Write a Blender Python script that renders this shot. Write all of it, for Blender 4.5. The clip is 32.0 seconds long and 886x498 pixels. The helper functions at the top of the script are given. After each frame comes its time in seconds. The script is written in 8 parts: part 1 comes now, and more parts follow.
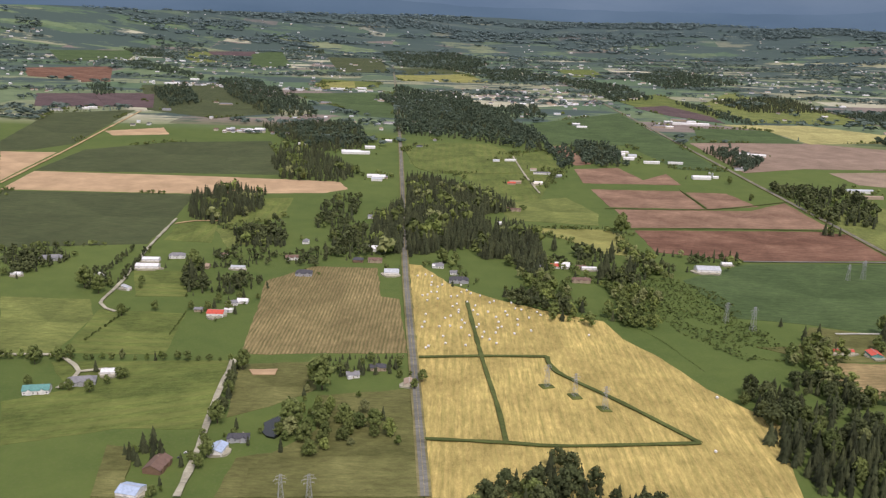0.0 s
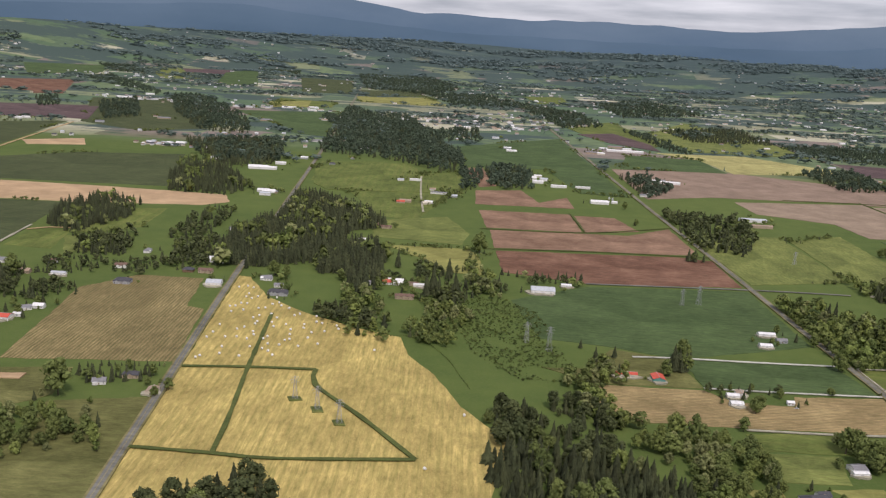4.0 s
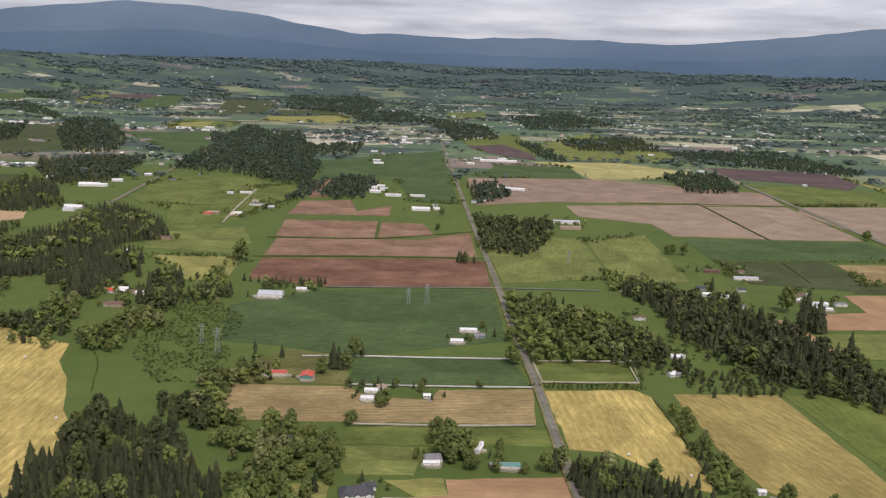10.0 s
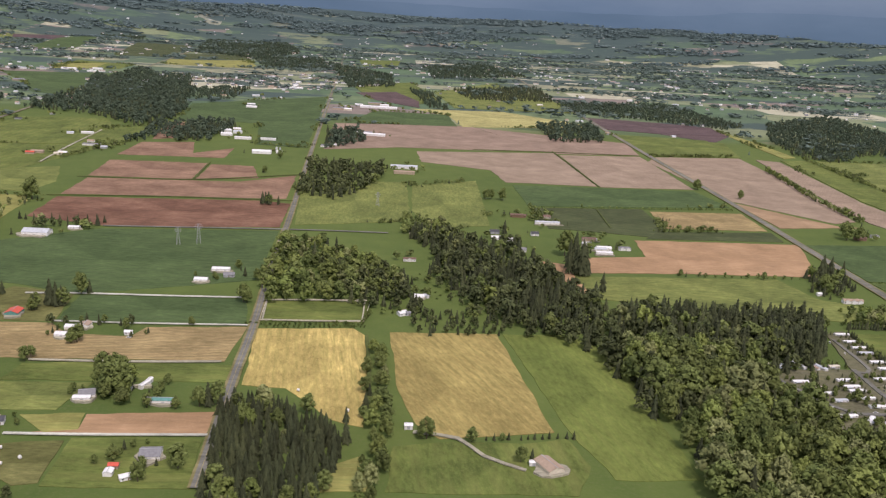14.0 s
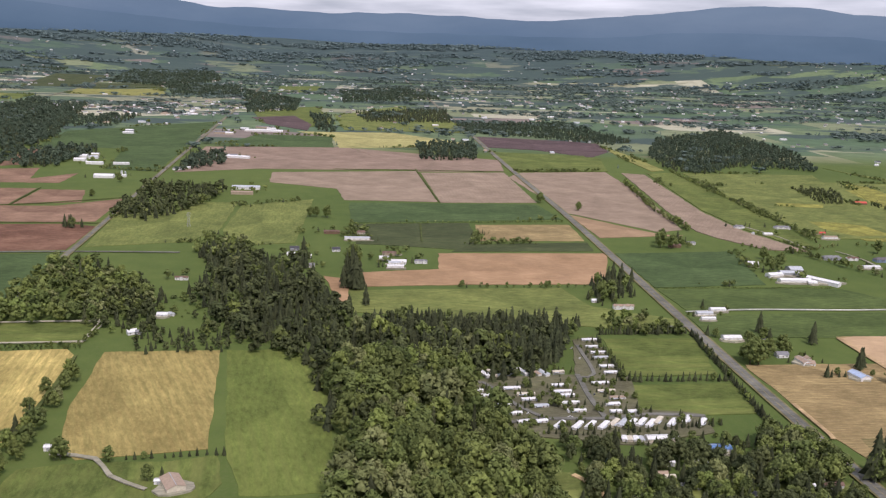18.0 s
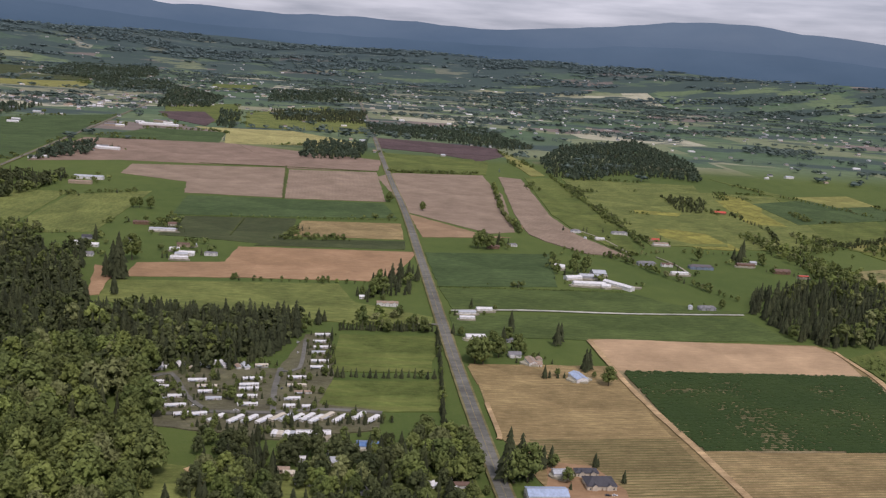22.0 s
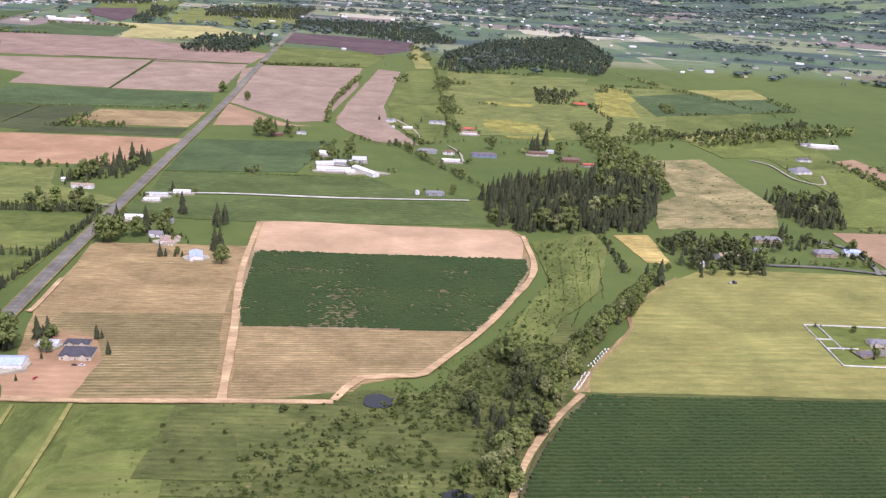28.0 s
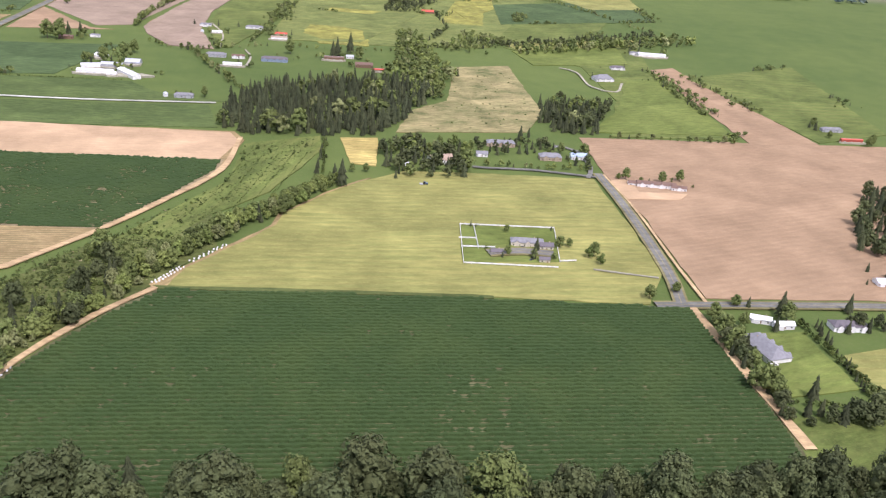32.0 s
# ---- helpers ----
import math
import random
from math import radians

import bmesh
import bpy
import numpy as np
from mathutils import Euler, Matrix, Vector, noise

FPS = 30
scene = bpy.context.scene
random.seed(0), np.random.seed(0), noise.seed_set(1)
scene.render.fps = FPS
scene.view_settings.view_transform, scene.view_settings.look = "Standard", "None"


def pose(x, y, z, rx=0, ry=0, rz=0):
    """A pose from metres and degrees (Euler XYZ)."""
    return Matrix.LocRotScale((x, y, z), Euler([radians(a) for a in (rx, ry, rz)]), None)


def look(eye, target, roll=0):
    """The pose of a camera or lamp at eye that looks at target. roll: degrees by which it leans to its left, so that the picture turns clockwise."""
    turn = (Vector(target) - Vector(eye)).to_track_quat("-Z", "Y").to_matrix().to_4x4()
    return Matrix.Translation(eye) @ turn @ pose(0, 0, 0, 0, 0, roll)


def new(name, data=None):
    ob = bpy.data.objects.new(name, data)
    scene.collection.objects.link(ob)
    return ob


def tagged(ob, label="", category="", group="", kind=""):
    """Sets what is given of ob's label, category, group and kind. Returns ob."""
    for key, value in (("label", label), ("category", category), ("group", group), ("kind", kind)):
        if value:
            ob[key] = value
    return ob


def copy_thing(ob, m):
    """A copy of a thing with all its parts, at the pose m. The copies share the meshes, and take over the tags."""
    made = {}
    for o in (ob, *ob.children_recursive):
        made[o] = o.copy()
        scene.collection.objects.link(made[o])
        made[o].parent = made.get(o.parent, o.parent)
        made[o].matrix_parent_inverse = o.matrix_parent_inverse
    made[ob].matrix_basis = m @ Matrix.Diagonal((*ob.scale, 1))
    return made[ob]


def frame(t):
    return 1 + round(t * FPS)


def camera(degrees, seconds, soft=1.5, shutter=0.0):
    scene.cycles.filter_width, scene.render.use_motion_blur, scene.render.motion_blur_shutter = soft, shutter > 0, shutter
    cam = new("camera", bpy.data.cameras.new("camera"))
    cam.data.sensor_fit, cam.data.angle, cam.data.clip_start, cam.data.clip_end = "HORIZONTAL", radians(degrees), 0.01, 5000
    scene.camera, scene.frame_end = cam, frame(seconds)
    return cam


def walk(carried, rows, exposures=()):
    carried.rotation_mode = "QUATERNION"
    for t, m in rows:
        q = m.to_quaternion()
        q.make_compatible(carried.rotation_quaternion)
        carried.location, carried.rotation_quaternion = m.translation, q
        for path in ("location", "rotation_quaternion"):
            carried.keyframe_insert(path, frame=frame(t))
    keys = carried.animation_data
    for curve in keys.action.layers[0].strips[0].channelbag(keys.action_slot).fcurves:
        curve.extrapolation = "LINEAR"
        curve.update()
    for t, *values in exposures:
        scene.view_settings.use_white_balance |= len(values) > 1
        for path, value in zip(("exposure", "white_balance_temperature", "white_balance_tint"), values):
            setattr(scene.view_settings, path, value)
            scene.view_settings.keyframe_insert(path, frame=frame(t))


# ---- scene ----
TO = math.pi / 180


def aim(x, y, z, yaw, pitch, roll):
    a, b = yaw * TO, pitch * TO
    ahead = Vector((-math.sin(a) * math.cos(b), math.cos(a) * math.cos(b), math.sin(b)))
    return look((x, y, z), Vector((x, y, z)) + ahead, roll)


# seconds, x, y, z, yaw, pitch, roll
PATH = [
    (0, 0.00, 0.00, 178.29, 0.470, -15.369, 1.784),
    (0.5, 15.27, 1.18, 177.78, 1.412, -14.716, 1.754),
    (1, 30.50, 2.34, 177.24, 2.005, -13.921, 2.857),
    (1.5, 45.70, 3.47, 176.70, 1.994, -14.129, 3.401),
    (2, 60.87, 4.57, 176.15, 1.328, -13.692, 3.942),
    (2.5, 76.02, 5.65, 175.58, 1.113, -13.707, 3.776),
    (3, 91.14, 6.71, 175.01, 1.045, -13.989, 3.294),
    (3.5, 106.23, 7.74, 174.42, 0.833, -13.856, 3.322),
    (5.5, 166.47, 11.56, 172.00, 0.115, -13.401, 3.454),
    (6, 181.51, 12.45, 171.37, 0.473, -13.751, 2.754),
    (6.5, 196.54, 13.30, 170.74, 0.539, -13.929, 2.772),
    (7, 211.57, 14.12, 170.11, 1.551, -13.752, 2.892),
    (7.5, 226.60, 14.91, 169.47, 1.662, -12.932, 2.685),
    (8, 241.64, 15.66, 168.82, 0.811, -11.910, 2.462),
    (8.5, 256.68, 16.38, 168.18, -0.067, -11.221, 1.973),
    (9, 271.74, 17.07, 167.53, -0.477, -11.106, 1.840),
    (9.5, 286.81, 17.72, 166.87, -0.701, -11.539, 2.136),
    (10, 301.90, 18.34, 166.22, -0.510, -12.223, 1.972),
    (10.5, 317.00, 18.92, 165.57, -1.281, -12.218, 1.340),
    (11, 332.13, 19.46, 164.91, -1.718, -11.648, 1.271),
    (11.5, 347.29, 19.97, 164.26, -2.167, -11.426, 1.336),
    (12, 362.47, 20.43, 163.61, -2.975, -12.534, 1.237),
    (12.5, 377.69, 20.86, 162.95, -3.261, -14.217, 1.487),
    (13, 392.93, 21.25, 162.31, -3.681, -15.079, 2.253),
    (13.5, 408.22, 21.60, 161.66, -3.668, -15.155, 3.290),
    (15.5, 469.80, 22.57, 159.12, -4.762, -14.968, 3.114),
    (16, 485.31, 22.71, 158.50, -5.106, -12.971, 3.288),
    (16.5, 500.88, 22.80, 157.88, -5.600, -11.870, 2.384),
    (17, 516.51, 22.85, 157.28, -6.106, -12.430, 2.018),
    (17.5, 532.20, 22.85, 156.68, -6.190, -13.444, 1.723),
    (18, 547.95, 22.80, 156.09, -6.294, -13.317, 2.341),
    (18.5, 563.77, 22.71, 155.50, -6.710, -12.829, 3.487),
    (19, 579.66, 22.57, 154.93, -7.247, -12.629, 3.971),
    (19.5, 595.62, 22.38, 154.37, -7.447, -12.284, 4.099),
    (20, 611.66, 22.14, 153.82, -7.732, -12.061, 3.810),
    (20.5, 627.77, 21.86, 153.28, -7.834, -12.033, 3.550),
    (21, 643.97, 21.52, 152.76, -8.116, -12.035, 3.911),
    (21.5, 660.25, 21.13, 152.25, -8.006, -12.191, 3.988),
    (22, 676.62, 20.69, 151.75, -8.083, -12.711, 4.407),
    (22.5, 693.07, 20.20, 151.26, -7.776, -12.578, 4.283),
    (23, 709.62, 19.65, 150.79, -5.511, -13.159, 3.237),
    (23.5, 726.27, 19.05, 150.34, -3.290, -16.057, 1.991),
    (24, 743.01, 18.40, 149.90, -2.901, -18.500, 1.831),
    (24.5, 759.86, 17.69, 149.48, -3.448, -19.644, 1.936),
    (26.5, 828.31, 14.29, 147.98, -3.926, -23.646, 2.127),
    (27, 845.71, 13.30, 147.65, -4.912, -22.697, 2.876),
    (27.5, 863.23, 12.25, 147.34, -5.334, -20.513, 3.431),
    (28, 880.87, 11.13, 147.06, -5.819, -18.898, 3.993),
    (28.5, 898.63, 9.96, 146.79, -5.404, -18.483, 4.056),
    (29, 916.52, 8.73, 146.55, -5.511, -18.467, 3.939),
    (29.5, 934.54, 7.43, 146.33, -5.742, -20.107, 3.929),
    (30, 952.70, 6.07, 146.14, -6.273, -23.615, 4.327),
    (30.5, 970.99, 4.65, 145.97, -6.334, -25.298, 4.165),
    (31, 989.42, 3.16, 145.83, -6.248, -25.236, 3.899),
    (31.5, 1008.00, 1.61, 145.71, -6.672, -24.197, 4.367),
    (32, 1026.72, 0.00, 145.61, -7.270, -23.946, 4.731),
]
cam = camera(53.84, 32.0, soft=1.25)
walk(cam, [(row[0], aim(*row[1:])) for row in PATH],
     [(0, 0.42, 6500, 25), (3, 0.36, 6500, 24), (6, 0.02, 6550, 23), (7, 0.1, 6550, 23), (9, 0.2, 6550, 23), (13, 0.40, 6550, 28), (16, 0.50, 6400, 26), (17, 0.2, 6350, 27), (18, 0.42, 6300, 27), (19, 0.16, 6350, 27), (23, 0.0, 6300, 28), (24.4, 0.74, 5950, 37), (26.5, 0.82, 5900, 39), (28.2, 0.90, 5950, 37), (29, 0.38, 6050, 36),
      (30, 0.24, 6150, 37), (30.4, 0.43, 6100, 34), (31, 1.0, 6000, 30), (32, 1.06, 6000, 30)])

# ---- light ----
SUN_UP, SUN_TURN = 56, 160
world = bpy.data.worlds.new("sky")
scene.world = world
world.use_nodes = True
wn, wl = world.node_tree.nodes, world.node_tree.links
wn.clear()


def wnode(kind, **kw):
    n = wn.new(kind)
    for k, v in kw.items():
        n.inputs[k.replace("_", " ")].default_value = v
    return n


sky = wnode("ShaderNodeTexSky")
sky.sky_type, sky.sun_disc = "NISHITA", False
sky.sun_elevation, sky.sun_rotation = SUN_UP * TO, SUN_TURN * TO
sky.air_density, sky.dust_density = 1.0, 2.0
coord = wnode("ShaderNodeTexCoord")
stretch = wnode("ShaderNodeMapping", Scale=(3.0, 3.0, 26.0))
cloud = wnode("ShaderNodeTexNoise", Scale=1.6, Detail=7.0, Roughness=0.55)
ramp = wnode("ShaderNodeValToRGB")
ramp.color_ramp.elements[0].position, ramp.color_ramp.elements[0].color = 0.33, (3.0, 3.5, 3.9, 1)
ramp.color_ramp.elements[1].position, ramp.color_ramp.elements[1].color = 0.68, (6.8, 7.3, 7.5, 1)
veil = wnode("ShaderNodeMix")
veil.data_type = "RGBA"
veil.inputs["Factor"].default_value = 0.86
back = wnode("ShaderNodeBackground", Strength=0.1)
wout = wnode("ShaderNodeOutputWorld")
wl.new(coord.outputs["Generated"], stretch.inputs["Vector"])
wl.new(stretch.outputs[0], cloud.inputs["Vector"])
wl.new(cloud.outputs["Fac"], ramp.inputs[0])
wl.new(sky.outputs[0], veil.inputs["A"])
wl.new(ramp.outputs[0], veil.inputs["B"])
wl.new(veil.outputs["Result"], back.inputs[0])
wl.new(back.outputs[0], wout.inputs[0])

sun = new("sun", bpy.data.lights.new("sun", "SUN"))
sun.data.energy, sun.data.angle, sun.data.color = 2.05, 9 * TO, (1.0, 0.95, 0.86)
a, e = SUN_TURN * TO, SUN_UP * TO
sun.matrix_world = look((0, 0, 900), Vector((0, 0, 900)) - Vector((math.sin(a) * math.cos(e), math.cos(a) * math.cos(e), math.sin(e))))

# ---- materials ----
MATS = {}


class Nodes:
    """A short way to wire a node material."""

    def __init__(self, name):
        self.m = bpy.data.materials.new(name)
        self.m.use_nodes = True
        self.n, self.l = self.m.node_tree.nodes, self.m.node_tree.links
        self.b = self.n["Principled BSDF"]
        MATS[name] = self.m

    def add(self, kind, links=(), **kw):
        node = self.n.new(kind)
        for k, v in kw.items():
            node.inputs[k.replace("_", " ")].default_value = v
        for socket, source in links:
            self.l.new(source, node.inputs[socket])
        return node

    def noise(self, vec, scale, detail=3.0, rough=0.55):
        return self.add("ShaderNodeTexNoise", [("Vector", vec)], Scale=scale, Detail=detail, Roughness=rough).outputs["Fac"]

    def span(self, value, lo, hi, a=0.0, b=1.0):
        node = self.add("ShaderNodeMapRange", [("Value", value)])
        for i, v in zip((1, 2, 3, 4), (lo, hi, a, b)):
            node.inputs[i].default_value = v
        return node.outputs[0]

    def mix(self, fac, a, b):
        node = self.n.new("ShaderNodeMix")
        node.data_type = "RGBA"
        if isinstance(fac, float):
            node.inputs["Factor"].default_value = fac
        else:
            self.l.new(fac, node.inputs["Factor"])
        for socket, v in (("A", a), ("B", b)):
            if isinstance(v, tuple):
                node.inputs[socket].default_value = (*v, 1)
            else:
                self.l.new(v, node.inputs[socket])
        return node.outputs["Result"]

    def math(self, op, a, b):
        node = self.n.new("ShaderNodeMath")
        node.operation = op
        for i, v in enumerate((a, b)):
            if isinstance(v, (int, float)):
                node.inputs[i].default_value = v
            else:
                self.l.new(v, node.inputs[i])
        return node.outputs[0]

    def done(self, colour, rough=0.9, bump=None, depth=0.1, spec=0.2, metal=0.0):
        if isinstance(colour, tuple):
            self.b.inputs["Base Color"].default_value = (*colour, 1)
        else:
            self.l.new(colour, self.b.inputs["Base Color"])
        self.b.inputs["Roughness"].default_value = rough
        self.b.inputs["Specular IOR Level"].default_value = spec
        self.b.inputs["Metallic"].default_value = metal
        if bump is not None:
            node = self.add("ShaderNodeBump", [("Height", bump)], Distance=depth, Strength=0.7)
            self.l.new(node.outputs[0], self.b.inputs["Normal"])
        return self.m


def muted(c, s=0.92):
    """A colour drawn towards its own grey, as dusty ground is; greens turn a little to grey."""
    c = (c[0] * 1.14, c[1], c[2] * 1.03) if c[1] > c[0] else c
    grey = 0.3 * c[0] + 0.59 * c[1] + 0.11 * c[2]
    return tuple(grey + (v - grey) * s for v in c)


def land(name, a, b, c, row=0.0, strip=0.0, amount=0.0, tint=None, wide=0.012, mow=0.0, streak=0.3, grain=0.34):
    """Ground cover: two scales of patches between a and b, specks of c, and rows along the object's own x."""
    low, high = (0.80, 1.18) if grain > 0.15 else (0.93, 1.05)
    a, b = tuple(v * low for v in a), tuple(v * high for v in b)
    a, b, c, tint = (muted(v) for v in (a, b, c, tint or a))
    n = Nodes(name)
    tex = n.add("ShaderNodeTexCoord").outputs["Object"]
    flat = n.add("ShaderNodeMapping", [("Vector", tex)], Scale=(0.35, 1.0, 1.0)).outputs[0]
    big = n.span(n.noise(tex, wide, 4.0), 0.35, 0.65)
    mid = n.span(n.noise(flat, 0.09, 5.0, 0.65), 0.32, 0.68)
    fine = n.noise(tex, 0.9, 5.0, 0.7)
    col = n.mix(n.math("MULTIPLY", n.math("ADD", big, mid), 0.5), a, b)
    col = n.mix(n.span(fine, 0.52, 0.75, 0.0, 0.65), col, c)
    long = n.add("ShaderNodeMapping", [("Vector", tex)], Scale=(0.05, 0.75, 1.0)).outputs[0]
    col = n.mix(n.math("MULTIPLY", n.span(n.noise(long, 1.0, 4.0, 0.6), 0.42, 0.66, 0.0, streak), n.span(big, 0.0, 1.0, 0.4, 1.0)), col, tint)
    blot = n.span(n.noise(tex, 0.035, 6.0, 0.62), 0.3, 0.7, 0.78, 1.18)
    blot = n.math("MULTIPLY", blot, n.span(n.noise(flat, 0.45, 6.0, 0.78), 0.3, 0.7, 1 - grain, 1 + grain))
    col = n.add("ShaderNodeHueSaturation", [("Color", col), ("Value", blot)]).outputs[0]
    bump = fine
    if mow:
        w = n.add("ShaderNodeTexWave", [("Vector", tex)], Scale=0.314 / mow, Distortion=3.5, Detail=3.0, Detail_Scale=0.3)
        w.bands_direction = "Y"
        col = n.mix(n.math("MULTIPLY", n.span(w.outputs["Fac"], 0.2, 0.8, 0.0, 0.4), n.span(n.noise(tex, 0.02, 2.0), 0.35, 0.65)), col, c)
    if row:
        w = n.add("ShaderNodeTexWave", [("Vector", tex)], Scale=0.314 / row, Distortion=1.8, Detail=3.0, Detail_Scale=0.8)
        w.bands_direction = "Y"
        gap = n.span(n.noise(flat, 0.2, 4.0, 0.7), 0.35, 0.6, 0.35, 1.0)
        col = n.mix(n.math("MULTIPLY", n.math("MULTIPLY", n.span(w.outputs["Fac"], 0.35, 0.75), gap), amount), col, tint)
        bump = n.math("ADD", fine, n.math("MULTIPLY", w.outputs["Fac"], 0.8))
    return n.done(col, 0.95, bump, 0.25, 0.1)


land("pasture", (0.070, 0.118, 0.023), (0.118, 0.168, 0.033), (0.155, 0.18, 0.048), mow=9, wide=0.02)
land("park_ground", (0.15, 0.142, 0.09), (0.095, 0.108, 0.046), (0.22, 0.205, 0.15), wide=0.08)
land("meadow", (0.092, 0.142, 0.032), (0.155, 0.20, 0.046), (0.2, 0.22, 0.075), wide=0.025)
land("olive", (0.092, 0.112, 0.029), (0.155, 0.152, 0.05), (0.075, 0.105, 0.026), wide=0.02)
land("turf", (0.096, 0.152, 0.027), (0.122, 0.175, 0.032), (0.14, 0.18, 0.04), mow=5, streak=0.1)
land("crop_green", (0.046, 0.092, 0.029), (0.065, 0.116, 0.036), (0.068, 0.113, 0.043), mow=7)
land("crop_dark", (0.034, 0.062, 0.021), (0.05, 0.08, 0.027), (0.085, 0.095, 0.045), row=2.6, amount=0.5, tint=(0.11, 0.11, 0.052))
land("crop_rough", (0.064, 0.112, 0.028), (0.092, 0.142, 0.036), (0.05, 0.088, 0.022), row=2.2, amount=0.5, tint=(0.036, 0.072, 0.018))
land("hay", (0.37, 0.282, 0.08), (0.53, 0.40, 0.118), (0.62, 0.485, 0.17), row=4.5, amount=0.3, tint=(0.22, 0.205, 0.05), streak=0.75, wide=0.02)
land("stubble", (0.262, 0.186, 0.078), (0.335, 0.246, 0.104), (0.39, 0.305, 0.146), row=2.2, amount=0.4, tint=(0.19, 0.14, 0.06), streak=0.5, wide=0.03)
land("hay2", (0.185, 0.21, 0.053), (0.255, 0.27, 0.07), (0.30, 0.305, 0.09), row=5.0, amount=0.25, tint=(0.122, 0.175, 0.041), streak=0.6, wide=0.02, grain=0.2)
land("hay_cut", (0.262, 0.2, 0.058), (0.355, 0.275, 0.083), (0.42, 0.335, 0.115), row=4.0, amount=0.3, tint=(0.19, 0.17, 0.048), streak=0.6)
land("hay_rows", (0.27, 0.188, 0.08), (0.365, 0.262, 0.117), (0.44, 0.34, 0.17), row=1.9, amount=0.6, tint=(0.13, 0.12, 0.045), streak=0.4, wide=0.04)
land("rape", (0.30, 0.29, 0.10), (0.40, 0.36, 0.13), (0.22, 0.24, 0.08))
land("flowers", (0.15, 0.18, 0.04), (0.27, 0.26, 0.045), (0.55, 0.44, 0.05), wide=0.07)
land("soil_red", (0.112, 0.048, 0.029), (0.225, 0.125, 0.078), (0.27, 0.165, 0.105), row=3.0, amount=0.3, tint=(0.13, 0.058, 0.034), wide=0.02)
land("soil_pink", (0.29, 0.19, 0.105), (0.335, 0.226, 0.127), (0.36, 0.25, 0.145), row=4.0, amount=0.12, tint=(0.27, 0.174, 0.097), wide=0.02, streak=0.12, grain=0.1)
land("soil_rust", (0.19, 0.108, 0.066), (0.275, 0.172, 0.11), (0.31, 0.2, 0.132), row=3.5, amount=0.2, tint=(0.17, 0.09, 0.055), wide=0.02, streak=0.2)
land("rows_olive", (0.2, 0.152, 0.063), (0.285, 0.216, 0.092), (0.345, 0.275, 0.13), row=2.1, amount=0.8, tint=(0.09, 0.1, 0.032), streak=0.4)
land("soil_pink2", (0.26, 0.192, 0.132), (0.31, 0.233, 0.162), (0.34, 0.262, 0.187), row=4.0, amount=0.2, tint=(0.235, 0.172, 0.118), wide=0.02, streak=0.12, grain=0.12)
land("soil_tan", (0.42, 0.285, 0.155), (0.475, 0.325, 0.182), (0.51, 0.36, 0.21), row=4.0, amount=0.15, tint=(0.39, 0.26, 0.138), wide=0.02, streak=0.12, grain=0.1)
land("soil_clay", (0.315, 0.192, 0.095), (0.39, 0.245, 0.13), (0.42, 0.275, 0.15), row=4.0, amount=0.15, tint=(0.29, 0.17, 0.085), wide=0.02, streak=0.15, grain=0.12)
land("soil_mauve", (0.232, 0.163, 0.116), (0.29, 0.21, 0.152), (0.33, 0.245, 0.182), row=4.0, amount=0.2, tint=(0.21, 0.145, 0.103), wide=0.02, streak=0.15, grain=0.12)
land("soil_dark", (0.08, 0.054, 0.056), (0.125, 0.084, 0.08), (0.16, 0.11, 0.1))
land("rows_dark", (0.07, 0.078, 0.032), (0.105, 0.105, 0.045), (0.17, 0.15, 0.08))
land("rows_patchy", (0.19, 0.155, 0.075), (0.30, 0.235, 0.125), (0.45, 0.36, 0.215), wide=0.05)
land("scrub", (0.062, 0.098, 0.022), (0.11, 0.142, 0.034), (0.145, 0.15, 0.058), row=2.6, amount=0.22, tint=(0.045, 0.078, 0.02), wide=0.06)
land("scrub_tan", (0.085, 0.125, 0.034), (0.34, 0.275, 0.12), (0.42, 0.34, 0.165), wide=0.05)
land("asphalt", (0.145, 0.145, 0.124), (0.18, 0.178, 0.152), (0.215, 0.212, 0.18))
land("worn_white", (0.5, 0.5, 0.48), (0.35, 0.35, 0.33), (0.2, 0.2, 0.2))
land("worn_yellow", (0.42, 0.33, 0.1), (0.3, 0.25, 0.1), (0.2, 0.19, 0.15))
land("concrete", (0.44, 0.44, 0.37), (0.52, 0.52, 0.44), (0.36, 0.36, 0.3))
land("gravel", (0.32, 0.3, 0.22), (0.38, 0.36, 0.265), (0.24, 0.235, 0.16))
land("dirt", (0.40, 0.27, 0.13), (0.52, 0.37, 0.19), (0.3, 0.23, 0.1), wide=0.08, streak=0.5)
land("grass", (0.055, 0.09, 0.022), (0.088, 0.12, 0.03), (0.13, 0.135, 0.05))
land("verge_grass", (0.14, 0.145, 0.05), (0.22, 0.195, 0.085), (0.28, 0.24, 0.12), wide=0.05)


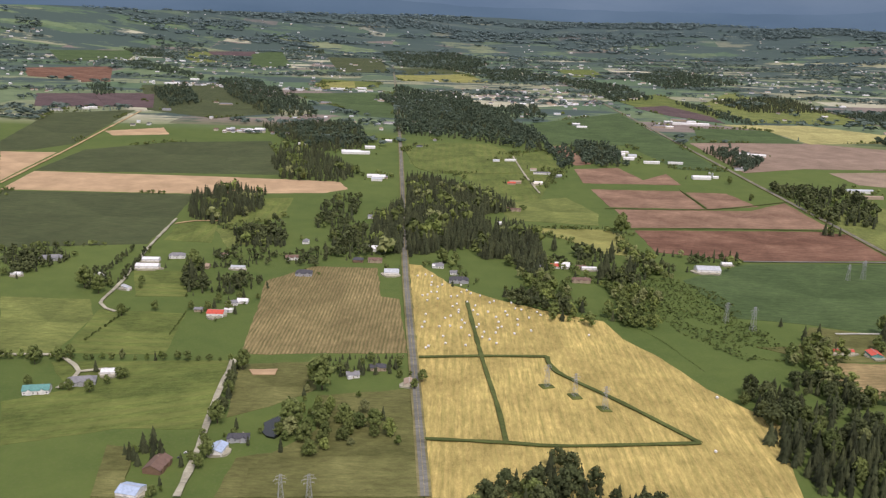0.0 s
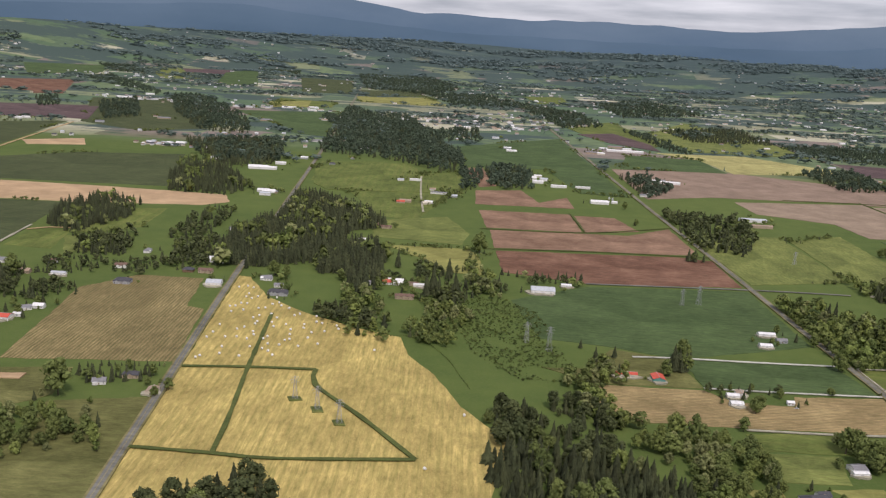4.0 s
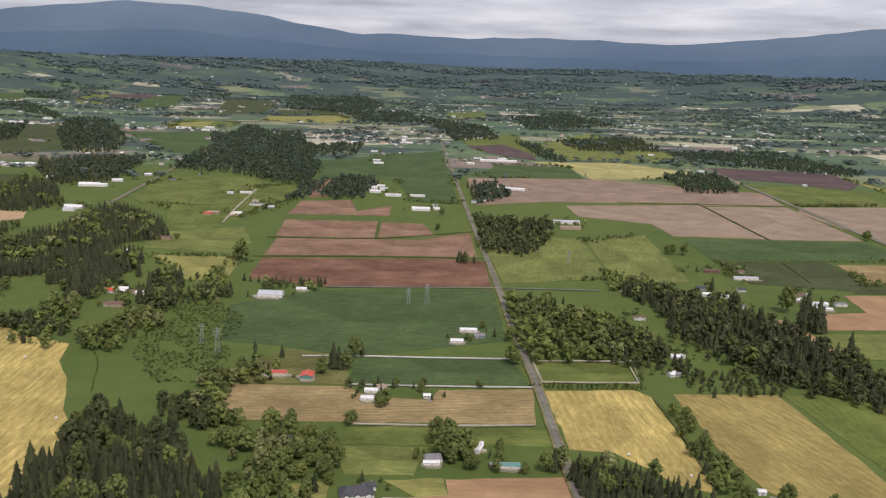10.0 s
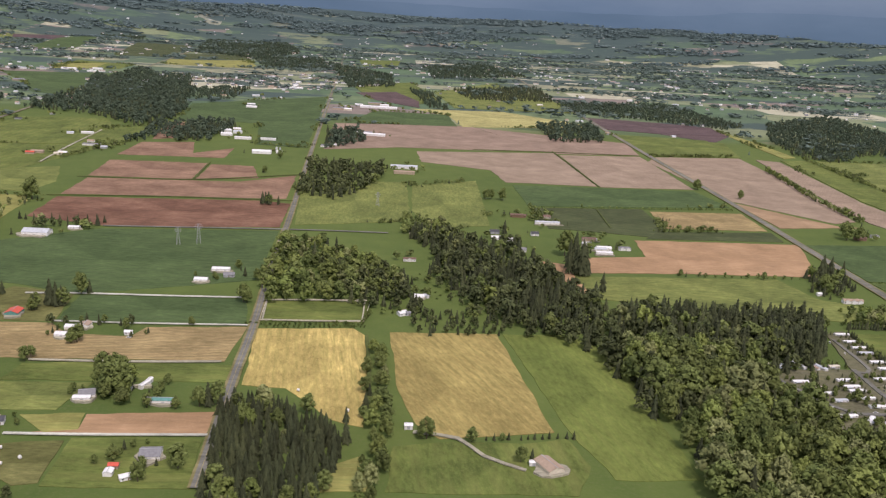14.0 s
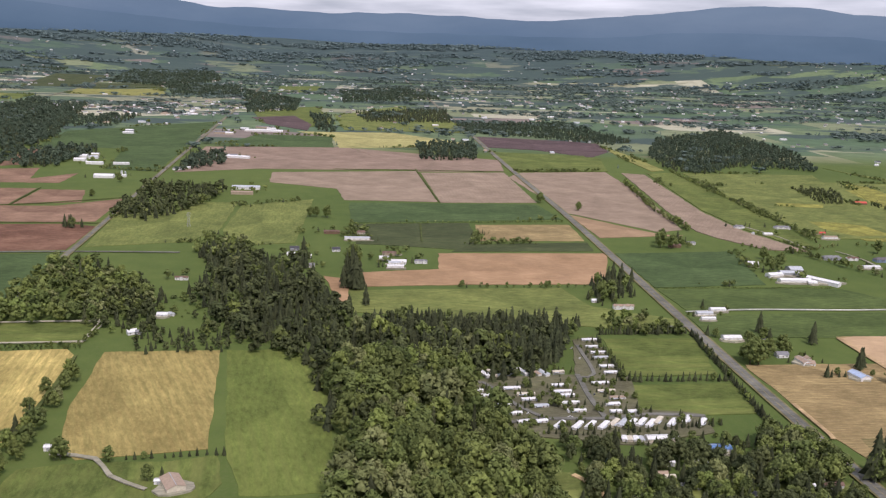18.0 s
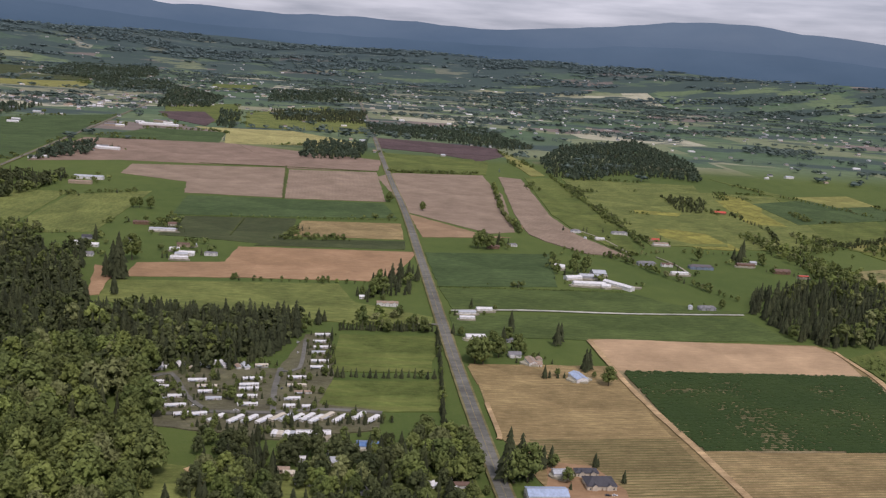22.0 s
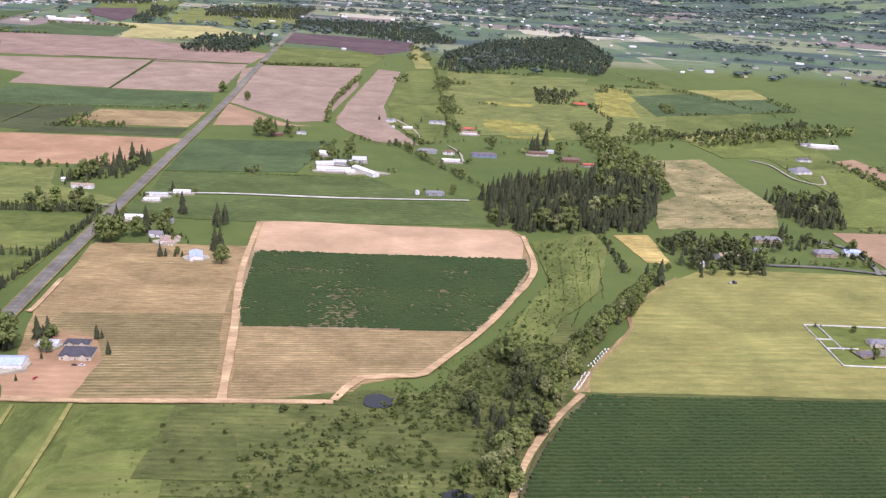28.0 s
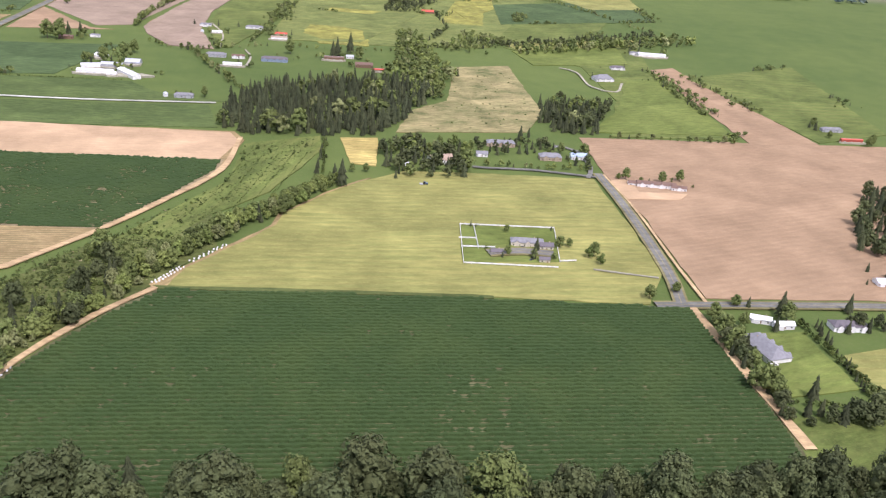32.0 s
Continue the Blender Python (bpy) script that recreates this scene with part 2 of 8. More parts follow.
def base_ground():
    """Rough grass near by; a patchwork of small fields and woods far off."""
    n = Nodes("ground")
    tex = n.add("ShaderNodeTexCoord").outputs["Object"]
    big, mid, fine = n.span(n.noise(tex, 0.004, 4.0), 0.35, 0.65), n.span(n.noise(tex, 0.05, 5.0, 0.65), 0.3, 0.7), n.noise(tex, 0.6, 5.0, 0.7)
    col = n.mix(n.math("MULTIPLY", n.math("ADD", big, mid), 0.5), (0.066, 0.105, 0.027), (0.115, 0.152, 0.04))
    col = n.mix(n.span(fine, 0.5, 0.75, 0.0, 0.6), col, (0.13, 0.14, 0.06))
    squash = n.add("ShaderNodeMapping", [("Vector", tex)], Scale=(0.0042, 0.0062, 0.0)).outputs[0]
    cell = n.add("ShaderNodeTexVoronoi", [("Vector", squash)], Scale=1.0, Randomness=0.75)
    cell.distance = "CHEBYCHEV"
    shade = n.add("ShaderNodeSeparateColor", [("Color", cell.outputs["Color"])])
    # The far field colours lean to blue: haze put into the ground.
    ramp = n.add("ShaderNodeValToRGB", [("Fac", shade.outputs[0])])
    cr = ramp.color_ramp
    cr.interpolation = "CONSTANT"
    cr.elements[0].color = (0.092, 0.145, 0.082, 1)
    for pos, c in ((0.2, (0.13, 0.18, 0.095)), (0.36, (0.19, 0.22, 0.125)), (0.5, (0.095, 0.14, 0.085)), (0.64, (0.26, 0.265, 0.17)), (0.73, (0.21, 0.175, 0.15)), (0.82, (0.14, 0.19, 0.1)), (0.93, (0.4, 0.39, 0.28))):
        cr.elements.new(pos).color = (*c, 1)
    fields = n.add("ShaderNodeHueSaturation", [("Color", ramp.outputs[0]), ("Value", n.span(n.noise(tex, 0.03, 5.0, 0.7), 0.3, 0.7, 0.8, 1.2))]).outputs[0]
    y = n.add("ShaderNodeSeparateXYZ", [("Vector", tex)]).outputs[1]
    wide = n.add("ShaderNodeMapping", [("Vector", tex)], Scale=(0.0032, 0.0085, 0.0)).outputs[0]
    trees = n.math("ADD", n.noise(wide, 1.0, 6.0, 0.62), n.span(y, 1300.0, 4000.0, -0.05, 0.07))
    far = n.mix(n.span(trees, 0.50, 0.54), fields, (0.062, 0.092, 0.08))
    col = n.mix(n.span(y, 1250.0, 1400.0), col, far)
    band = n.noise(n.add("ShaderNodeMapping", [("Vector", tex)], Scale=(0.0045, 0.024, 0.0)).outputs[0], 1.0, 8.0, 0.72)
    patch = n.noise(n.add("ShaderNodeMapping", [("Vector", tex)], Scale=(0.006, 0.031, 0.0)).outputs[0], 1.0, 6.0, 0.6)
    # Nearer the mountains more haze is painted in, so the woods turn blue grey.
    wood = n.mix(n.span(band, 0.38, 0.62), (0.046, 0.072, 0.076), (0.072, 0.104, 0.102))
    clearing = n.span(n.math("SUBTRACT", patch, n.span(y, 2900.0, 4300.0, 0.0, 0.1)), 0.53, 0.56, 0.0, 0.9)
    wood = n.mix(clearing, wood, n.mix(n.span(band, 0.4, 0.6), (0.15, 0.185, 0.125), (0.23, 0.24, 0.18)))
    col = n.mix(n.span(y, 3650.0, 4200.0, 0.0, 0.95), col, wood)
    return n.done(col, 0.95, fine, 0.25, 0.1)


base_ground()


def leaf(name, a, b, c, rough=1.0):
    """Foliage that changes from crown to crown and from tuft to tuft."""
    n = Nodes(name)
    tex = n.add("ShaderNodeTexCoord").outputs["Object"]
    isl = n.add("ShaderNodeNewGeometry").outputs["Random Per Island"]
    mark = n.n.new("ShaderNodeAttribute")
    mark.attribute_name = "tone"
    tone = mark.outputs["Fac"]
    col = n.mix(tone, a, b)
    col = n.mix(n.span(n.noise(tex, 0.033, 3.0), 0.44, 0.66, 0.0, 0.85), col, c)
    col = n.add("ShaderNodeHueSaturation", [("Color", col), ("Value", n.span(n.math("FRACT", n.math("MULTIPLY", tone, 7.3), 0.0), 0.0, 1.0, 1.1 - 0.32 * rough, 1.1 + 0.4 * rough))]).outputs[0]
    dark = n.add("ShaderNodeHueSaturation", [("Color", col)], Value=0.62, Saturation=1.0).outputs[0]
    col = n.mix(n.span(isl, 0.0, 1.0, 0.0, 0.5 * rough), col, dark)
    # Fine noise darkens the leaf colour in specks, standing in for shade between sprays.
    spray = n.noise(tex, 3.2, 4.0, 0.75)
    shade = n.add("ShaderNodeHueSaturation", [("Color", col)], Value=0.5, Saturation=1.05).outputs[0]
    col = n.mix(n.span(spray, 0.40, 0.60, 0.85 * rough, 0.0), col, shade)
    n.b.inputs["Subsurface Weight"].default_value = 0.0
    return n.done(col, 0.8, n.noise(tex, 2.5, 3.0), 0.3, 0.2)


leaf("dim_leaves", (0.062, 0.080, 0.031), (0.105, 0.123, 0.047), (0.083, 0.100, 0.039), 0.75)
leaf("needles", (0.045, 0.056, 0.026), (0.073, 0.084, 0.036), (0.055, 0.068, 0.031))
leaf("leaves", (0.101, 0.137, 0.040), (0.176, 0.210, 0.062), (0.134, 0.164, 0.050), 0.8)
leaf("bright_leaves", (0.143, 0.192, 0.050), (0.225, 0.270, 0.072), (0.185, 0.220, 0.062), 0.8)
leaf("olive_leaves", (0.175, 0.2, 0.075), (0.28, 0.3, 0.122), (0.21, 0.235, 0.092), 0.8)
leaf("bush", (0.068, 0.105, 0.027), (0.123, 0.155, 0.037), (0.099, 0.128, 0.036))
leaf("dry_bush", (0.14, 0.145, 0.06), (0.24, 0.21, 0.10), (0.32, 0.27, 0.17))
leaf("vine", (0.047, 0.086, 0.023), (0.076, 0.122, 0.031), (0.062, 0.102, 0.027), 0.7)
# Far leaf colours hold the haze of distance: flatter, and bluer farther off.
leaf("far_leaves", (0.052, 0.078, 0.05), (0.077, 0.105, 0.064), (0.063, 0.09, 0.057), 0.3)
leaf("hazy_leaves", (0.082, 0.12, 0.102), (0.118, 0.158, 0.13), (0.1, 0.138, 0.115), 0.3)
leaf("rise_haze_leaves", (0.1, 0.146, 0.146), (0.138, 0.188, 0.182), (0.118, 0.168, 0.163), 0.15)
leaf("plum_leaves", (0.032, 0.014, 0.02), (0.05, 0.02, 0.028), (0.04, 0.017, 0.024))


def paint(name, colour, rough=0.6, spec=0.3, wear=0.18, scale=0.8, metal=0.0):
    n = Nodes(name)
    tex = n.add("ShaderNodeTexCoord").outputs["Object"]
    dirt = n.noise(tex, scale, 5.0, 0.65)
    dull = tuple(v * (1 - wear) * 0.85 for v in colour)
    col = n.mix(n.span(dirt, 0.35, 0.7), colour, dull)
    col = n.mix(n.span(n.noise(tex, scale * 9, 3.0), 0.5, 0.8, 0.0, 0.4), col, dull)
    return n.done(col, rough, dirt, 0.02, spec, metal)


for name, c in (("white", (0.84, 0.83, 0.80)), ("cream", (0.66, 0.60, 0.48)), ("tan_wall", (0.45, 0.36, 0.26)), ("grey_wall", (0.42, 0.43, 0.44)),
                ("blue_wall", (0.26, 0.33, 0.42)), ("red_wall", (0.36, 0.09, 0.06)), ("brown_wall", (0.22, 0.14, 0.09)),
                ("dark_roof", (0.075, 0.075, 0.085)), ("grey_roof", (0.24, 0.24, 0.25)), ("brown_roof", (0.19, 0.12, 0.09)), ("red_roof", (0.62, 0.11, 0.07)),
                ("tan_roof", (0.40, 0.30, 0.22)), ("white_roof", (0.82, 0.82, 0.81)), ("silver_roof", (0.52, 0.55, 0.58)), ("blue_roof", (0.14, 0.26, 0.50)), ("pale_blue_roof", (0.42, 0.52, 0.68)),
                ("teal_roof", (0.12, 0.30, 0.27)), ("purple_roof", (0.15, 0.135, 0.145)), ("wood", (0.28, 0.19, 0.11)), ("bark", (0.09, 0.065, 0.045)), ("steel", (0.42, 0.43, 0.44))):
    paint(name, c)
paint("car_red", (0.45, 0.03, 0.03), 0.3, 0.5)
paint("car_blue", (0.05, 0.12, 0.32), 0.3, 0.5)
paint("car_white", (0.75, 0.75, 0.75), 0.3, 0.5)
paint("car_dark", (0.05, 0.05, 0.06), 0.3, 0.5)
paint("glass", (0.03, 0.04, 0.05), 0.08, 0.6, 0.05)
paint("pond", (0.012, 0.016, 0.014), 0.1, 0.5, 0.05)


# ---- building blocks ----
def mesh_of(name, verts, faces, material, smooth=False):
    me = bpy.data.meshes.new(name)
    me.from_pydata([tuple(v) for v in verts], [], [tuple(f) for f in faces])
    me.materials.append(MATS[material])
    if smooth:
        me.polygons.foreach_set("use_smooth", [True] * len(me.polygons))
    me.update()
    return me


def part(name, verts, faces, material, parent, label=""):
    ob = new(name, mesh_of(name, verts, faces, material))
    ob.parent = parent
    return tagged(ob, label)


def big_mesh(name, V, T, material, tone=None):
    """One mesh from arrays of points and triangles; tone: a number for each point, the same all over a plant."""
    me = bpy.data.meshes.new(name)
    me.vertices.add(len(V))
    me.vertices.foreach_set("co", np.asarray(V, np.float32).ravel())
    me.loops.add(len(T) * 3)
    me.loops.foreach_set("vertex_index", np.asarray(T, np.int32).ravel())
    me.polygons.add(len(T))
    me.polygons.foreach_set("loop_start", np.arange(0, len(T) * 3, 3, dtype=np.int32))
    mark = me.attributes.new("tone", "FLOAT", "POINT")
    mark.data.foreach_set("value", np.full(len(V), 0.5, np.float32) if tone is None else np.asarray(tone, np.float32))
    me.materials.append(MATS[material])
    me.update(calc_edges=True)
    return me


def box(x0, y0, z0, x1, y1, z1):
    v = [(x, y, z) for z in (z0, z1) for y in (y0, y1) for x in (x0, x1)]
    return v, [(0, 2, 3, 1), (4, 5, 7, 6), (0, 1, 5, 4), (1, 3, 7, 5), (3, 2, 6, 7), (2, 0, 4, 6)]


def joined(*solids):
    V, F = [], []
    for v, f in solids:
        k = len(V)
        V += v
        F += [tuple(i + k for i in q) for q in f]
    return V, F


rng = np.random.default_rng(7)
LEVEL = [0.05]


def softened(pts, step=7.0, wobble=0.7):
    """The outline with its long sides cut into short pieces that wander a little."""
    out = []
    for (x0, y0), (x1, y1) in zip(pts, pts[1:] + pts[:1]):
        d = math.hypot(x1 - x0, y1 - y0)
        k = max(1, min(40, int(d / step)))
        for i in range(k):
            s = i / k
            w = wobble * (noise.noise((x0 + (x1 - x0) * s, y0 + (y1 - y0) * s, 3.3), noise_basis="PERLIN_ORIGINAL") if 0 < i else 0)
            out.append((x0 + (x1 - x0) * s + w * 2 * (y1 - y0) / max(d, 1), y0 + (y1 - y0) * s - w * 2 * (x1 - x0) / max(d, 1)))
    return out


NAMES = {"pasture": ("pasture", "green grazed grass pasture between hedges", "field"), "meadow": ("meadow", "yellowish green rough grass meadow", "meadow"),
         "olive": ("meadow", "dry olive green grass beside the lane", "meadow"), "turf": ("grass_field", "even bright green mown grass", "field"),
         "crop_green": ("crop_field", "smooth green field of young crop", "field"), "crop_dark": ("crop_field", "dark green crop field in fine rows", "field"),
         "crop_rough": ("crop_field", "uneven green berry field in rows", "field"), "hay": ("hay_field", "golden cut hay field with mowing lines", "field"),
         "hay2": ("hay_field", "yellow green mown hay field", "field"), "hay_cut": ("hay_field", "olive gold hay field in broad swaths", "field"),
         "hay_rows": ("row_field", "tan field with thin green planted rows", "field"), "flowers": ("flower_meadow", "meadow grass with bright yellow flowers", "meadow"), "rape": ("flower_field", "pale yellow flowering field", "field"),
         "soil_red": ("ploughed_field", "red brown bare ploughed soil", "field"), "soil_pink": ("ploughed_field", "pinkish brown bare tilled soil", "field"),
         "soil_pink2": ("ploughed_field", "dusty grey pink bare tilled soil", "field"), "soil_mauve": ("ploughed_field", "dull mauve brown bare tilled soil", "field"), "soil_clay": ("ploughed_field", "orange brown bare tilled soil", "field"), "soil_tan": ("ploughed_field", "pale tan bare dry soil", "field"),
         "soil_rust": ("ploughed_field", "rust brown bare tilled soil", "field"), "rows_olive": ("row_field", "dry field with olive green planted rows", "field"), "stubble": ("stubble_field", "pale tan cut stubble in faint rows", "field"), "soil_dark": ("ploughed_field", "dark brown freshly turned soil", "field"), "rows_dark": ("berry_field", "dark green berry rows on dry soil", "field"),
         "rows_patchy": ("berry_field", "dark green berry rows with bare patches", "field"), "scrub": ("scrubland", "overgrown green scrub along the creek", "scrub"),
         "park_ground": ("park_ground", "worn grey ground between the mobile homes", "yard"), "scrub_tan": ("scrubland", "dry tan scrub with low bushes", "scrub")}


def field(kind, turn, pts):
    """A field as a low slab of soil and growth, its own x along its rows."""
    name, label, cat = NAMES[kind]
    cx, cy = sum(p[0] for p in pts) / len(pts), sum(p[1] for p in pts) / len(pts)
    LEVEL[0] += 0.004
    ob = new(name)
    turned = Matrix.Rotation(-turn * TO, 2)
    rim = [turned @ Vector((x - cx, y - cy)) for x, y in softened(pts)]
    bm = bmesh.new()
    top = bm.faces.new([bm.verts.new((v.x, v.y, LEVEL[0])) for v in rim])
    if top.normal.z < 0 or sum(a.x * b.y - b.x * a.y for a, b in zip(rim, rim[1:] + rim[:1])) < 0:
        top.normal_flip()
    low = bmesh.ops.extrude_face_region(bm, geom=[top])
    bmesh.ops.translate(bm, verts=[g for g in low["geom"] if isinstance(g, bmesh.types.BMVert)], vec=(0, 0, -LEVEL[0] - 0.3))
    bmesh.ops.triangulate(bm, faces=bm.faces[:])
    bmesh.ops.recalc_face_normals(bm, faces=bm.faces[:])
    me = bpy.data.meshes.new(name)
    bm.to_mesh(me)
    bm.free()
    me.materials.append(MATS[kind])
    bpy.data.objects.remove(ob)
    ob = new(name, me)
    ob.matrix_basis = pose(cx, cy, 0, 0, 0, turn)
    return tagged(ob, label, cat, kind="structure")


def curve_points(pts, step=8.0):
    """A smooth line through the points."""
    P = [Vector(p) for p in pts]
    P = [2 * P[0] - P[1]] + P + [2 * P[-1] - P[-2]]
    out = []
    for i in range(1, len(P) - 2):
        p0, p1, p2, p3 = P[i - 1:i + 3]
        k = max(2, int((p2 - p1).length / step))
        for j in range(k):
            s = j / k
            out.append(0.5 * (2 * p1 + (p2 - p0) * s + (2 * p0 - 5 * p1 + 4 * p2 - p3) * s * s + (3 * p1 - p0 - 3 * p2 + p3) * s ** 3))
    return out + [P[-2]]


LANES = {"asphalt": ("road", "grey asphalt country road", "road"), "concrete": ("farm_lane", "pale concrete farm lane between fields", "lane"),
         "gravel": ("gravel_lane", "pale gravel lane", "lane"), "dirt": ("dirt_track", "sandy bare dirt farm track", "track"), "hay2": ("grass_strip", "strip of dry yellow grass", "verge"), "grass": ("grass_strip", "green grass strip dividing the field", "verge")}


def band(line, half, z, wobble=0.0, shift=0.0):
    V, F = [], []
    for i, p in enumerate(line):
        d = (line[min(i + 1, len(line) - 1)] - line[max(i - 1, 0)]).normalized()
        side = Vector((-d.y, d.x))
        w = half * (1 + wobble * noise.noise((p.x * 0.15, p.y * 0.15, 1)))
        for s, h in ((-1, z - 0.4), (-1, z), (1, z), (1, z - 0.4)):
            q = p + side * (shift + s * w)
            V.append((q.x, q.y, h))
        if i:
            k = i * 4
            F += [(k - 4 + j, k - 3 + j, k + 1 + j, k + j) for j in range(3)]
    return V, F


def lane(kind, width, pts):
    name, label, cat = LANES[kind]
    LEVEL[0] += 0.004
    line = curve_points(pts)
    V, F = band(line, width / 2, LEVEL[0] + 0.15, 0.0 if kind in ("asphalt", "concrete") else 0.5)
    ob = tagged(new(name, mesh_of(name, V, [f[::-1] for f in F], kind)), label, cat, kind="structure")
    if width >= 3.2 and kind == "asphalt":
        for s in (-1, 1):
            V, F = band(line, 0.55, LEVEL[0] + 0.1, 0.6, s * (width / 2 + 0.5))
            part("verge", V, [f[::-1] for f in F], "verge_grass", ob, "strip of dry mown roadside grass")
        z = LEVEL[0] + 0.17
        for s in ((-1, 1) if width > 6 else ()):
            V, F = band(line, 0.07, z, 0, s * width * 0.38)
            part("edge_line", V, [f[::-1] for f in F], "worn_white", ob, "worn white painted edge line")
        V, F = band(line, 0.07, z, 0, 0)
        part("centre_line", V, [f[::-1] for f in F], "worn_yellow", ob, "worn yellow painted centre line")
    return ob


# ---- trees ----
TUFT = np.array([(1, 0, 0), (-1, 0, 0), (0, 1, 0), (0, -1, 0), (0, 0, 1), (0, 0, -1)], float)
TUFT_F = np.array([(0, 2, 4), (2, 1, 4), (1, 3, 4), (3, 0, 4), (2, 0, 5), (1, 2, 5), (3, 1, 5), (0, 3, 5)])


def trunk_arrays(h, r, sides=5):
    ring = [(math.cos(i * 2 * math.pi / sides), math.sin(i * 2 * math.pi / sides)) for i in range(sides)]
    V = [(x * r, y * r, -0.02) for x, y in ring] + [(x * r * 0.5, y * r * 0.5, h) for x, y in ring]
    T = []
    for i in range(sides):
        j = (i + 1) % sides
        T += [(i, j, sides + j), (i, sides + j, sides + i)]
    return np.array(V), np.array(T)


def conifer_arrays(seed, tiers, tips):
    """A fir of height 1: drooping ragged whorls of branches on a spire."""
    g = np.random.default_rng(seed)
    V, T = [], []
    for k in range(tiers):
        s = k / tiers
        z, r = 0.10 + 0.86 * s, (0.19 * (1 - s) ** 0.8 + 0.012) * g.uniform(0.85, 1.15)
        n0, turn = len(V), g.uniform(0, 6)
        V.append((g.normal(0, 0.006), g.normal(0, 0.006), min(1.0, z + 0.30 * (1 - s) + 0.05)))
        for i in range(2 * tips):
            a = turn + math.pi * i / tips
            q = r * (g.uniform(0.8, 1.25) if i % 2 else g.uniform(0.35, 0.6))
            V.append((q * math.cos(a), q * math.sin(a), z - (0.035 if i % 2 else 0.0) + g.normal(0, 0.012)))
        T += [(n0, n0 + 1 + i, n0 + 1 + (i + 1) % (2 * tips)) for i in range(2 * tips)]
    return np.array(V), np.array(T)


def broad_arrays(seed, sprays, size=0.06, limbs=12):
    """A leafy crown of height 1: small sprays of leaves over many lobes that climb round the stem."""
    g = np.random.default_rng(seed)
    V, T, lobes = [], [], []
    grow = {1: 2.0, 2: 1.65, 3: 1.45, 4: 1.3, 5: 1.2}.get(limbs, 1.0)
    for k in range(limbs):
        up = (k + g.uniform(0.2, 0.8)) / limbs
        a, r = k * 2.4 + g.uniform(-0.6, 0.6), (0.185 - 0.075 * up) * g.uniform(0.85, 1.2) * grow
        reach = 0.235 * math.sin(math.pi * (0.22 + 0.70 * up)) * g.uniform(0.55, 1.1) * (1 if limbs > 1 else 0)
        c = np.array([reach * math.cos(a), reach * math.sin(a), 0.27 + 0.60 * up if limbs > 1 else 0.5])
        lobes.append((c, r))
        T += (TUFT_F + len(V)).tolist()
        V += list(TUFT * r * 0.82 * g.uniform(0.85, 1.15, (6, 1)) + c)
    for k in range(sprays):
        c, r = lobes[k % limbs]
        way = g.normal(0, 1, 3)
        way[2] = abs(way[2]) * 1.1 - 0.3
        way /= np.linalg.norm(way)
        p = c + way * r * g.uniform(0.86, 1.16)
        face = way + g.normal(0, 0.33, 3)
        u = np.cross(face, g.normal(0, 1, 3))
        u /= np.linalg.norm(u)
        v = np.cross(face, u)
        v /= np.linalg.norm(v)
        q = size * g.uniform(0.6, 1.4, 3)
        T.append((len(V), len(V) + 1, len(V) + 2))
        V += [p + u * q[0] - way * q[0] * 0.3, p - u * q[1] * 0.5 + v * q[1] * 0.87, p - u * q[2] * 0.5 - v * q[2] * 0.87]
    return np.array(V), np.array(T)


NEAR = {"conifer": [conifer_arrays(s, 10, 6) for s in range(5)], "broadleaf": [broad_arrays(s, 420, 0.046, 13) for s in range(7)], "bush": [broad_arrays(s + 20, 80, 0.1, 4) for s in range(4)]}
CLOSE = {"conifer": [conifer_arrays(s, 14, 8) for s in range(4)], "broadleaf": [broad_arrays(s, 1100, 0.030, 16) for s in range(6)]}
MID = {"conifer": [conifer_arrays(s, 7, 5) for s in range(5)], "broadleaf": [broad_arrays(s, 96, 0.085, 7) for s in range(6)], "bush": [broad_arrays(s + 20, 40, 0.14, 3) for s in range(4)]}
FAR = {"conifer": [conifer_arrays(s, 5, 4) for s in range(4)], "broadleaf": [broad_arrays(s, 34, 0.14, 3) for s in range(5)], "bush": [broad_arrays(s + 20, 20, 0.18, 2) for s in range(4)]}


def detail(y, far):
    return CLOSE if y < 175 else FAR if far else NEAR if y < 400 else MID


COVER = {"conifer": "needles", "broadleaf": "leaves", "bush": "bush", "plum": "plum_leaves"}
for group in (NEAR, MID, FAR):
    group["plum"] = group["broadleaf"]


def inside(pts, X, Y):
    hit = np.zeros(len(X), bool)
    for (x0, y0), (x1, y1) in zip(pts, pts[1:] + pts[:1]):
        if y0 != y1:
            hit ^= ((y0 > Y) != (y1 > Y)) & (X < (x1 - x0) * (Y - y0) / (y1 - y0) + x0)
    return hit


def scatter(pts, gap):
    """Places about gap apart inside an outline."""
    P = np.array(pts)
    lo, hi = P.min(0), P.max(0)
    gx, gy = np.meshgrid(np.arange(lo[0], hi[0], gap), np.arange(lo[1], hi[1], gap * 0.87))
    gx = gx + (np.arange(gx.shape[0]) % 2)[:, None] * gap / 2
    X, Y = (gx + rng.uniform(-0.42, 0.42, gx.shape) * gap).ravel(), (gy + rng.uniform(-0.42, 0.42, gy.shape) * gap).ravel()
    keep = inside(pts, X, Y)
    return np.stack([X[keep], Y[keep]], 1)


TONE = []


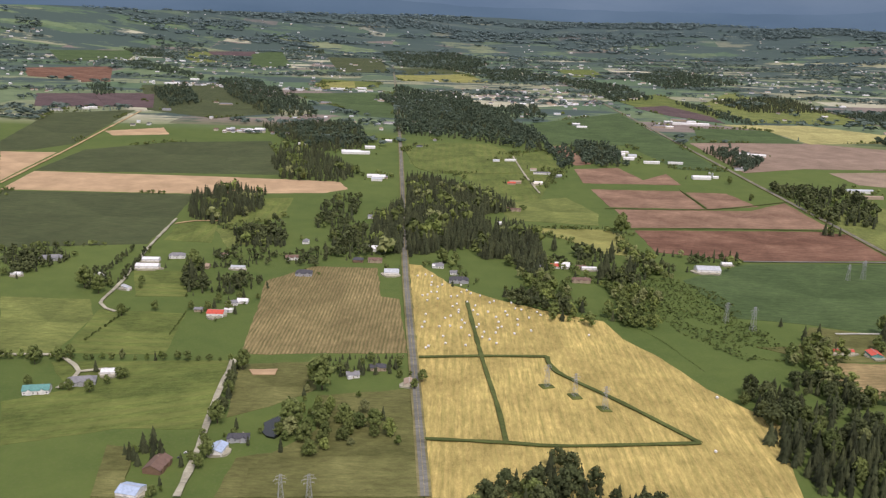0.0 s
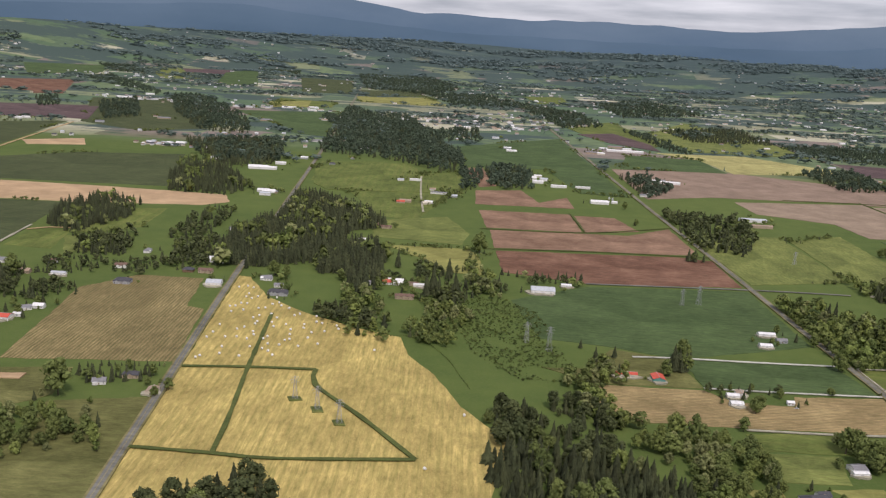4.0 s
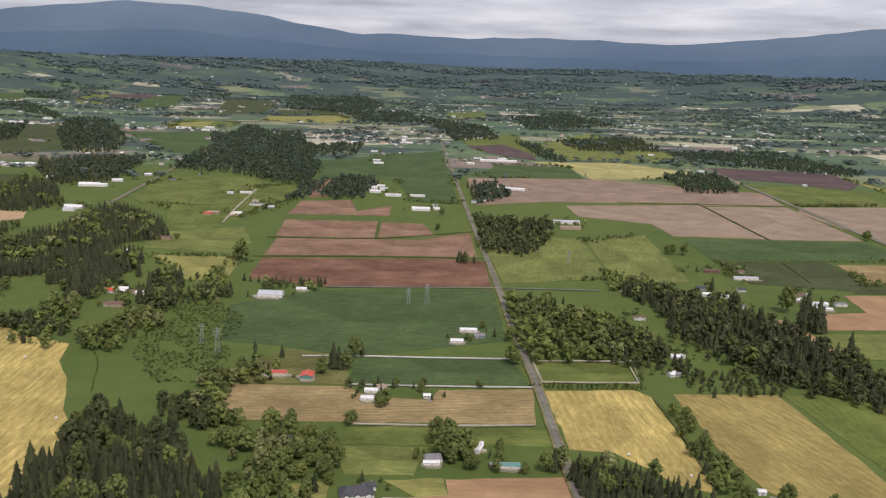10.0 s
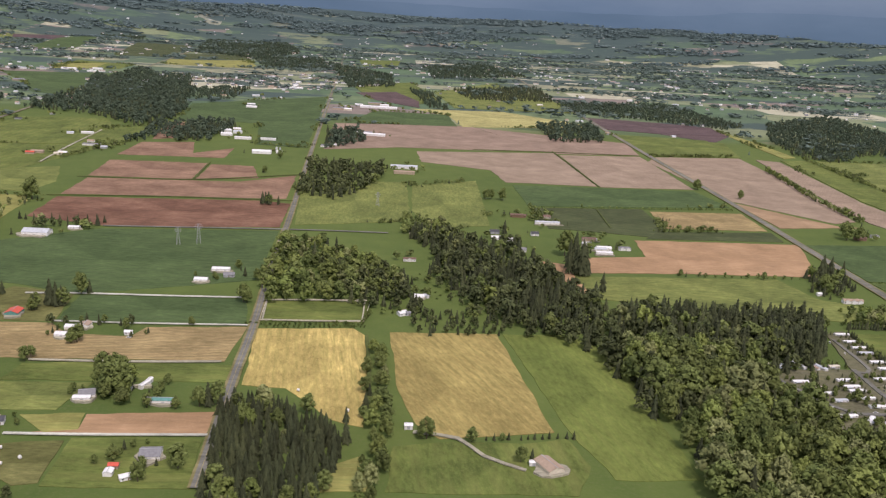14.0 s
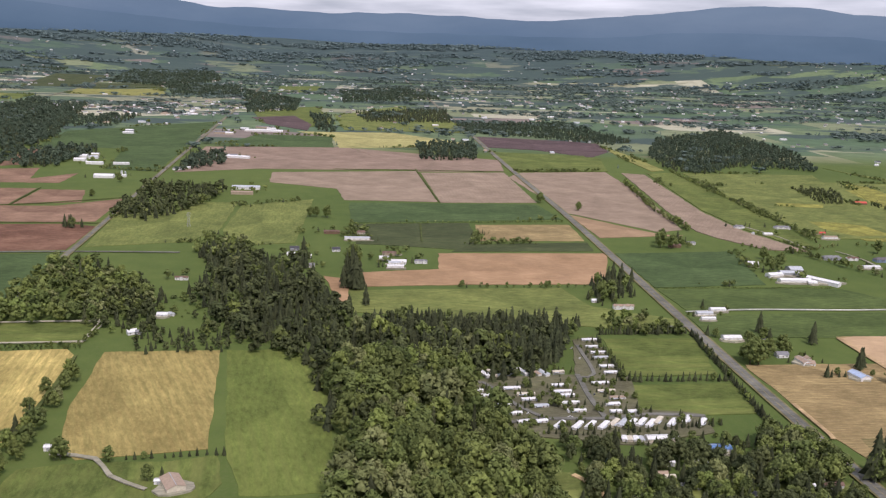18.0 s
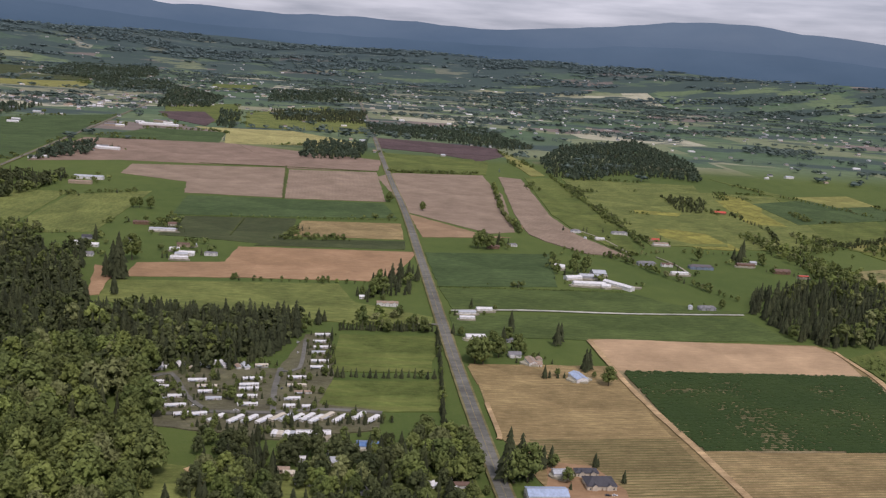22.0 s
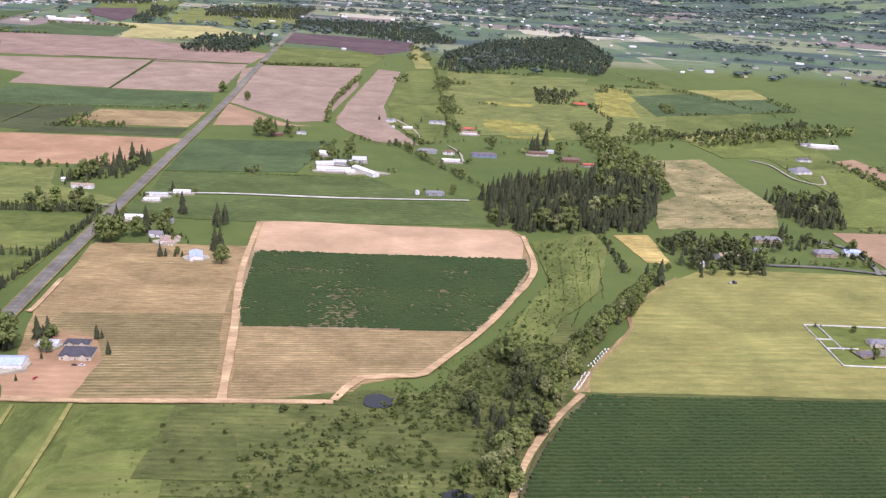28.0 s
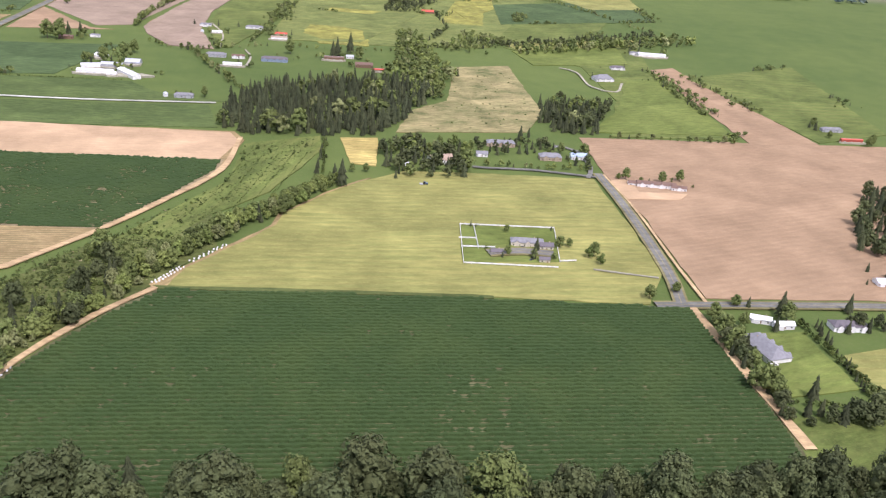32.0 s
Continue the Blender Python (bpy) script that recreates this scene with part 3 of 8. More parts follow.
def planted(places, heights, protos, wide=(0.75, 1.25)):
    """All the trees at the places as one set of arrays."""
    V, T, k = [], [], 0
    TONE.clear()
    for (x, y), h in zip(places, heights):
        v, t = protos[rng.integers(len(protos))]
        a, w = rng.uniform(0, 6.3), rng.uniform(*wide)
        c, s = math.cos(a) * h * w, math.sin(a) * h * w
        V.append(np.stack([x + v[:, 0] * c - v[:, 1] * s, y + v[:, 0] * s + v[:, 1] * c, v[:, 2] * h - 0.05 * h], 1))
        T.append(t + k)
        TONE.append(np.full(len(v), rng.uniform()))
        k += len(v)
    return np.concatenate(V), np.concatenate(T)


COUNT = {"trees": 0}


def stand(thing, label, cat, kind, places, height, far=False):
    """A stand of many trees: one mesh of stuff for each leaf kind."""
    if not len(places):
        return
    kinds = {"mixed": (("conifer", 0.45), ("broadleaf", 0.55)), "conifer": (("conifer", 0.93), ("broadleaf", 0.07)), "broadleaf": (("broadleaf", 0.94), ("conifer", 0.06)), "hedge": (("bush", 1.0),), "plum": (("plum", 1.0),)}[kind]
    COUNT["trees"] += len(places)
    clump = np.array([noise.noise((x * 0.03, y * 0.03, 5.0)) for x, y in places]) * 0.55 + rng.uniform(0, 1, len(places)) * 0.9
    order = np.argsort(clump)
    start = 0
    root = new(thing)
    root.location = (float(places[:, 0].mean()), float(places[:, 1].mean()), 0)
    tagged(root, label, cat, kind="stuff")
    for leafy, share in kinds:
        stop = len(places) if leafy == kinds[-1][0] else int(round(share * len(places)))
        pick = places[order[start:stop]]
        start = stop
        if not len(pick):
            continue
        tall = height * (rng.uniform(0.62, 1.12, len(pick)) if leafy != "broadleaf" else 0.45 + 0.75 * rng.uniform(0, 1, len(pick)) ** 0.8)
        if leafy == "broadleaf":
            hue = rng.uniform(0, 1, len(pick)) + 0.35 * np.array([noise.noise((x * 0.05, y * 0.05, 9.0)) for x, y in pick])
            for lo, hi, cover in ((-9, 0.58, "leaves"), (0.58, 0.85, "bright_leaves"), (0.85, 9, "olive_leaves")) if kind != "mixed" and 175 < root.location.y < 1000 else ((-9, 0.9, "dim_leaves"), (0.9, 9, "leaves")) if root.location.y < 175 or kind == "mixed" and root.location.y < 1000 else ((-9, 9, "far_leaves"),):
                some = (hue >= lo) & (hue < hi)
                if some.any():
                    V, T = planted(pick[some] - np.array(root.location[:2]), tall[some], detail(root.location.y, far)[leafy])
                    ob = new("broadleaf_trees", big_mesh("crowns", V, T, cover, np.concatenate(TONE)))
                    ob.parent = root
                    tagged(ob, kind="stuff")
            continue
        V, T = planted(pick - np.array(root.location[:2]), tall, detail(root.location.y, far)[leafy])
        ob = new({"conifer": "firs", "broadleaf": "broadleaf_trees", "bush": "bushes", "plum": "plum_trees"}[leafy], big_mesh("crowns", V, T, COVER[leafy], np.concatenate(TONE)))
        ob.parent = root
        tagged(ob, kind="stuff")


def wood(kind, height, gap, pts):
    label = {"conifer": "dense wood of tall dark firs", "plum": "thicket of dark purple-leaved trees by the drive", "mixed": "mixed wood of dark firs and green leafy trees", "broadleaf": "thick green broadleaf wood with uneven crowns"}[kind]
    cy = sum(p[1] for p in pts) / len(pts)
    stand("wood", label, "wood", kind, scatter(pts, gap * {"conifer": 0.95, "mixed": 1.15, "broadleaf": 1.34, "plum": 1.0}[kind]), height, far=cy > 560)


def along(pts, gap, side=0.4):
    P = []
    line = curve_points(pts, gap)
    for p in line:
        P.append((p.x + rng.normal(0, gap * 0.15), p.y + rng.normal(0, side)))
    return np.array(P)


def tree_line(kind, height, gap, pts):
    label = {"plum": "row of dark purple-leaved trees by the highway", "hedge": "trimmed dense dark green hedge", "conifer": "row of dark green firs along the field", "mixed": "ragged row of firs and leafy trees", "broadleaf": "row of green leafy trees along a boundary"}[kind]
    far = sum(p[1] for p in pts) / len(pts) > 700
    stand("hedge" if kind == "hedge" else "tree_row", label, "hedge" if kind == "hedge" else "trees", kind, along(pts, gap), height, far)


PROTO = {}


def tree(x, y, h, kind="conifer"):
    """A tree that stands by itself: trunk and crown."""
    v = int(rng.integers(4))
    if (kind, v) not in PROTO:
        root = new("fir_tree" if kind == "conifer" else "leafy_tree" if kind == "broadleaf" else "shrub")
        tagged(root, {"conifer": "single dark green fir with ragged tips", "broadleaf": "single round-crowned green leafy tree", "bush": "low round green shrub"}[kind], "tree" if kind != "bush" else "shrub")
        V, T = NEAR[kind][v]
        c = new("crown", big_mesh("crown", V, T, COVER[kind]))
        c.parent = root
        V, T = trunk_arrays(0.5, 0.022)
        t = new("trunk", big_mesh("trunk", V, T, "bark"))
        t.parent = root
        PROTO[kind, v] = root
        ob = root
    else:
        ob = copy_thing(PROTO[kind, v], Matrix.Identity(4))
    ob.scale = (h, h, h)
    ob.location, ob.rotation_euler = (x, y, 0.02), (0, 0, rng.uniform(0, 6.3))
    COUNT["trees"] += 1


# ---- land ----
def rise(x, y):
    """The height of the ground: flat, then bent up to fit the camera's view."""
    s = max(0.0, (math.hypot(x - 500, max(y, 0)) - 3600) / 900)
    z = 148 * s * s * (3 - 2 * s) if s < 1 else 148 + (s - 1) * 30
    return z + 14 * min(1, s * 1.5) * noise.noise((x * 0.0016, y * 0.0022, 4.0))


def ground_sheet():
    """One sheet to the horizon: flat farmland, raised far off to fit the view."""
    ys = np.concatenate([np.linspace(-900, 2400, 34), np.linspace(2500, 4900, 49)])
    xs = np.linspace(-3300, 4300, 96)
    V, F = [], []
    for y in ys:
        for x in xs:
            V.append((x, y, rise(x, y)))
    n = len(xs)
    for j in range(len(ys) - 1):
        for i in range(n - 1):
            k = j * n + i
            F.append((k, k + 1, k + n + 1, k + n))
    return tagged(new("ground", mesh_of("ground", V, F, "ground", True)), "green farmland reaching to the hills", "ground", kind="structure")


ground_sheet()


def mountain_range(name, radius, low, high, seed, colour, top):
    """A far ridge with spurs."""
    n = Nodes(name)
    tex = n.add("ShaderNodeTexCoord").outputs["Object"]
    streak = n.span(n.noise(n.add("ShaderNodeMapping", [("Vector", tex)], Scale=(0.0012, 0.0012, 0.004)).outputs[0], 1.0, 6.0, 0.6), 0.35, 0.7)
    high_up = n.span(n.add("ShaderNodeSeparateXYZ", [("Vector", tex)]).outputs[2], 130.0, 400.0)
    # The ridge glows without a lamp: blue haze as emission, paler higher up.
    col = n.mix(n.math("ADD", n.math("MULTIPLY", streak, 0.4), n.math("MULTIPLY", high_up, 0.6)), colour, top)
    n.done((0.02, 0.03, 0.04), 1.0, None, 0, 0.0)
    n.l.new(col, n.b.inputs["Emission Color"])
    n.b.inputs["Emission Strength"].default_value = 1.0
    V, F = [], []
    steps, rows = 150, 9
    for i in range(steps + 1):
        a = (-62 + 124 * i / steps) * TO
        d = a / TO
        crest = low + (high - low) * (0.3 + 0.55 * math.exp(-((d + 20) / 8) ** 2) + 0.5 * math.exp(-((d - 27) / 9) ** 2) + 0.12 * noise.noise((a * 9 + seed, 2.0, 0.0)) + 0.05 * noise.noise((a * 33, 1.0, seed)))
        for j in range(rows):
            s = j / (rows - 1)
            r = radius + 140 * s + 30 * noise.noise((a * 14, s * 3, seed))
            V.append((500 + r * math.sin(a), r * math.cos(a), -20 + (crest + 20) * s ** 0.85))
    for i in range(steps):
        for j in range(rows - 1):
            k = i * rows + j
            F.append((k, k + rows, k + rows + 1, k + 1))
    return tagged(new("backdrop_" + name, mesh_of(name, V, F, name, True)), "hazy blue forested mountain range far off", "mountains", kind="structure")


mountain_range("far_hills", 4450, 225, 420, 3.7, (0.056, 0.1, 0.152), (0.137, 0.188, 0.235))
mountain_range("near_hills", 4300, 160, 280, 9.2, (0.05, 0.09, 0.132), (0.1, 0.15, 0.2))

# fields, in the order in which they lie over one another
field("crop_dark", 0, [(-429, 806), (-245, 815), (-235, 722), (-229, 635), (-330, 612)])
field("crop_dark", 0, [(-449, 1051), (-371, 1130), (-245, 1168), (-184, 929), (-445, 909)])
field("crop_dark", 0, [(-575, 1094), (-644, 1389), (-534, 1462), (-480, 1091), (-506, 1039), (-537, 1020)])
field("soil_tan", 0, [(-443, 906), (-249, 908), (-119, 902), (-105, 865), (-125, 842), (-250, 819), (-431, 811)])
field("soil_tan", 0, [(-537, 1020), (-472, 1025), (-459, 913), (-451, 850)])
field("soil_tan", 0, [(-488, 1212), (-422, 1264), (-393, 1199), (-461, 1172)])
field("soil_dark", 0, [(-801, 1677), (-591, 1749), (-528, 1507), (-709, 1471)])
field("soil_red", 0, [(-1119, 2279), (-937, 2416), (-769, 1961), (-989, 2037)])
field("crop_green", 0, [(-353, 1832), (-135, 1907), (-100, 1459), (-157, 1484), (-211, 1601)])
field("crop_dark", 0, [(-684, 1917), (-492, 1991), (-292, 1488), (-380, 1385), (-516, 1467)])
field("pasture", 90, [(-212, 802), (-151, 816), (-146, 735), (-153, 723), (-177, 700), (-193, 707)])
field("pasture", 90, [(-221, 648), (-225, 703), (-195, 707), (-183, 644)])
field("meadow", 90, [(-192, 688), (-177, 690), (-147, 649), (-169, 634)])
field("meadow", 0, [(-275, 505), (-220, 505), (-206, 476), (-203, 420), (-230, 415)])
field("pasture", 0, [(-200, 420), (-207, 487), (-155, 486), (-147, 422)])
field("pasture", 0, [(-215, 566), (-176, 570), (-164, 516), (-195, 513)])
field("pasture", 20, [(-200, 408), (-112, 418), (-108, 376), (-104, 342), (-142, 339), (-182, 321), (-202, 361), (-178, 376)])
field("rows_olive", 90, [(-122, 554), (-96, 590), (-51, 592), (-43, 529), (-31, 525), (-21, 436), (-108, 426)])
field("olive", 0, [(-107, 413), (-67, 420), (-62, 386), (-80, 366), (-97, 353)])
field("olive", 0, [(-61, 379), (-16, 390), (-10, 333), (-7, 293), (-85, 288), (-84, 318), (-53, 330)])
field("hay", 90, [(-29, 604), (-20, 602), (2, 558), (31, 531), (67, 507), (94, 496), (100, 468), (116, 440), (130, 402), (153, 364), (146, 340), (140, 302), (-6, 293), (-15, 425)])
field("pasture", 90, [(-63, 1182), (53, 1207), (121, 1001), (83, 827), (45, 847), (-14, 1014), (-51, 1026)])
field("meadow", 0, [(44, 821), (114, 858), (136, 787), (129, 742), (51, 752)])
field("crop_green", 0, [(164, 587), (223, 633), (346, 647), (347, 526), (257, 489), (217, 503), (177, 510)])
field("soil_red", 0, [(161, 660), (158, 729), (319, 746), (344, 739), (345, 657), (222, 641)])
field("soil_rust", 0, [(157, 739), (155, 810), (287, 822), (335, 865), (338, 757), (321, 755)])
field("soil_rust", 0, [(152, 820), (146, 904), (241, 910), (244, 823)])
field("soil_rust", 0, [(246, 905), (288, 905), (302, 843), (247, 824)])
field("soil_rust", 0, [(143, 937), (144, 1024), (199, 1043), (214, 967), (250, 1012), (251, 945)])
field("soil_rust", 0, [(129, 1204), (156, 1210), (170, 1063), (149, 1050)])
field("crop_green", 0, [(111, 1429), (308, 1649), (328, 1038), (270, 1048), (245, 1231), (213, 1235), (135, 1217)])
field("hay2", 0, [(65, 725), (135, 728), (143, 708), (147, 645), (114, 650), (99, 683)])
field("olive", 0, [(198, 464), (218, 498), (254, 489), (259, 446), (201, 443), (174, 462)])
field("crop_green", 0, [(258, 488), (348, 491), (354, 449), (260, 446)])
field("hay_rows", 3, [(198, 421), (201, 442), (259, 443), (271, 430), (302, 429), (306, 442), (355, 447), (352, 401), (214, 397)])
field("pasture", 0, [(265, 392), (304, 397), (356, 397), (357, 378), (262, 374)])
field("meadow", 0, [(261, 372), (302, 374), (296, 347), (268, 346)])
field("pasture", 0, [(359, 489), (417, 494), (414, 459), (360, 456)])
field("hay", 95, [(360, 445), (409, 450), (416, 440), (418, 375), (418, 339), (405, 345), (383, 374), (364, 376)])
field("hay_cut", 110, [(428, 446), (484, 449), (495, 339), (448, 331), (439, 343), (432, 375)])
field("turf", 100, [(487, 449), (519, 451), (534, 438), (541, 402), (542, 360), (544, 304), (511, 303), (502, 338)])
field("soil_clay", 0, [(309, 344), (358, 349), (360, 330), (290, 327), (310, 332)])
field("hay2", 0, [(284, 342), (308, 345), (310, 331), (298, 328)])
field("hay2", 0, [(247, 337), (263, 340), (263, 321), (253, 316)])
field("olive", 0, [(266, 315), (308, 322), (310, 292), (302, 290)])
field("pasture", 0, [(310, 324), (339, 326), (358, 326), (361, 290), (311, 290)])
field("hay2", 0, [(405, 307), (419, 317), (421, 291), (404, 290)])
field("pasture", 95, [(430, 324), (455, 329), (482, 329), (499, 334), (504, 312), (495, 291), (427, 291)])
field("meadow", 90, [(344, 843), (442, 857), (443, 694), (355, 667)])
field("meadow", 90, [(447, 843), (512, 881), (506, 691), (455, 676), (445, 734)])
field("soil_mauve", 0, [(348, 1036), (345, 1278), (543, 1317), (565, 1259), (629, 1105), (534, 1086), (437, 1079)])
field("soil_mauve", 0, [(549, 1305), (644, 1261), (752, 1214), (741, 1106), (631, 1087)])
field("soil_pink2", 0, [(460, 981), (457, 1053), (628, 1091), (635, 881), (542, 881), (534, 947)])
field("soil_pink2", 90, [(633, 1078), (739, 1096), (738, 888), (638, 878)])
field("rape", 0, [(457, 1518), (517, 1524), (618, 1542), (737, 1407), (719, 1361), (531, 1304), (517, 1443)])
field("crop_green", 0, [(399, 1458), (516, 1451), (523, 1307), (359, 1285)])
field("soil_dark", 0, [(769, 1487), (959, 1461), (948, 1348), (898, 1270), (816, 1361)])
field("soil_pink2", 0, [(738, 1059), (761, 1099), (877, 1123), (873, 1037), (874, 971), (846, 766), (821, 755), (756, 836)])
field("soil_pink", 0, [(756, 828), (818, 745), (838, 742), (759, 727)])
field("soil_pink", 60, [(901, 1089), (919, 1050), (888, 825), (856, 780)])
field("pasture", 0, [(801, 1294), (910, 1269), (885, 1140), (763, 1109), (769, 1221)])
field("crop_green", 0, [(547, 867), (735, 878), (744, 804), (643, 785), (549, 772)])
field("crop_dark", 0, [(550, 765), (653, 780), (652, 708), (639, 674), (572, 689), (553, 690)])
field("hay_rows", 0, [(658, 771), (745, 779), (742, 714), (654, 708)])
field("crop_dark", 0, [(643, 694), (743, 708), (740, 678), (626, 669)])
field("soil_clay", 0, [(555, 604), (611, 616), (615, 663), (750, 671), (721, 581), (621, 576), (555, 569)])
field("soil_clay", 0, [(531, 594), (546, 588), (550, 527), (544, 524)])
field("meadow", 0, [(548, 560), (688, 571), (698, 530), (743, 505), (739, 487), (699, 487), (616, 505), (551, 514)])
field("crop_green", 0, [(755, 671), (857, 684), (838, 584), (754, 574)])
field("crop_rough", 0, [(754, 570), (839, 576), (888, 575), (909, 552), (955, 536), (757, 522)])
field("crop_rough", 0, [(753, 512), (944, 527), (956, 481), (824, 472), (751, 473)])
field("pasture", 0, [(688, 469), (741, 471), (732, 416), (683, 413)])
field("pasture", 0, [(676, 402), (737, 405), (732, 369), (676, 367)])
field("stubble", 3, [(752, 346), (752, 429), (826, 431), (827, 474), (966, 475), (973, 460), (967, 415), (948, 368), (926, 330), (909, 300), (880, 290), (874, 274), (768, 271)])
field("stubble", 0, [(751, 426), (782, 429), (804, 403), (752, 402)])
field("stubble", 0, [(754, 401), (826, 400), (826, 382), (827, 347), (752, 345), (752, 379)])
field("rows_olive", 3, [(764, 343), (827, 345), (833, 278), (789, 274), (788, 310), (781, 325), (762, 329)])
field("soil_clay", 0, [(759, 293), (766, 324), (784, 320), (791, 301), (788, 274), (767, 273)])
field("soil_tan", 3, [(828, 471), (838, 475), (964, 473), (970, 459), (964, 426), (829, 425)])
field("rows_patchy", 3, [(828, 425), (967, 426), (966, 410), (951, 373), (931, 334), (834, 334), (830, 356)])
field("hay_rows", 3, [(835, 331), (923, 332), (914, 313), (908, 298), (884, 288), (876, 275), (840, 274)])
field("pasture", 70, [(768, 269), (823, 270), (829, 246), (825, 234), (824, 220), (787, 219)])
field("scrub", 0, [(826, 270), (886, 284), (907, 281), (930, 319), (943, 330), (972, 395), (974, 454), (1013, 474), (1015, 449), (993, 383), (971, 355), (978, 321), (954, 275), (927, 221), (824, 220)])
field("stubble", 60, [(963, 281), (959, 286), (968, 301), (976, 312), (997, 344), (999, 357), (1018, 385), (1034, 403), (1040, 408), (1012, 371), (1006, 350)])
field("hay2", 3, [(965, 282), (970, 301), (978, 312), (999, 344), (1001, 357), (1020, 385), (1036, 403), (1059, 421), (1156, 420), (1157, 310), (1142, 280), (1068, 283)])
field("soil_pink", 20, [(1166, 494), (1369, 504), (1394, 466), (1272, 286), (1241, 287), (1166, 286), (1167, 358), (1164, 428)])
field("pasture", 20, [(1162, 760), (1224, 790), (1299, 825), (1276, 700), (1275, 616), (1270, 504), (1187, 499), (1216, 589), (1217, 696)])
field("soil_pink", 20, [(1276, 700), (1299, 712), (1323, 502), (1275, 495), (1275, 616)])
field("pasture", 0, [(1298, 675), (1421, 746), (1387, 534), (1325, 506)])
field("meadow", 20, [(968, 1020), (1126, 1078), (1255, 1078), (1149, 755), (1073, 737), (985, 740), (962, 870)])
field("flowers", 20, [(1147, 1020), (1179, 1010), (1158, 864), (1116, 867)])
field("flowers", 20, [(988, 804), (1044, 791), (1044, 731), (1003, 733)])
field("pasture", 20, [(1229, 1219), (1322, 977), (1247, 802), (1157, 781), (1255, 1078)])
field("scrub_tan", 20, [(1110, 670), (1154, 685), (1155, 548), (1135, 500), (1056, 488), (1069, 539), (1093, 565)])
field("pasture", 70, [(938, 325), (972, 395), (974, 454), (1013, 474), (1015, 449), (993, 383), (972, 355), (958, 325)])
field("hay", 0, [(1024, 472), (1045, 475), (1043, 426), (1030, 429)])
field("turf", 0, [(1078, 351), (1120, 350), (1115, 315), (1075, 311)])
field("turf", 20, [(1175, 260), (1193, 261), (1194, 224), (1168, 219), (1171, 241)])
field("pasture", 20, [(1160, 208), (1220, 211), (1191, 168), (1152, 168)])
field("hay2", 0, [(1200, 245), (1227, 252), (1210, 225), (1198, 224)])
field("pasture", 90, [(-67, 1157), (-8, 1206), (46, 1197), (63, 1114), (125, 1160), (130, 994), (-22, 968), (-44, 1004)])
field("soil_dark", 0, [(-699, 1696), (-590, 1723), (-517, 1499), (-602, 1507)])
field("soil_red", 0, [(-982, 2243), (-914, 2305), (-787, 2007), (-818, 1926)])
field("meadow", 0, [(-1464, 4152), (-1011, 3915), (-701, 2769), (-788, 2681)])
field("soil_dark", 0, [(-1100, 3773), (-893, 4105), (-706, 3095), (-842, 3078)])
field("crop_green", 0, [(-737, 3203), (-704, 3576), (-483, 2608), (-585, 2517)])
field("hay2", 0, [(-170, 2431), (43, 2470), (49, 2261), (-133, 2238)])
field("crop_dark", 0, [(-461, 3183), (-266, 3169), (-190, 2515), (-323, 2462)])
field("rape", 0, [(-368, 5531), (-175, 5876), (-134, 4910), (-283, 4689)])
field("crop_green", 0, [(-2027, 4271), (-1797, 4434), (-1337, 3793), (-1009, 2751), (-1132, 2535)])
field("pasture", 0, [(-336, 2219), (-185, 2164), (-176, 2026), (-288, 1955)])
field("hay2", 0, [(-334, 2082), (-249, 2178), (-226, 1995), (-294, 1952)])
field("pasture", 0, [(340, 1920), (469, 2077), (520, 1671), (464, 1582), (385, 1654)])
field("meadow", 0, [(513, 1843), (669, 2186), (751, 1817), (752, 1576), (536, 1564)])
field("hay2", 0, [(-146, 2408), (24, 2541), (90, 2280), (10, 2239), (-111, 2305)])
field("crop_dark", 0, [(-193, 2694), (-24, 2757), (26, 2575), (-140, 2480)])
field("hay2", 0, [(-338, 5300), (-183, 5873), (-101, 4992), (-222, 4635)])
field("pasture", 0, [(319, 2855), (450, 2949), (439, 2614), (342, 2563)])
field("meadow", 0, [(-889, 5753), (-807, 6315), (-543, 5049), (-638, 4836)])
field("soil_dark", 0, [(355, 1757), (434, 1814), (476, 1644), (473, 1537), (399, 1628)])
field("park_ground", 0, [(599, 404), (622, 413), (659, 415), (670, 466), (683, 472), (685, 409), (678, 375), (705, 368), (703, 350), (664, 339), (614, 350)])
field("pasture", 80, [(755, 269), (772, 269), (773, 209), (756, 209)])
field("pasture", 80, [(774, 269), (790, 269), (790, 209), (777, 209)])
field("pasture", 5, [(796, 270), (824, 270), (829, 216), (798, 216)])
field("olive", 5, [(757, 208), (829, 212), (829, 196), (757, 196)])
field("rows_dark", 3, [(964, 283), (950, 264), (939, 245), (931, 227), (925, 209), (922, 191), (920, 179), (919, 168), (1154, 173), (1159, 192), (1159, 216), (1158, 244), (1156, 277), (1067, 281)])
field("pasture", 0, [(702, 252), (738, 255), (739, 228), (706, 228)])
field("meadow", 0, [(661, 308), (694, 313), (736, 309), (739, 272), (706, 270), (672, 274)])
field("pasture", 0, [(651, 261), (671, 263), (677, 252), (685, 240), (670, 243), (653, 252)])
field("pasture", 0, [(686, 267), (702, 270), (703, 262), (689, 259)])
field("meadow", 0, [(609, 321), (632, 316), (642, 291), (624, 286)])
field("soil_red", 0, [(708, 248), (721, 248), (720, 244), (709, 244)])
field("soil_tan", 0, [(657, 270), (672, 271), (675, 265), (661, 266)])
field("soil_pink2", 60, [(897, 1116), (924, 1105), (911, 965), (900, 856), (903, 766), (925, 687), (890, 692), (866, 732), (857, 761), (864, 857)])
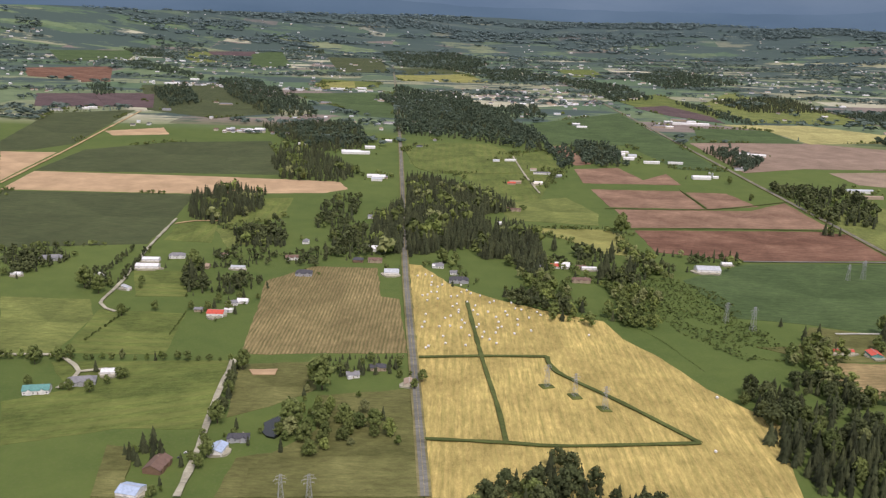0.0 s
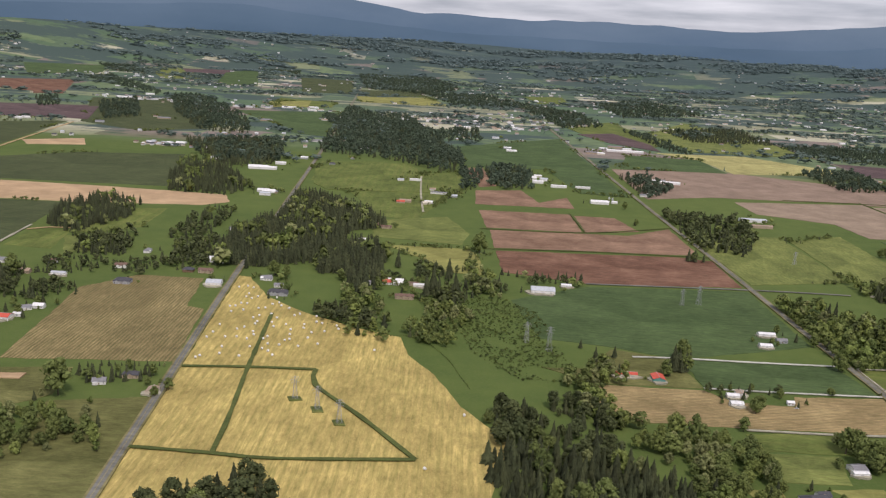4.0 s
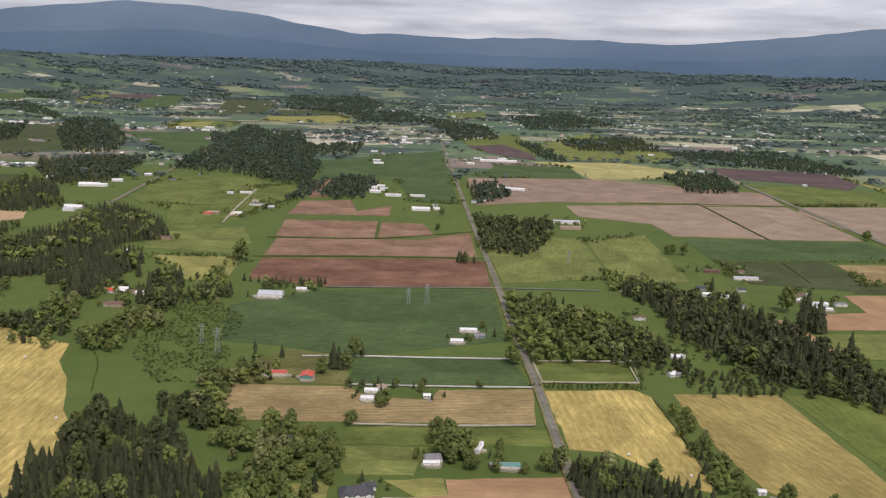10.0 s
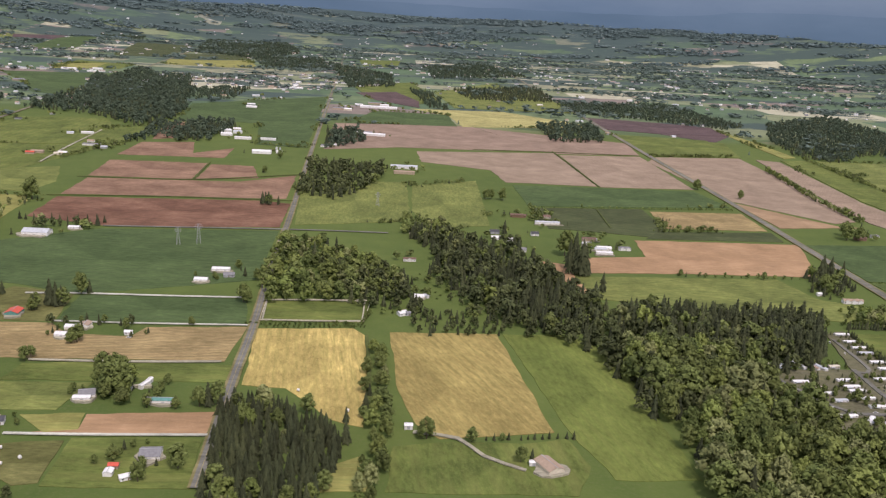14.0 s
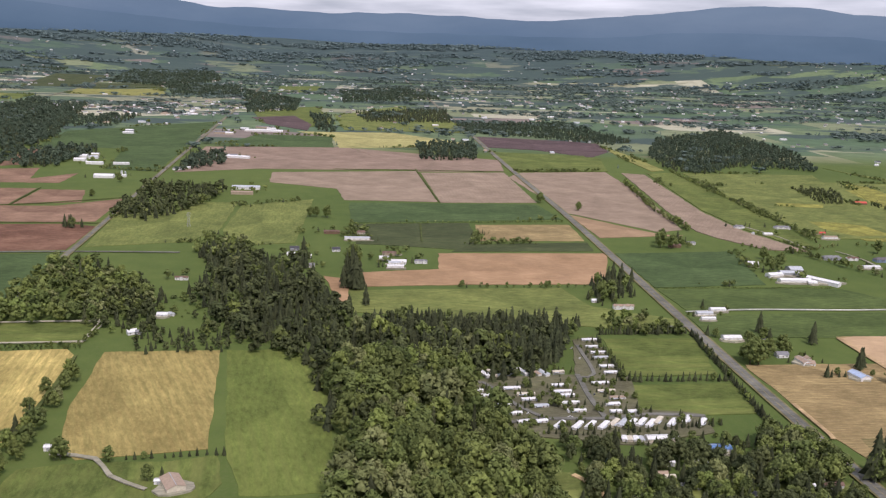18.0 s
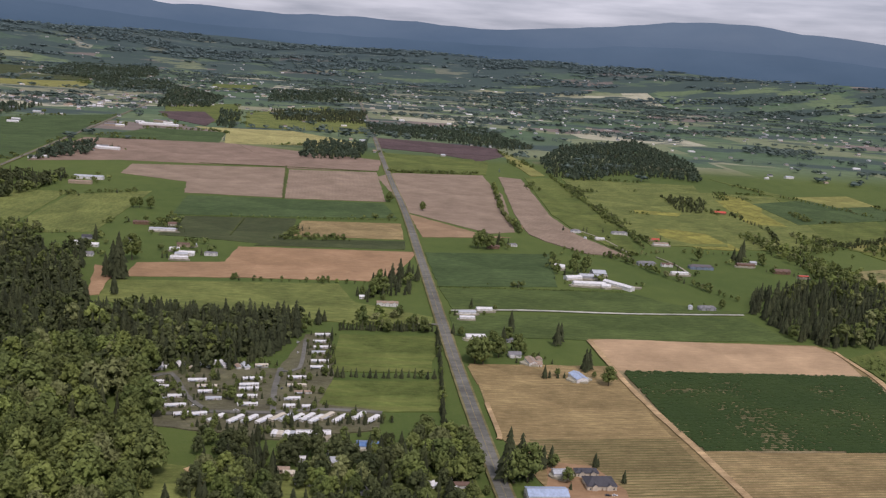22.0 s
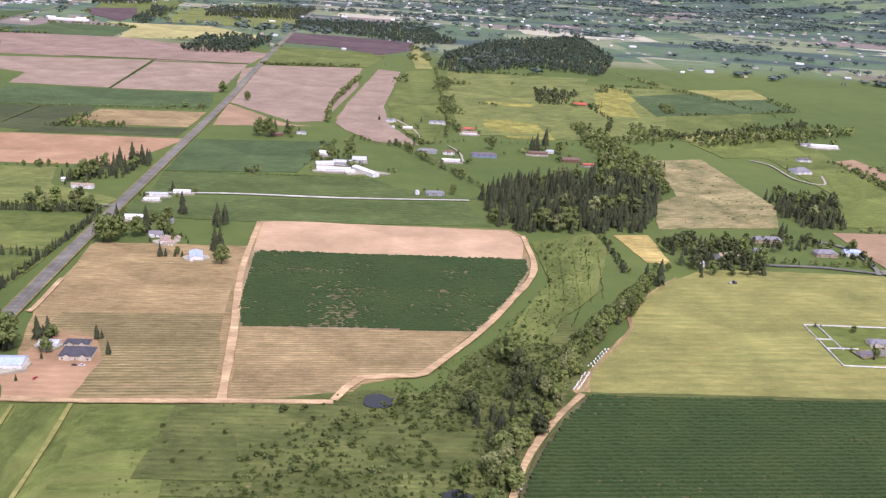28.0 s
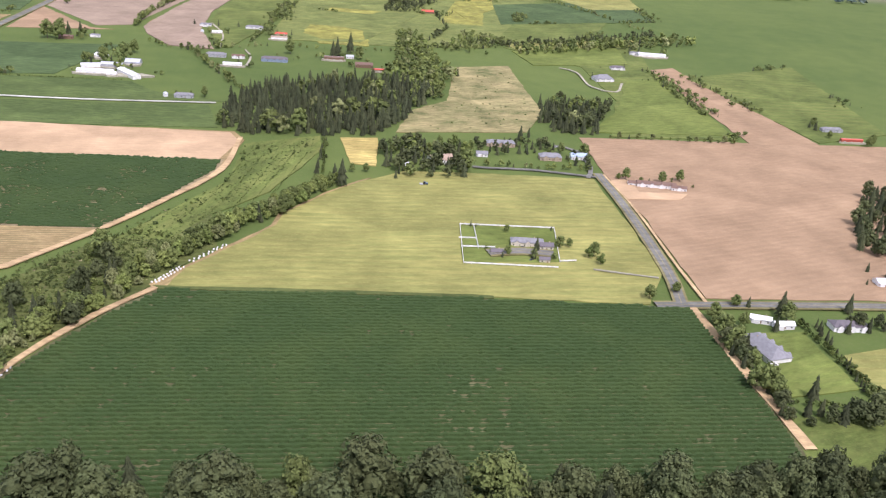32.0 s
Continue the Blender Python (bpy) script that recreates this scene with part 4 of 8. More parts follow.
field("soil_dark", 0, [(757, 1512), (828, 1504), (937, 1471), (957, 1350), (829, 1343), (757, 1363)])
field("pasture", 0, [(753, 1304), (891, 1287), (882, 1128), (754, 1105)])
field("hay2", 0, [(954, 1425), (967, 1304), (967, 1154), (945, 1140), (945, 1266)])
field("pasture", 20, [(932, 1122), (976, 1130), (956, 797), (936, 696), (927, 695), (907, 774), (904, 868)])
field("meadow", 20, [(984, 1131), (1170, 1139), (1105, 921), (1037, 745), (961, 737), (974, 1015)])
field("flowers", 20, [(992, 815), (1018, 813), (1040, 799), (1041, 757), (1004, 751), (988, 773)])
field("flowers", 20, [(1173, 1068), (1193, 1049), (1186, 975), (1145, 899), (1136, 953)])
field("flowers", 20, [(1008, 918), (1060, 911), (1047, 890), (1003, 897)])
field("crop_green", 20, [(1188, 1005), (1370, 1105), (1361, 952), (1178, 877)])
field("hay2", 20, [(1283, 1082), (1382, 1119), (1374, 1039), (1304, 1014)])
field("hay2", 20, [(1165, 774), (1302, 834), (1296, 803), (1173, 750)])
field("turf", 20, [(1167, 746), (1272, 792), (1262, 716), (1176, 692)])
field("turf", 20, [(1242, 653), (1273, 663), (1271, 513), (1176, 506), (1207, 558)])
field("scrub", 0, [(823, 270), (872, 272), (895, 271), (916, 256), (901, 228), (819, 228)])
field("scrub", 0, [(842, 257), (883, 266), (918, 270), (923, 253), (920, 227), (916, 181), (870, 181)])
field("olive", 0, [(-47, 357), (-13, 359), (-7, 293), (-76, 288), (-77, 310)])
field("soil_tan", 0, [(-99, 406), (-85, 408), (-85, 401), (-96, 400)])
field("olive", 0, [(-139, 324), (-127, 322), (-119, 285), (-130, 285)])
field("soil_tan", 0, [(1164, 417), (1175, 422), (1175, 402), (1200, 401), (1194, 393), (1166, 391)])
field("scrub", 0, [(46, 400), (52, 401), (54, 397), (48, 395)])
field("scrub", 0, [(59, 390), (64, 391), (66, 385), (61, 384)])
field("scrub", 0, [(71, 377), (76, 378), (78, 372), (73, 372)])
# roads, lanes and strips
lane("asphalt", 3.3, [(-333.9, 4397.1), (-217.2, 3022.2), (-132.3, 1976.4), (-74.1, 1205.8), (-42.6, 760.5), (-31.7, 600.8), (-23.1, 493.9), (-14.8, 396.3), (-6.3, 292.8)])
lane("asphalt", 3.3, [(206.6, 4374.9), (292.4, 2198.8), (323.8, 1349.5), (338.7, 934.9), (348.3, 703.1), (353.2, 549.2), (357.9, 449.3), (359.4, 385.2), (362.7, 290.1)])
lane("asphalt", 5.6, [(763.5, 4719.5), (761.2, 2262.5), (753.3, 1129.1), (753.3, 849.8), (749.5, 642.2), (746.5, 492.8), (745.1, 405.6), (744.6, 312.6), (745.2, 278.1), (745.4, 238.8), (746.3, 198.3), (746.2, 178.4)])
lane("gravel", 2.2, [(-232.6, 716.0), (-224.6, 622.7), (-213.6, 540.2), (-210.4, 497.4), (-195.8, 483.5)])
lane("gravel", 3.0, [(-109.6, 418.8), (-106.9, 375.7), (-100.5, 317.1), (-98.6, 286.7)])
lane("dirt", 3, [(-444.2, 836.9), (-455.0, 931.0), (-470.9, 1069.4), (-492.8, 1234.4), (-519.7, 1448.8)])
lane("dirt", 2.0, [(-228.1, 698.4), (-215.1, 710.2), (-195.3, 713.0)])
lane("asphalt", 1.8, [(222.6, 639.3), (285.1, 644.9), (346.6, 650.4), (395.9, 652.8), (425.8, 652.9)])
lane("concrete", 1.6, [(228.9, 486.7), (257.5, 489.2), (302.5, 490.3), (347.9, 492.3)])
lane("concrete", 1.2, [(259.2, 445.1), (300.3, 445.9), (355.1, 448.6)])
lane("gravel", 1.6, [(350.9, 400.0), (308.3, 396.4), (266.3, 395.4)])
lane("concrete", 1.4, [(284.5, 325.8), (311.6, 326.3), (359.2, 328.5)])
lane("gravel", 1.8, [(437.8, 335.6), (455.2, 331.2), (463.9, 317.8), (478.8, 307.5)])
lane("concrete", 1.6, [(754.9, 518.9), (800.3, 524.6), (871.2, 525.5), (948.2, 531.7)])
lane("asphalt", 1.8, [(743.8, 490.5), (730.3, 489.3)])
lane("asphalt", 2.2, [(602.3, 397.5), (611.6, 405.0), (622.7, 378.9), (632.9, 364.4)])
lane("asphalt", 2.6, [(659.8, 415.2), (658.5, 387.1), (659.5, 363.8)])
lane("asphalt", 2.6, [(616.8, 360.8), (633.1, 363.8), (659.5, 363.8), (681.2, 368.3), (705.0, 365.8)])
lane("asphalt", 2.0, [(670.4, 457.2), (668.5, 415.8), (660.3, 411.6)])
lane("dirt", 3.0, [(826.8, 470.7), (827.2, 396.5), (832.9, 333.4), (837.2, 273.6)])
lane("dirt", 2.6, [(767.1, 272.3), (790.2, 271.7), (838.8, 273.3), (874.2, 273.9)])
lane("dirt", 2.8, [(970.7, 463.6), (967.4, 410.1), (947.9, 365.5), (931.5, 334.5), (910.7, 303.0), (902.9, 294.5), (883.6, 291.8), (874.2, 275.1)])
lane("dirt", 2.2, [(752.4, 378.8), (752.1, 345.5), (750.7, 343.1)])
lane("grass", 2.5, [(960.9, 283.0), (1018.5, 282.9), (1082.9, 281.7)])
lane("asphalt", 4.0, [(1160.3, 427.3), (1161.1, 375.2), (1158.6, 310.2), (1154.2, 280.5)])
lane("dirt", 1.2, [(1163.0, 425.9), (1165.4, 375.6), (1164.2, 315.9), (1164.3, 281.0)])
lane("asphalt", 4.0, [(1143.6, 278.7), (1175.2, 280.2), (1237.5, 281.9), (1280.4, 281.1)])
lane("dirt", 3.5, [(1157.3, 277.1), (1158.7, 240.5), (1160.3, 209.7), (1161.3, 191.8)])
lane("asphalt", 2.0, [(1093.3, 430.7), (1103.6, 429.3), (1124.7, 429.2), (1158.0, 421.7)])
lane("asphalt", 2.5, [(1152.8, 419.4), (1158.6, 436.2), (1157.7, 465.4), (1146.5, 474.3)])
lane("gravel", 1.8, [(1196.3, 686.7), (1207.1, 673.4), (1207.0, 627.5), (1222.6, 613.9), (1235.1, 642.4)])
lane("gravel", 2.0, [(89.4, 872.6), (82.0, 972.7), (76.2, 1098.9)])
lane("grass", 2.2, [(-14.6, 429.5), (18.7, 434.0), (53.9, 436.4)])
lane("grass", 2.2, [(11.8, 523.8), (18.7, 434.0), (24.6, 374.0), (26.9, 337.9)])
lane("grass", 2.4, [(53.9, 436.4), (56.9, 416.3), (84.0, 381.8), (111.3, 343.6)])
lane("grass", 2.2, [(111.3, 343.6), (51.8, 336.7), (26.9, 337.9), (-8.0, 338.9)])
lane("grass", 1.5, [(148.5, 731.7), (238.0, 743.8), (344.8, 749.6)])
lane("grass", 1.5, [(145.3, 811.2), (244.7, 820.9), (338.5, 868.2)])
lane("grass", 1.8, [(242.3, 913.6), (246.1, 826.4)])
lane("grass", 1.5, [(526.7, 1088.0), (629.9, 1096.1), (740.1, 1100.8)])
lane("grass", 1.5, [(628.8, 1105.4), (636.8, 875.0)])
lane("grass", 2.0, [(416.2, 439.8), (419.1, 387.1), (419.0, 342.6)])
lane("gravel", 0.9, [(1127.4, 308.2), (1140.4, 304.8), (1152.4, 302.0)])
lane("hay2", 1.2, [(772.5, 267.7), (774.5, 234.2), (775.8, 204.8)])
lane("hay2", 1.4, [(790.2, 269.3), (790.9, 234.2), (790.5, 204.7)])
lane("gravel", 2.2, [(727.4, 206.2), (736.1, 206.2), (743.2, 206.6)])
lane("concrete", 1.4, [(751.2, 195.2), (773.8, 194.0), (795.0, 193.8)])
lane("grass", 1.2, [(609.6, 770.4), (605.3, 699.3)])
lane("dirt", 2.4, [(962.1, 282.9), (948.2, 264.4), (936.8, 244.8), (929.4, 227.1), (923.9, 208.8), (920.5, 190.6), (918.6, 178.8), (917.8, 168.0)])
lane("dirt", 2.2, [(632.4, 314.0), (637.2, 307.3), (640.3, 296.6), (639.8, 288.5), (623.7, 286.4)])
lane("gravel", 1.6, [(701.5, 260.0), (694.9, 262.3), (690.3, 260.9), (689.1, 255.7), (691.7, 251.9), (696.7, 250.1), (701.3, 248.2), (705.4, 239.9), (707.3, 226.3)])
lane("gravel", 1.2, [(739.6, 259.5), (732.6, 259.1), (721.8, 260.1), (704.3, 259.3)])
lane("dirt", 1.4, [(672.4, 273.7), (672.5, 281.1), (672.9, 286.9)])
lane("gravel", 1.5, [(908.0, 792.1), (923.8, 744.7), (928.3, 691.2)])
lane("gravel", 1.5, [(948.2, 689.0), (955.0, 664.5), (954.9, 634.1)])
lane("asphalt", 5.0, [(1086.3, 321.2), (1100.5, 323.8), (1113.9, 321.9)])
lane("gravel", 2.0, [(-228.9, 413.4), (-203.7, 415.7), (-192.1, 409.2), (-180.8, 395.9), (-181.1, 382.4), (-183.0, 375.8)])
lane("gravel", 1.8, [(-180.8, 395.9), (-168.6, 400.4)])
lane("gravel", 0.9, [(359.4, 488.8), (386.0, 492.3), (413.6, 491.8)])
lane("gravel", 0.9, [(360.9, 457.1), (386.7, 457.4), (413.2, 460.4)])
lane("gravel", 0.8, [(359.4, 488.8), (360.3, 472.9), (361.1, 457.1)])
lane("gravel", 0.8, [(413.6, 491.8), (413.4, 475.6), (413.2, 460.4)])
lane("dirt", 1.6, [(917.0, 177.0), (928.0, 177.5), (940.0, 177.0)])
# woods
wood("conifer", 12, 7, [(-220, 1114), (-172, 1091), (-100, 951), (-118, 898), (-179, 903), (-212, 1005)])
wood("conifer", 12, 6, [(-245, 804), (-224, 849), (-180, 828), (-170, 765), (-190, 697), (-226, 723)])
wood("mixed", 9, 6, [(-176, 679), (-142, 714), (-125, 650), (-159, 629)])
wood("mixed", 11, 8, [(-255, 1340), (-145, 1369), (-115, 1162), (-192, 1120)])
wood("broadleaf", 9, 6, [(-72, 329), (-73, 362), (-51, 369), (-27, 360), (-23, 340), (-52, 321), (-57, 311)])
wood("conifer", 9, 5, [(-132, 320), (-119, 328), (-111, 312), (-123, 306)])
wood("conifer", 7, 5, [(-62, 412), (-21, 418), (-21, 407), (-59, 400)])
wood("mixed", 9, 6, [(-312, 578), (-285, 597), (-267, 556), (-289, 547)])
wood("mixed", 9, 6, [(-182, 566), (-171, 581), (-154, 531), (-164, 518)])
wood("mixed", 9, 6, [(-157, 556), (-131, 559), (-127, 528), (-144, 523)])
wood("broadleaf", 12, 6, [(354, 611), (387, 607), (421, 551), (436, 519), (429, 493), (356, 482), (353, 533)])
wood("mixed", 11, 7, [(343, 937), (427, 934), (408, 814), (380, 761), (342, 779)])
wood("mixed", 11, 8, [(158, 1186), (209, 1169), (215, 1057), (176, 1041)])
wood("mixed", 11, 9, [(-160, 1792), (5, 1927), (126, 1302), (131, 1126), (62, 1286), (-31, 1332)])
wood("broadleaf", 10, 7, [(437, 687), (470, 691), (462, 647), (440, 628)])
wood("conifer", 10, 3.8, [(360, 352), (374, 360), (397, 340), (412, 328), (404, 269), (367, 269)])
wood("broadleaf", 9, 5.5, [(417, 423), (426, 431), (426, 376), (429, 343), (424, 269), (418, 276), (417, 328)])
wood("mixed", 12, 6, [(505, 451), (559, 487), (612, 495), (686, 494), (639, 410), (598, 401), (575, 357), (537, 351), (532, 420)])
wood("mixed", 12, 7, [(460, 640), (521, 629), (529, 558), (554, 491), (500, 443), (464, 507), (449, 528)])
wood("broadleaf", 9, 6, [(299, 387), (315, 385), (324, 351), (313, 350)])
wood("broadleaf", 16, 6.5, [(538, 432), (573, 443), (595, 429), (613, 362), (623, 308), (621, 274), (546, 274), (545, 349)])
wood("conifer", 15, 4.8, [(543, 458), (571, 487), (668, 487), (664, 452), (652, 431), (600, 425), (584, 444), (549, 459)])
wood("mixed", 9, 6, [(375, 573), (413, 579), (440, 542), (446, 477), (407, 483)])
wood("mixed", 10, 6, [(637, 317), (673, 332), (727, 344), (735, 315), (727, 282), (626, 281)])
wood("conifer", 9, 5, [(710, 578), (742, 605), (735, 554), (702, 532)])
wood("conifer", 12, 6, [(955, 537), (981, 584), (1042, 611), (1089, 588), (1058, 502), (1040, 477), (979, 470), (958, 477)])
wood("broadleaf", 9, 6, [(1065, 671), (1111, 642), (1089, 588), (1051, 613)])
wood("mixed", 9, 6, [(1160, 555), (1208, 570), (1178, 507), (1144, 520)])
wood("broadleaf", 8, 6, [(696, 507), (727, 506), (744, 469), (702, 474)])
wood("mixed", 8, 5, [(1159, 269), (1170, 270), (1162, 219), (1165, 207), (1158, 205), (1157, 239)])
wood("mixed", 9, 5.5, [(1160, 208), (1193, 212), (1191, 204), (1159, 203)])
wood("broadleaf", 18, 6.0, [(943, 169), (988, 171), (1042, 173), (1084, 169), (1137, 172), (1153, 173), (1193, 173), (1187, 154), (1054, 155), (945, 156)])
wood("mixed", 9, 6, [(1045, 470), (1095, 461), (1089, 413), (1049, 408)])
wood("conifer", 9, 6, [(1155, 573), (1205, 568), (1178, 497), (1149, 504)])
wood("mixed", 10, 6, [(1295, 407), (1332, 416), (1276, 318), (1254, 335)])
wood("broadleaf", 8, 6, [(1169, 749), (1368, 864), (1354, 816), (1170, 726)])
wood("mixed", 9, 6, [(916, 267), (935, 277), (942, 305), (952, 291), (941, 253), (927, 235)])
wood("mixed", 11, 5.5, [(4, 278), (26, 302), (47, 321), (61, 304), (84, 289), (83, 269), (4, 264)])
wood("mixed", 9, 5.5, [(256, 294), (270, 306), (288, 298), (304, 285), (313, 266), (269, 265)])
wood("mixed", 11, 9, [(-568, 2095), (-486, 2095), (-268, 1632), (-223, 1431), (-309, 1444), (-450, 1745)])
wood("conifer", 11, 8, [(-288, 1311), (-174, 1361), (-110, 1132), (-165, 1086), (-234, 1183)])
wood("mixed", 11, 11, [(-981, 4563), (-669, 4294), (-497, 3363), (-679, 3472)])
wood("mixed", 11, 11, [(-302, 3595), (-41, 3904), (118, 3048), (26, 2629), (-181, 2783)])
wood("mixed", 9, 9, [(-789, 1870), (-745, 1884), (-655, 1701), (-679, 1658)])
wood("mixed", 10, 9, [(-623, 1799), (-590, 1923), (-459, 1597), (-494, 1509)])
wood("mixed", 10, 10, [(3, 1597), (156, 1727), (160, 1509), (51, 1461)])
wood("broadleaf", 8, 9, [(-966, 2529), (-954, 2694), (-624, 2185), (-591, 2078), (-825, 2348)])
wood("mixed", 9, 10, [(-1287, 3373), (-1198, 3445), (-937, 2980), (-903, 2836), (-1014, 2884)])
wood("mixed", 11, 9, [(462, 1858), (508, 1820), (522, 1505), (489, 1545)])
wood("conifer", 11, 9, [(557, 1930), (767, 2091), (745, 1759), (578, 1724)])
wood("mixed", 11, 8, [(647, 1359), (745, 1406), (722, 1206), (641, 1186)])
wood("mixed", 11, 7, [(341, 1193), (382, 1206), (395, 1107), (349, 1033)])
wood("mixed", 11, 11, [(10, 2690), (215, 2759), (264, 2333), (104, 2281)])
wood("mixed", 11, 10, [(235, 2613), (422, 2237), (431, 1926), (337, 1850)])
wood("mixed", 11, 12, [(511, 2604), (720, 2999), (799, 2453), (530, 2211)])
wood("broadleaf", 8, 3.4, [(1022, 393), (1006, 363), (987, 339), (966, 305), (950, 268), (939, 252), (931, 232), (924, 210), (919, 193), (917, 176), (916, 164), (907, 164), (909, 180), (911, 196), (916, 218), (924, 238), (937, 263), (955, 294), (978, 332), (1000, 366)])
wood("broadleaf", 10, 5, [(633, 320), (653, 314), (666, 298), (671, 278), (674, 265), (660, 263), (651, 270), (643, 293)])
wood("mixed", 9, 5, [(630, 272), (647, 276), (655, 263), (655, 249), (642, 245)])
wood("mixed", 9, 5, [(633, 338), (654, 342), (662, 321), (665, 302), (650, 311), (635, 320)])
wood("broadleaf", 9, 5, [(672, 312), (684, 314), (699, 312), (702, 299), (692, 294), (691, 284), (681, 284)])
wood("mixed", 8, 5, [(680, 334), (692, 337), (697, 312), (687, 312)])
wood("broadleaf", 11, 5, [(697, 332), (712, 338), (736, 344), (741, 308), (721, 301), (703, 301)])
wood("broadleaf", 7, 4.5, [(727, 299), (739, 299), (741, 271), (732, 271)])
wood("mixed", 6, 6, [(670, 290), (703, 290), (724, 294), (727, 278), (706, 280), (675, 278)])
wood("plum", 4, 2.4, [(701, 264), (706, 270), (708, 262), (725, 262), (727, 259), (735, 257), (736, 247), (730, 246), (708, 243), (704, 244)])
wood("plum", 7, 3, [(641, 247), (653, 249), (661, 241), (664, 230), (657, 238), (644, 240)])
wood("broadleaf", 8, 5, [(644, 240), (660, 237), (666, 227), (665, 221), (652, 222)])
wood("mixed", 6, 5, [(667, 233), (687, 235), (690, 230), (686, 221), (671, 221)])
wood("mixed", 9, 7, [(998, 1316), (1094, 1553), (1300, 1737), (1265, 1361), (1195, 1170), (1099, 1209), (1001, 1114), (973, 1156)])
wood("mixed", 8, 7, [(751, 1747), (979, 1822), (1035, 1500), (978, 1434), (847, 1524), (752, 1576)])
wood("mixed", 6, 5, [(1077, 1019), (1129, 1007), (1091, 917), (1060, 913)])
wood("broadleaf", 7, 5, [(1070, 800), (1088, 797), (1103, 654), (1091, 576), (1069, 544), (1069, 595), (1065, 665)])
wood("mixed", 6, 5, [(1140, 785), (1163, 774), (1336, 878), (1327, 852), (1170, 761), (1145, 761)])
wood("mixed", 6, 5, [(-325, 604), (-289, 615), (-265, 587), (-279, 557), (-287, 543)])
wood("mixed", 7, 5, [(-249, 558), (-230, 560), (-216, 534), (-228, 517)])
wood("mixed", 6, 5, [(-189, 601), (-175, 595), (-157, 531), (-167, 530)])
wood("mixed", 6, 6, [(-176, 618), (-143, 631), (-123, 617), (-128, 584), (-163, 579)])
wood("conifer", 8, 5, [(-175, 676), (-137, 689), (-123, 637), (-156, 632)])
wood("mixed", 6, 6, [(-151, 556), (-123, 560), (-115, 535), (-142, 530)])
wood("mixed", 6, 5, [(-123, 617), (-101, 636), (-82, 622), (-94, 588), (-115, 595)])
wood("broadleaf", 7, 5, [(1047, 465), (1096, 467), (1097, 449), (1054, 443)])
wood("mixed", 6, 5, [(1100, 473), (1141, 481), (1149, 461), (1100, 450)])
wood("mixed", 5, 5, [(1149, 457), (1162, 459), (1159, 436), (1147, 437)])
wood("mixed", 7, 5, [(1208, 268), (1229, 270), (1223, 261), (1208, 260)])
wood("broadleaf", 6, 6, [(1135, 817), (1162, 796), (1134, 728), (1101, 732)])
wood("mixed", 6, 5, [(436, 472), (478, 485), (499, 468), (485, 445), (445, 442)])
wood("mixed", 7, 5, [(439, 671), (463, 695), (473, 649), (450, 621)])
wood("mixed", 5, 6, [(458, 504), (503, 493), (508, 469), (471, 490)])
wood("conifer", 14, 4.7, [(-48, 913), (-26, 922), (10, 884), (41, 837), (63, 792), (29, 767), (30, 720), (56, 715), (70, 695), (70, 609), (59, 575), (40, 624), (22, 621), (16, 650), (-29, 624), (-31, 614), (-39, 721), (-43, 824)])
wood("conifer", 13, 4.7, [(-37, 626), (-37, 649), (-40, 709), (-44, 802), (-65, 748), (-65, 701), (-63, 655), (-52, 626)])
wood("mixed", 8, 6.5, [(-81, 743), (-86, 823), (-105, 832), (-123, 781), (-110, 698), (-84, 695)])
wood("mixed", 8, 5.5, [(34, 542), (39, 519), (58, 517), (57, 535), (47, 556)])
wood("broadleaf", 9, 5.5, [(40, 617), (59, 576), (71, 602), (76, 553), (86, 506), (85, 484), (63, 490), (63, 524), (52, 547)])
wood("broadleaf", 9, 5.5, [(106, 541), (105, 484), (123, 482), (133, 529), (128, 576), (123, 608), (114, 590)])
wood("mixed", 8, 5, [(92, 649), (97, 625), (117, 626), (119, 648), (113, 655)])
wood("broadleaf", 8, 5, [(134, 699), (141, 682), (152, 623), (159, 591), (153, 582), (139, 589), (132, 634)])
wood("broadleaf", 8, 6, [(124, 1186), (127, 1016), (143, 1030), (156, 1121), (151, 1192)])
wood("mixed", 11, 9, [(-86, 1271), (-15, 1253), (39, 1214), (101, 1151), (122, 1186), (125, 1342), (75, 1553), (60, 1690), (-13, 1764), (-85, 1967), (-140, 2035)])
wood("mixed", 10, 6, [(160, 1149), (161, 1057), (206, 1079), (225, 1163), (216, 1222), (174, 1229)])
wood("conifer", 12, 6.5, [(435, 665), (470, 662), (500, 600), (535, 545), (548, 490), (538, 458), (507, 455), (470, 520), (457, 600)])
wood("conifer", 12, 5.0, [(143, 317), (141, 346), (156, 357), (180, 349), (198, 350), (220, 338), (225, 319), (190, 300), (149, 303)])
wood("mixed", 11, 5.5, [(142, 378), (144, 395), (157, 401), (177, 380), (193, 373), (203, 354), (199, 347), (180, 349), (158, 351), (150, 351)])
wood("broadleaf", 10, 5.0, [(187, 413), (184, 439), (192, 456), (208, 470), (223, 459), (221, 445), (203, 441), (201, 419), (215, 392), (215, 383), (203, 382)])
wood("broadleaf", 10, 5.0, [(201, 374), (217, 379), (232, 388), (248, 385), (259, 376), (268, 350), (265, 334), (253, 312), (230, 311), (225, 332), (224, 352), (208, 362)])
wood("mixed", 9, 5.0, [(175, 398), (174, 417), (184, 418), (205, 400), (213, 391), (199, 382), (186, 385)])
wood("mixed", 9, 5.5, [(42, 526), (64, 505), (79, 503), (75, 522), (48, 539)])
wood("broadleaf", 9, 5.5, [(102, 480), (118, 483), (114, 514), (136, 526), (128, 552), (109, 555), (100, 524), (95, 501)])
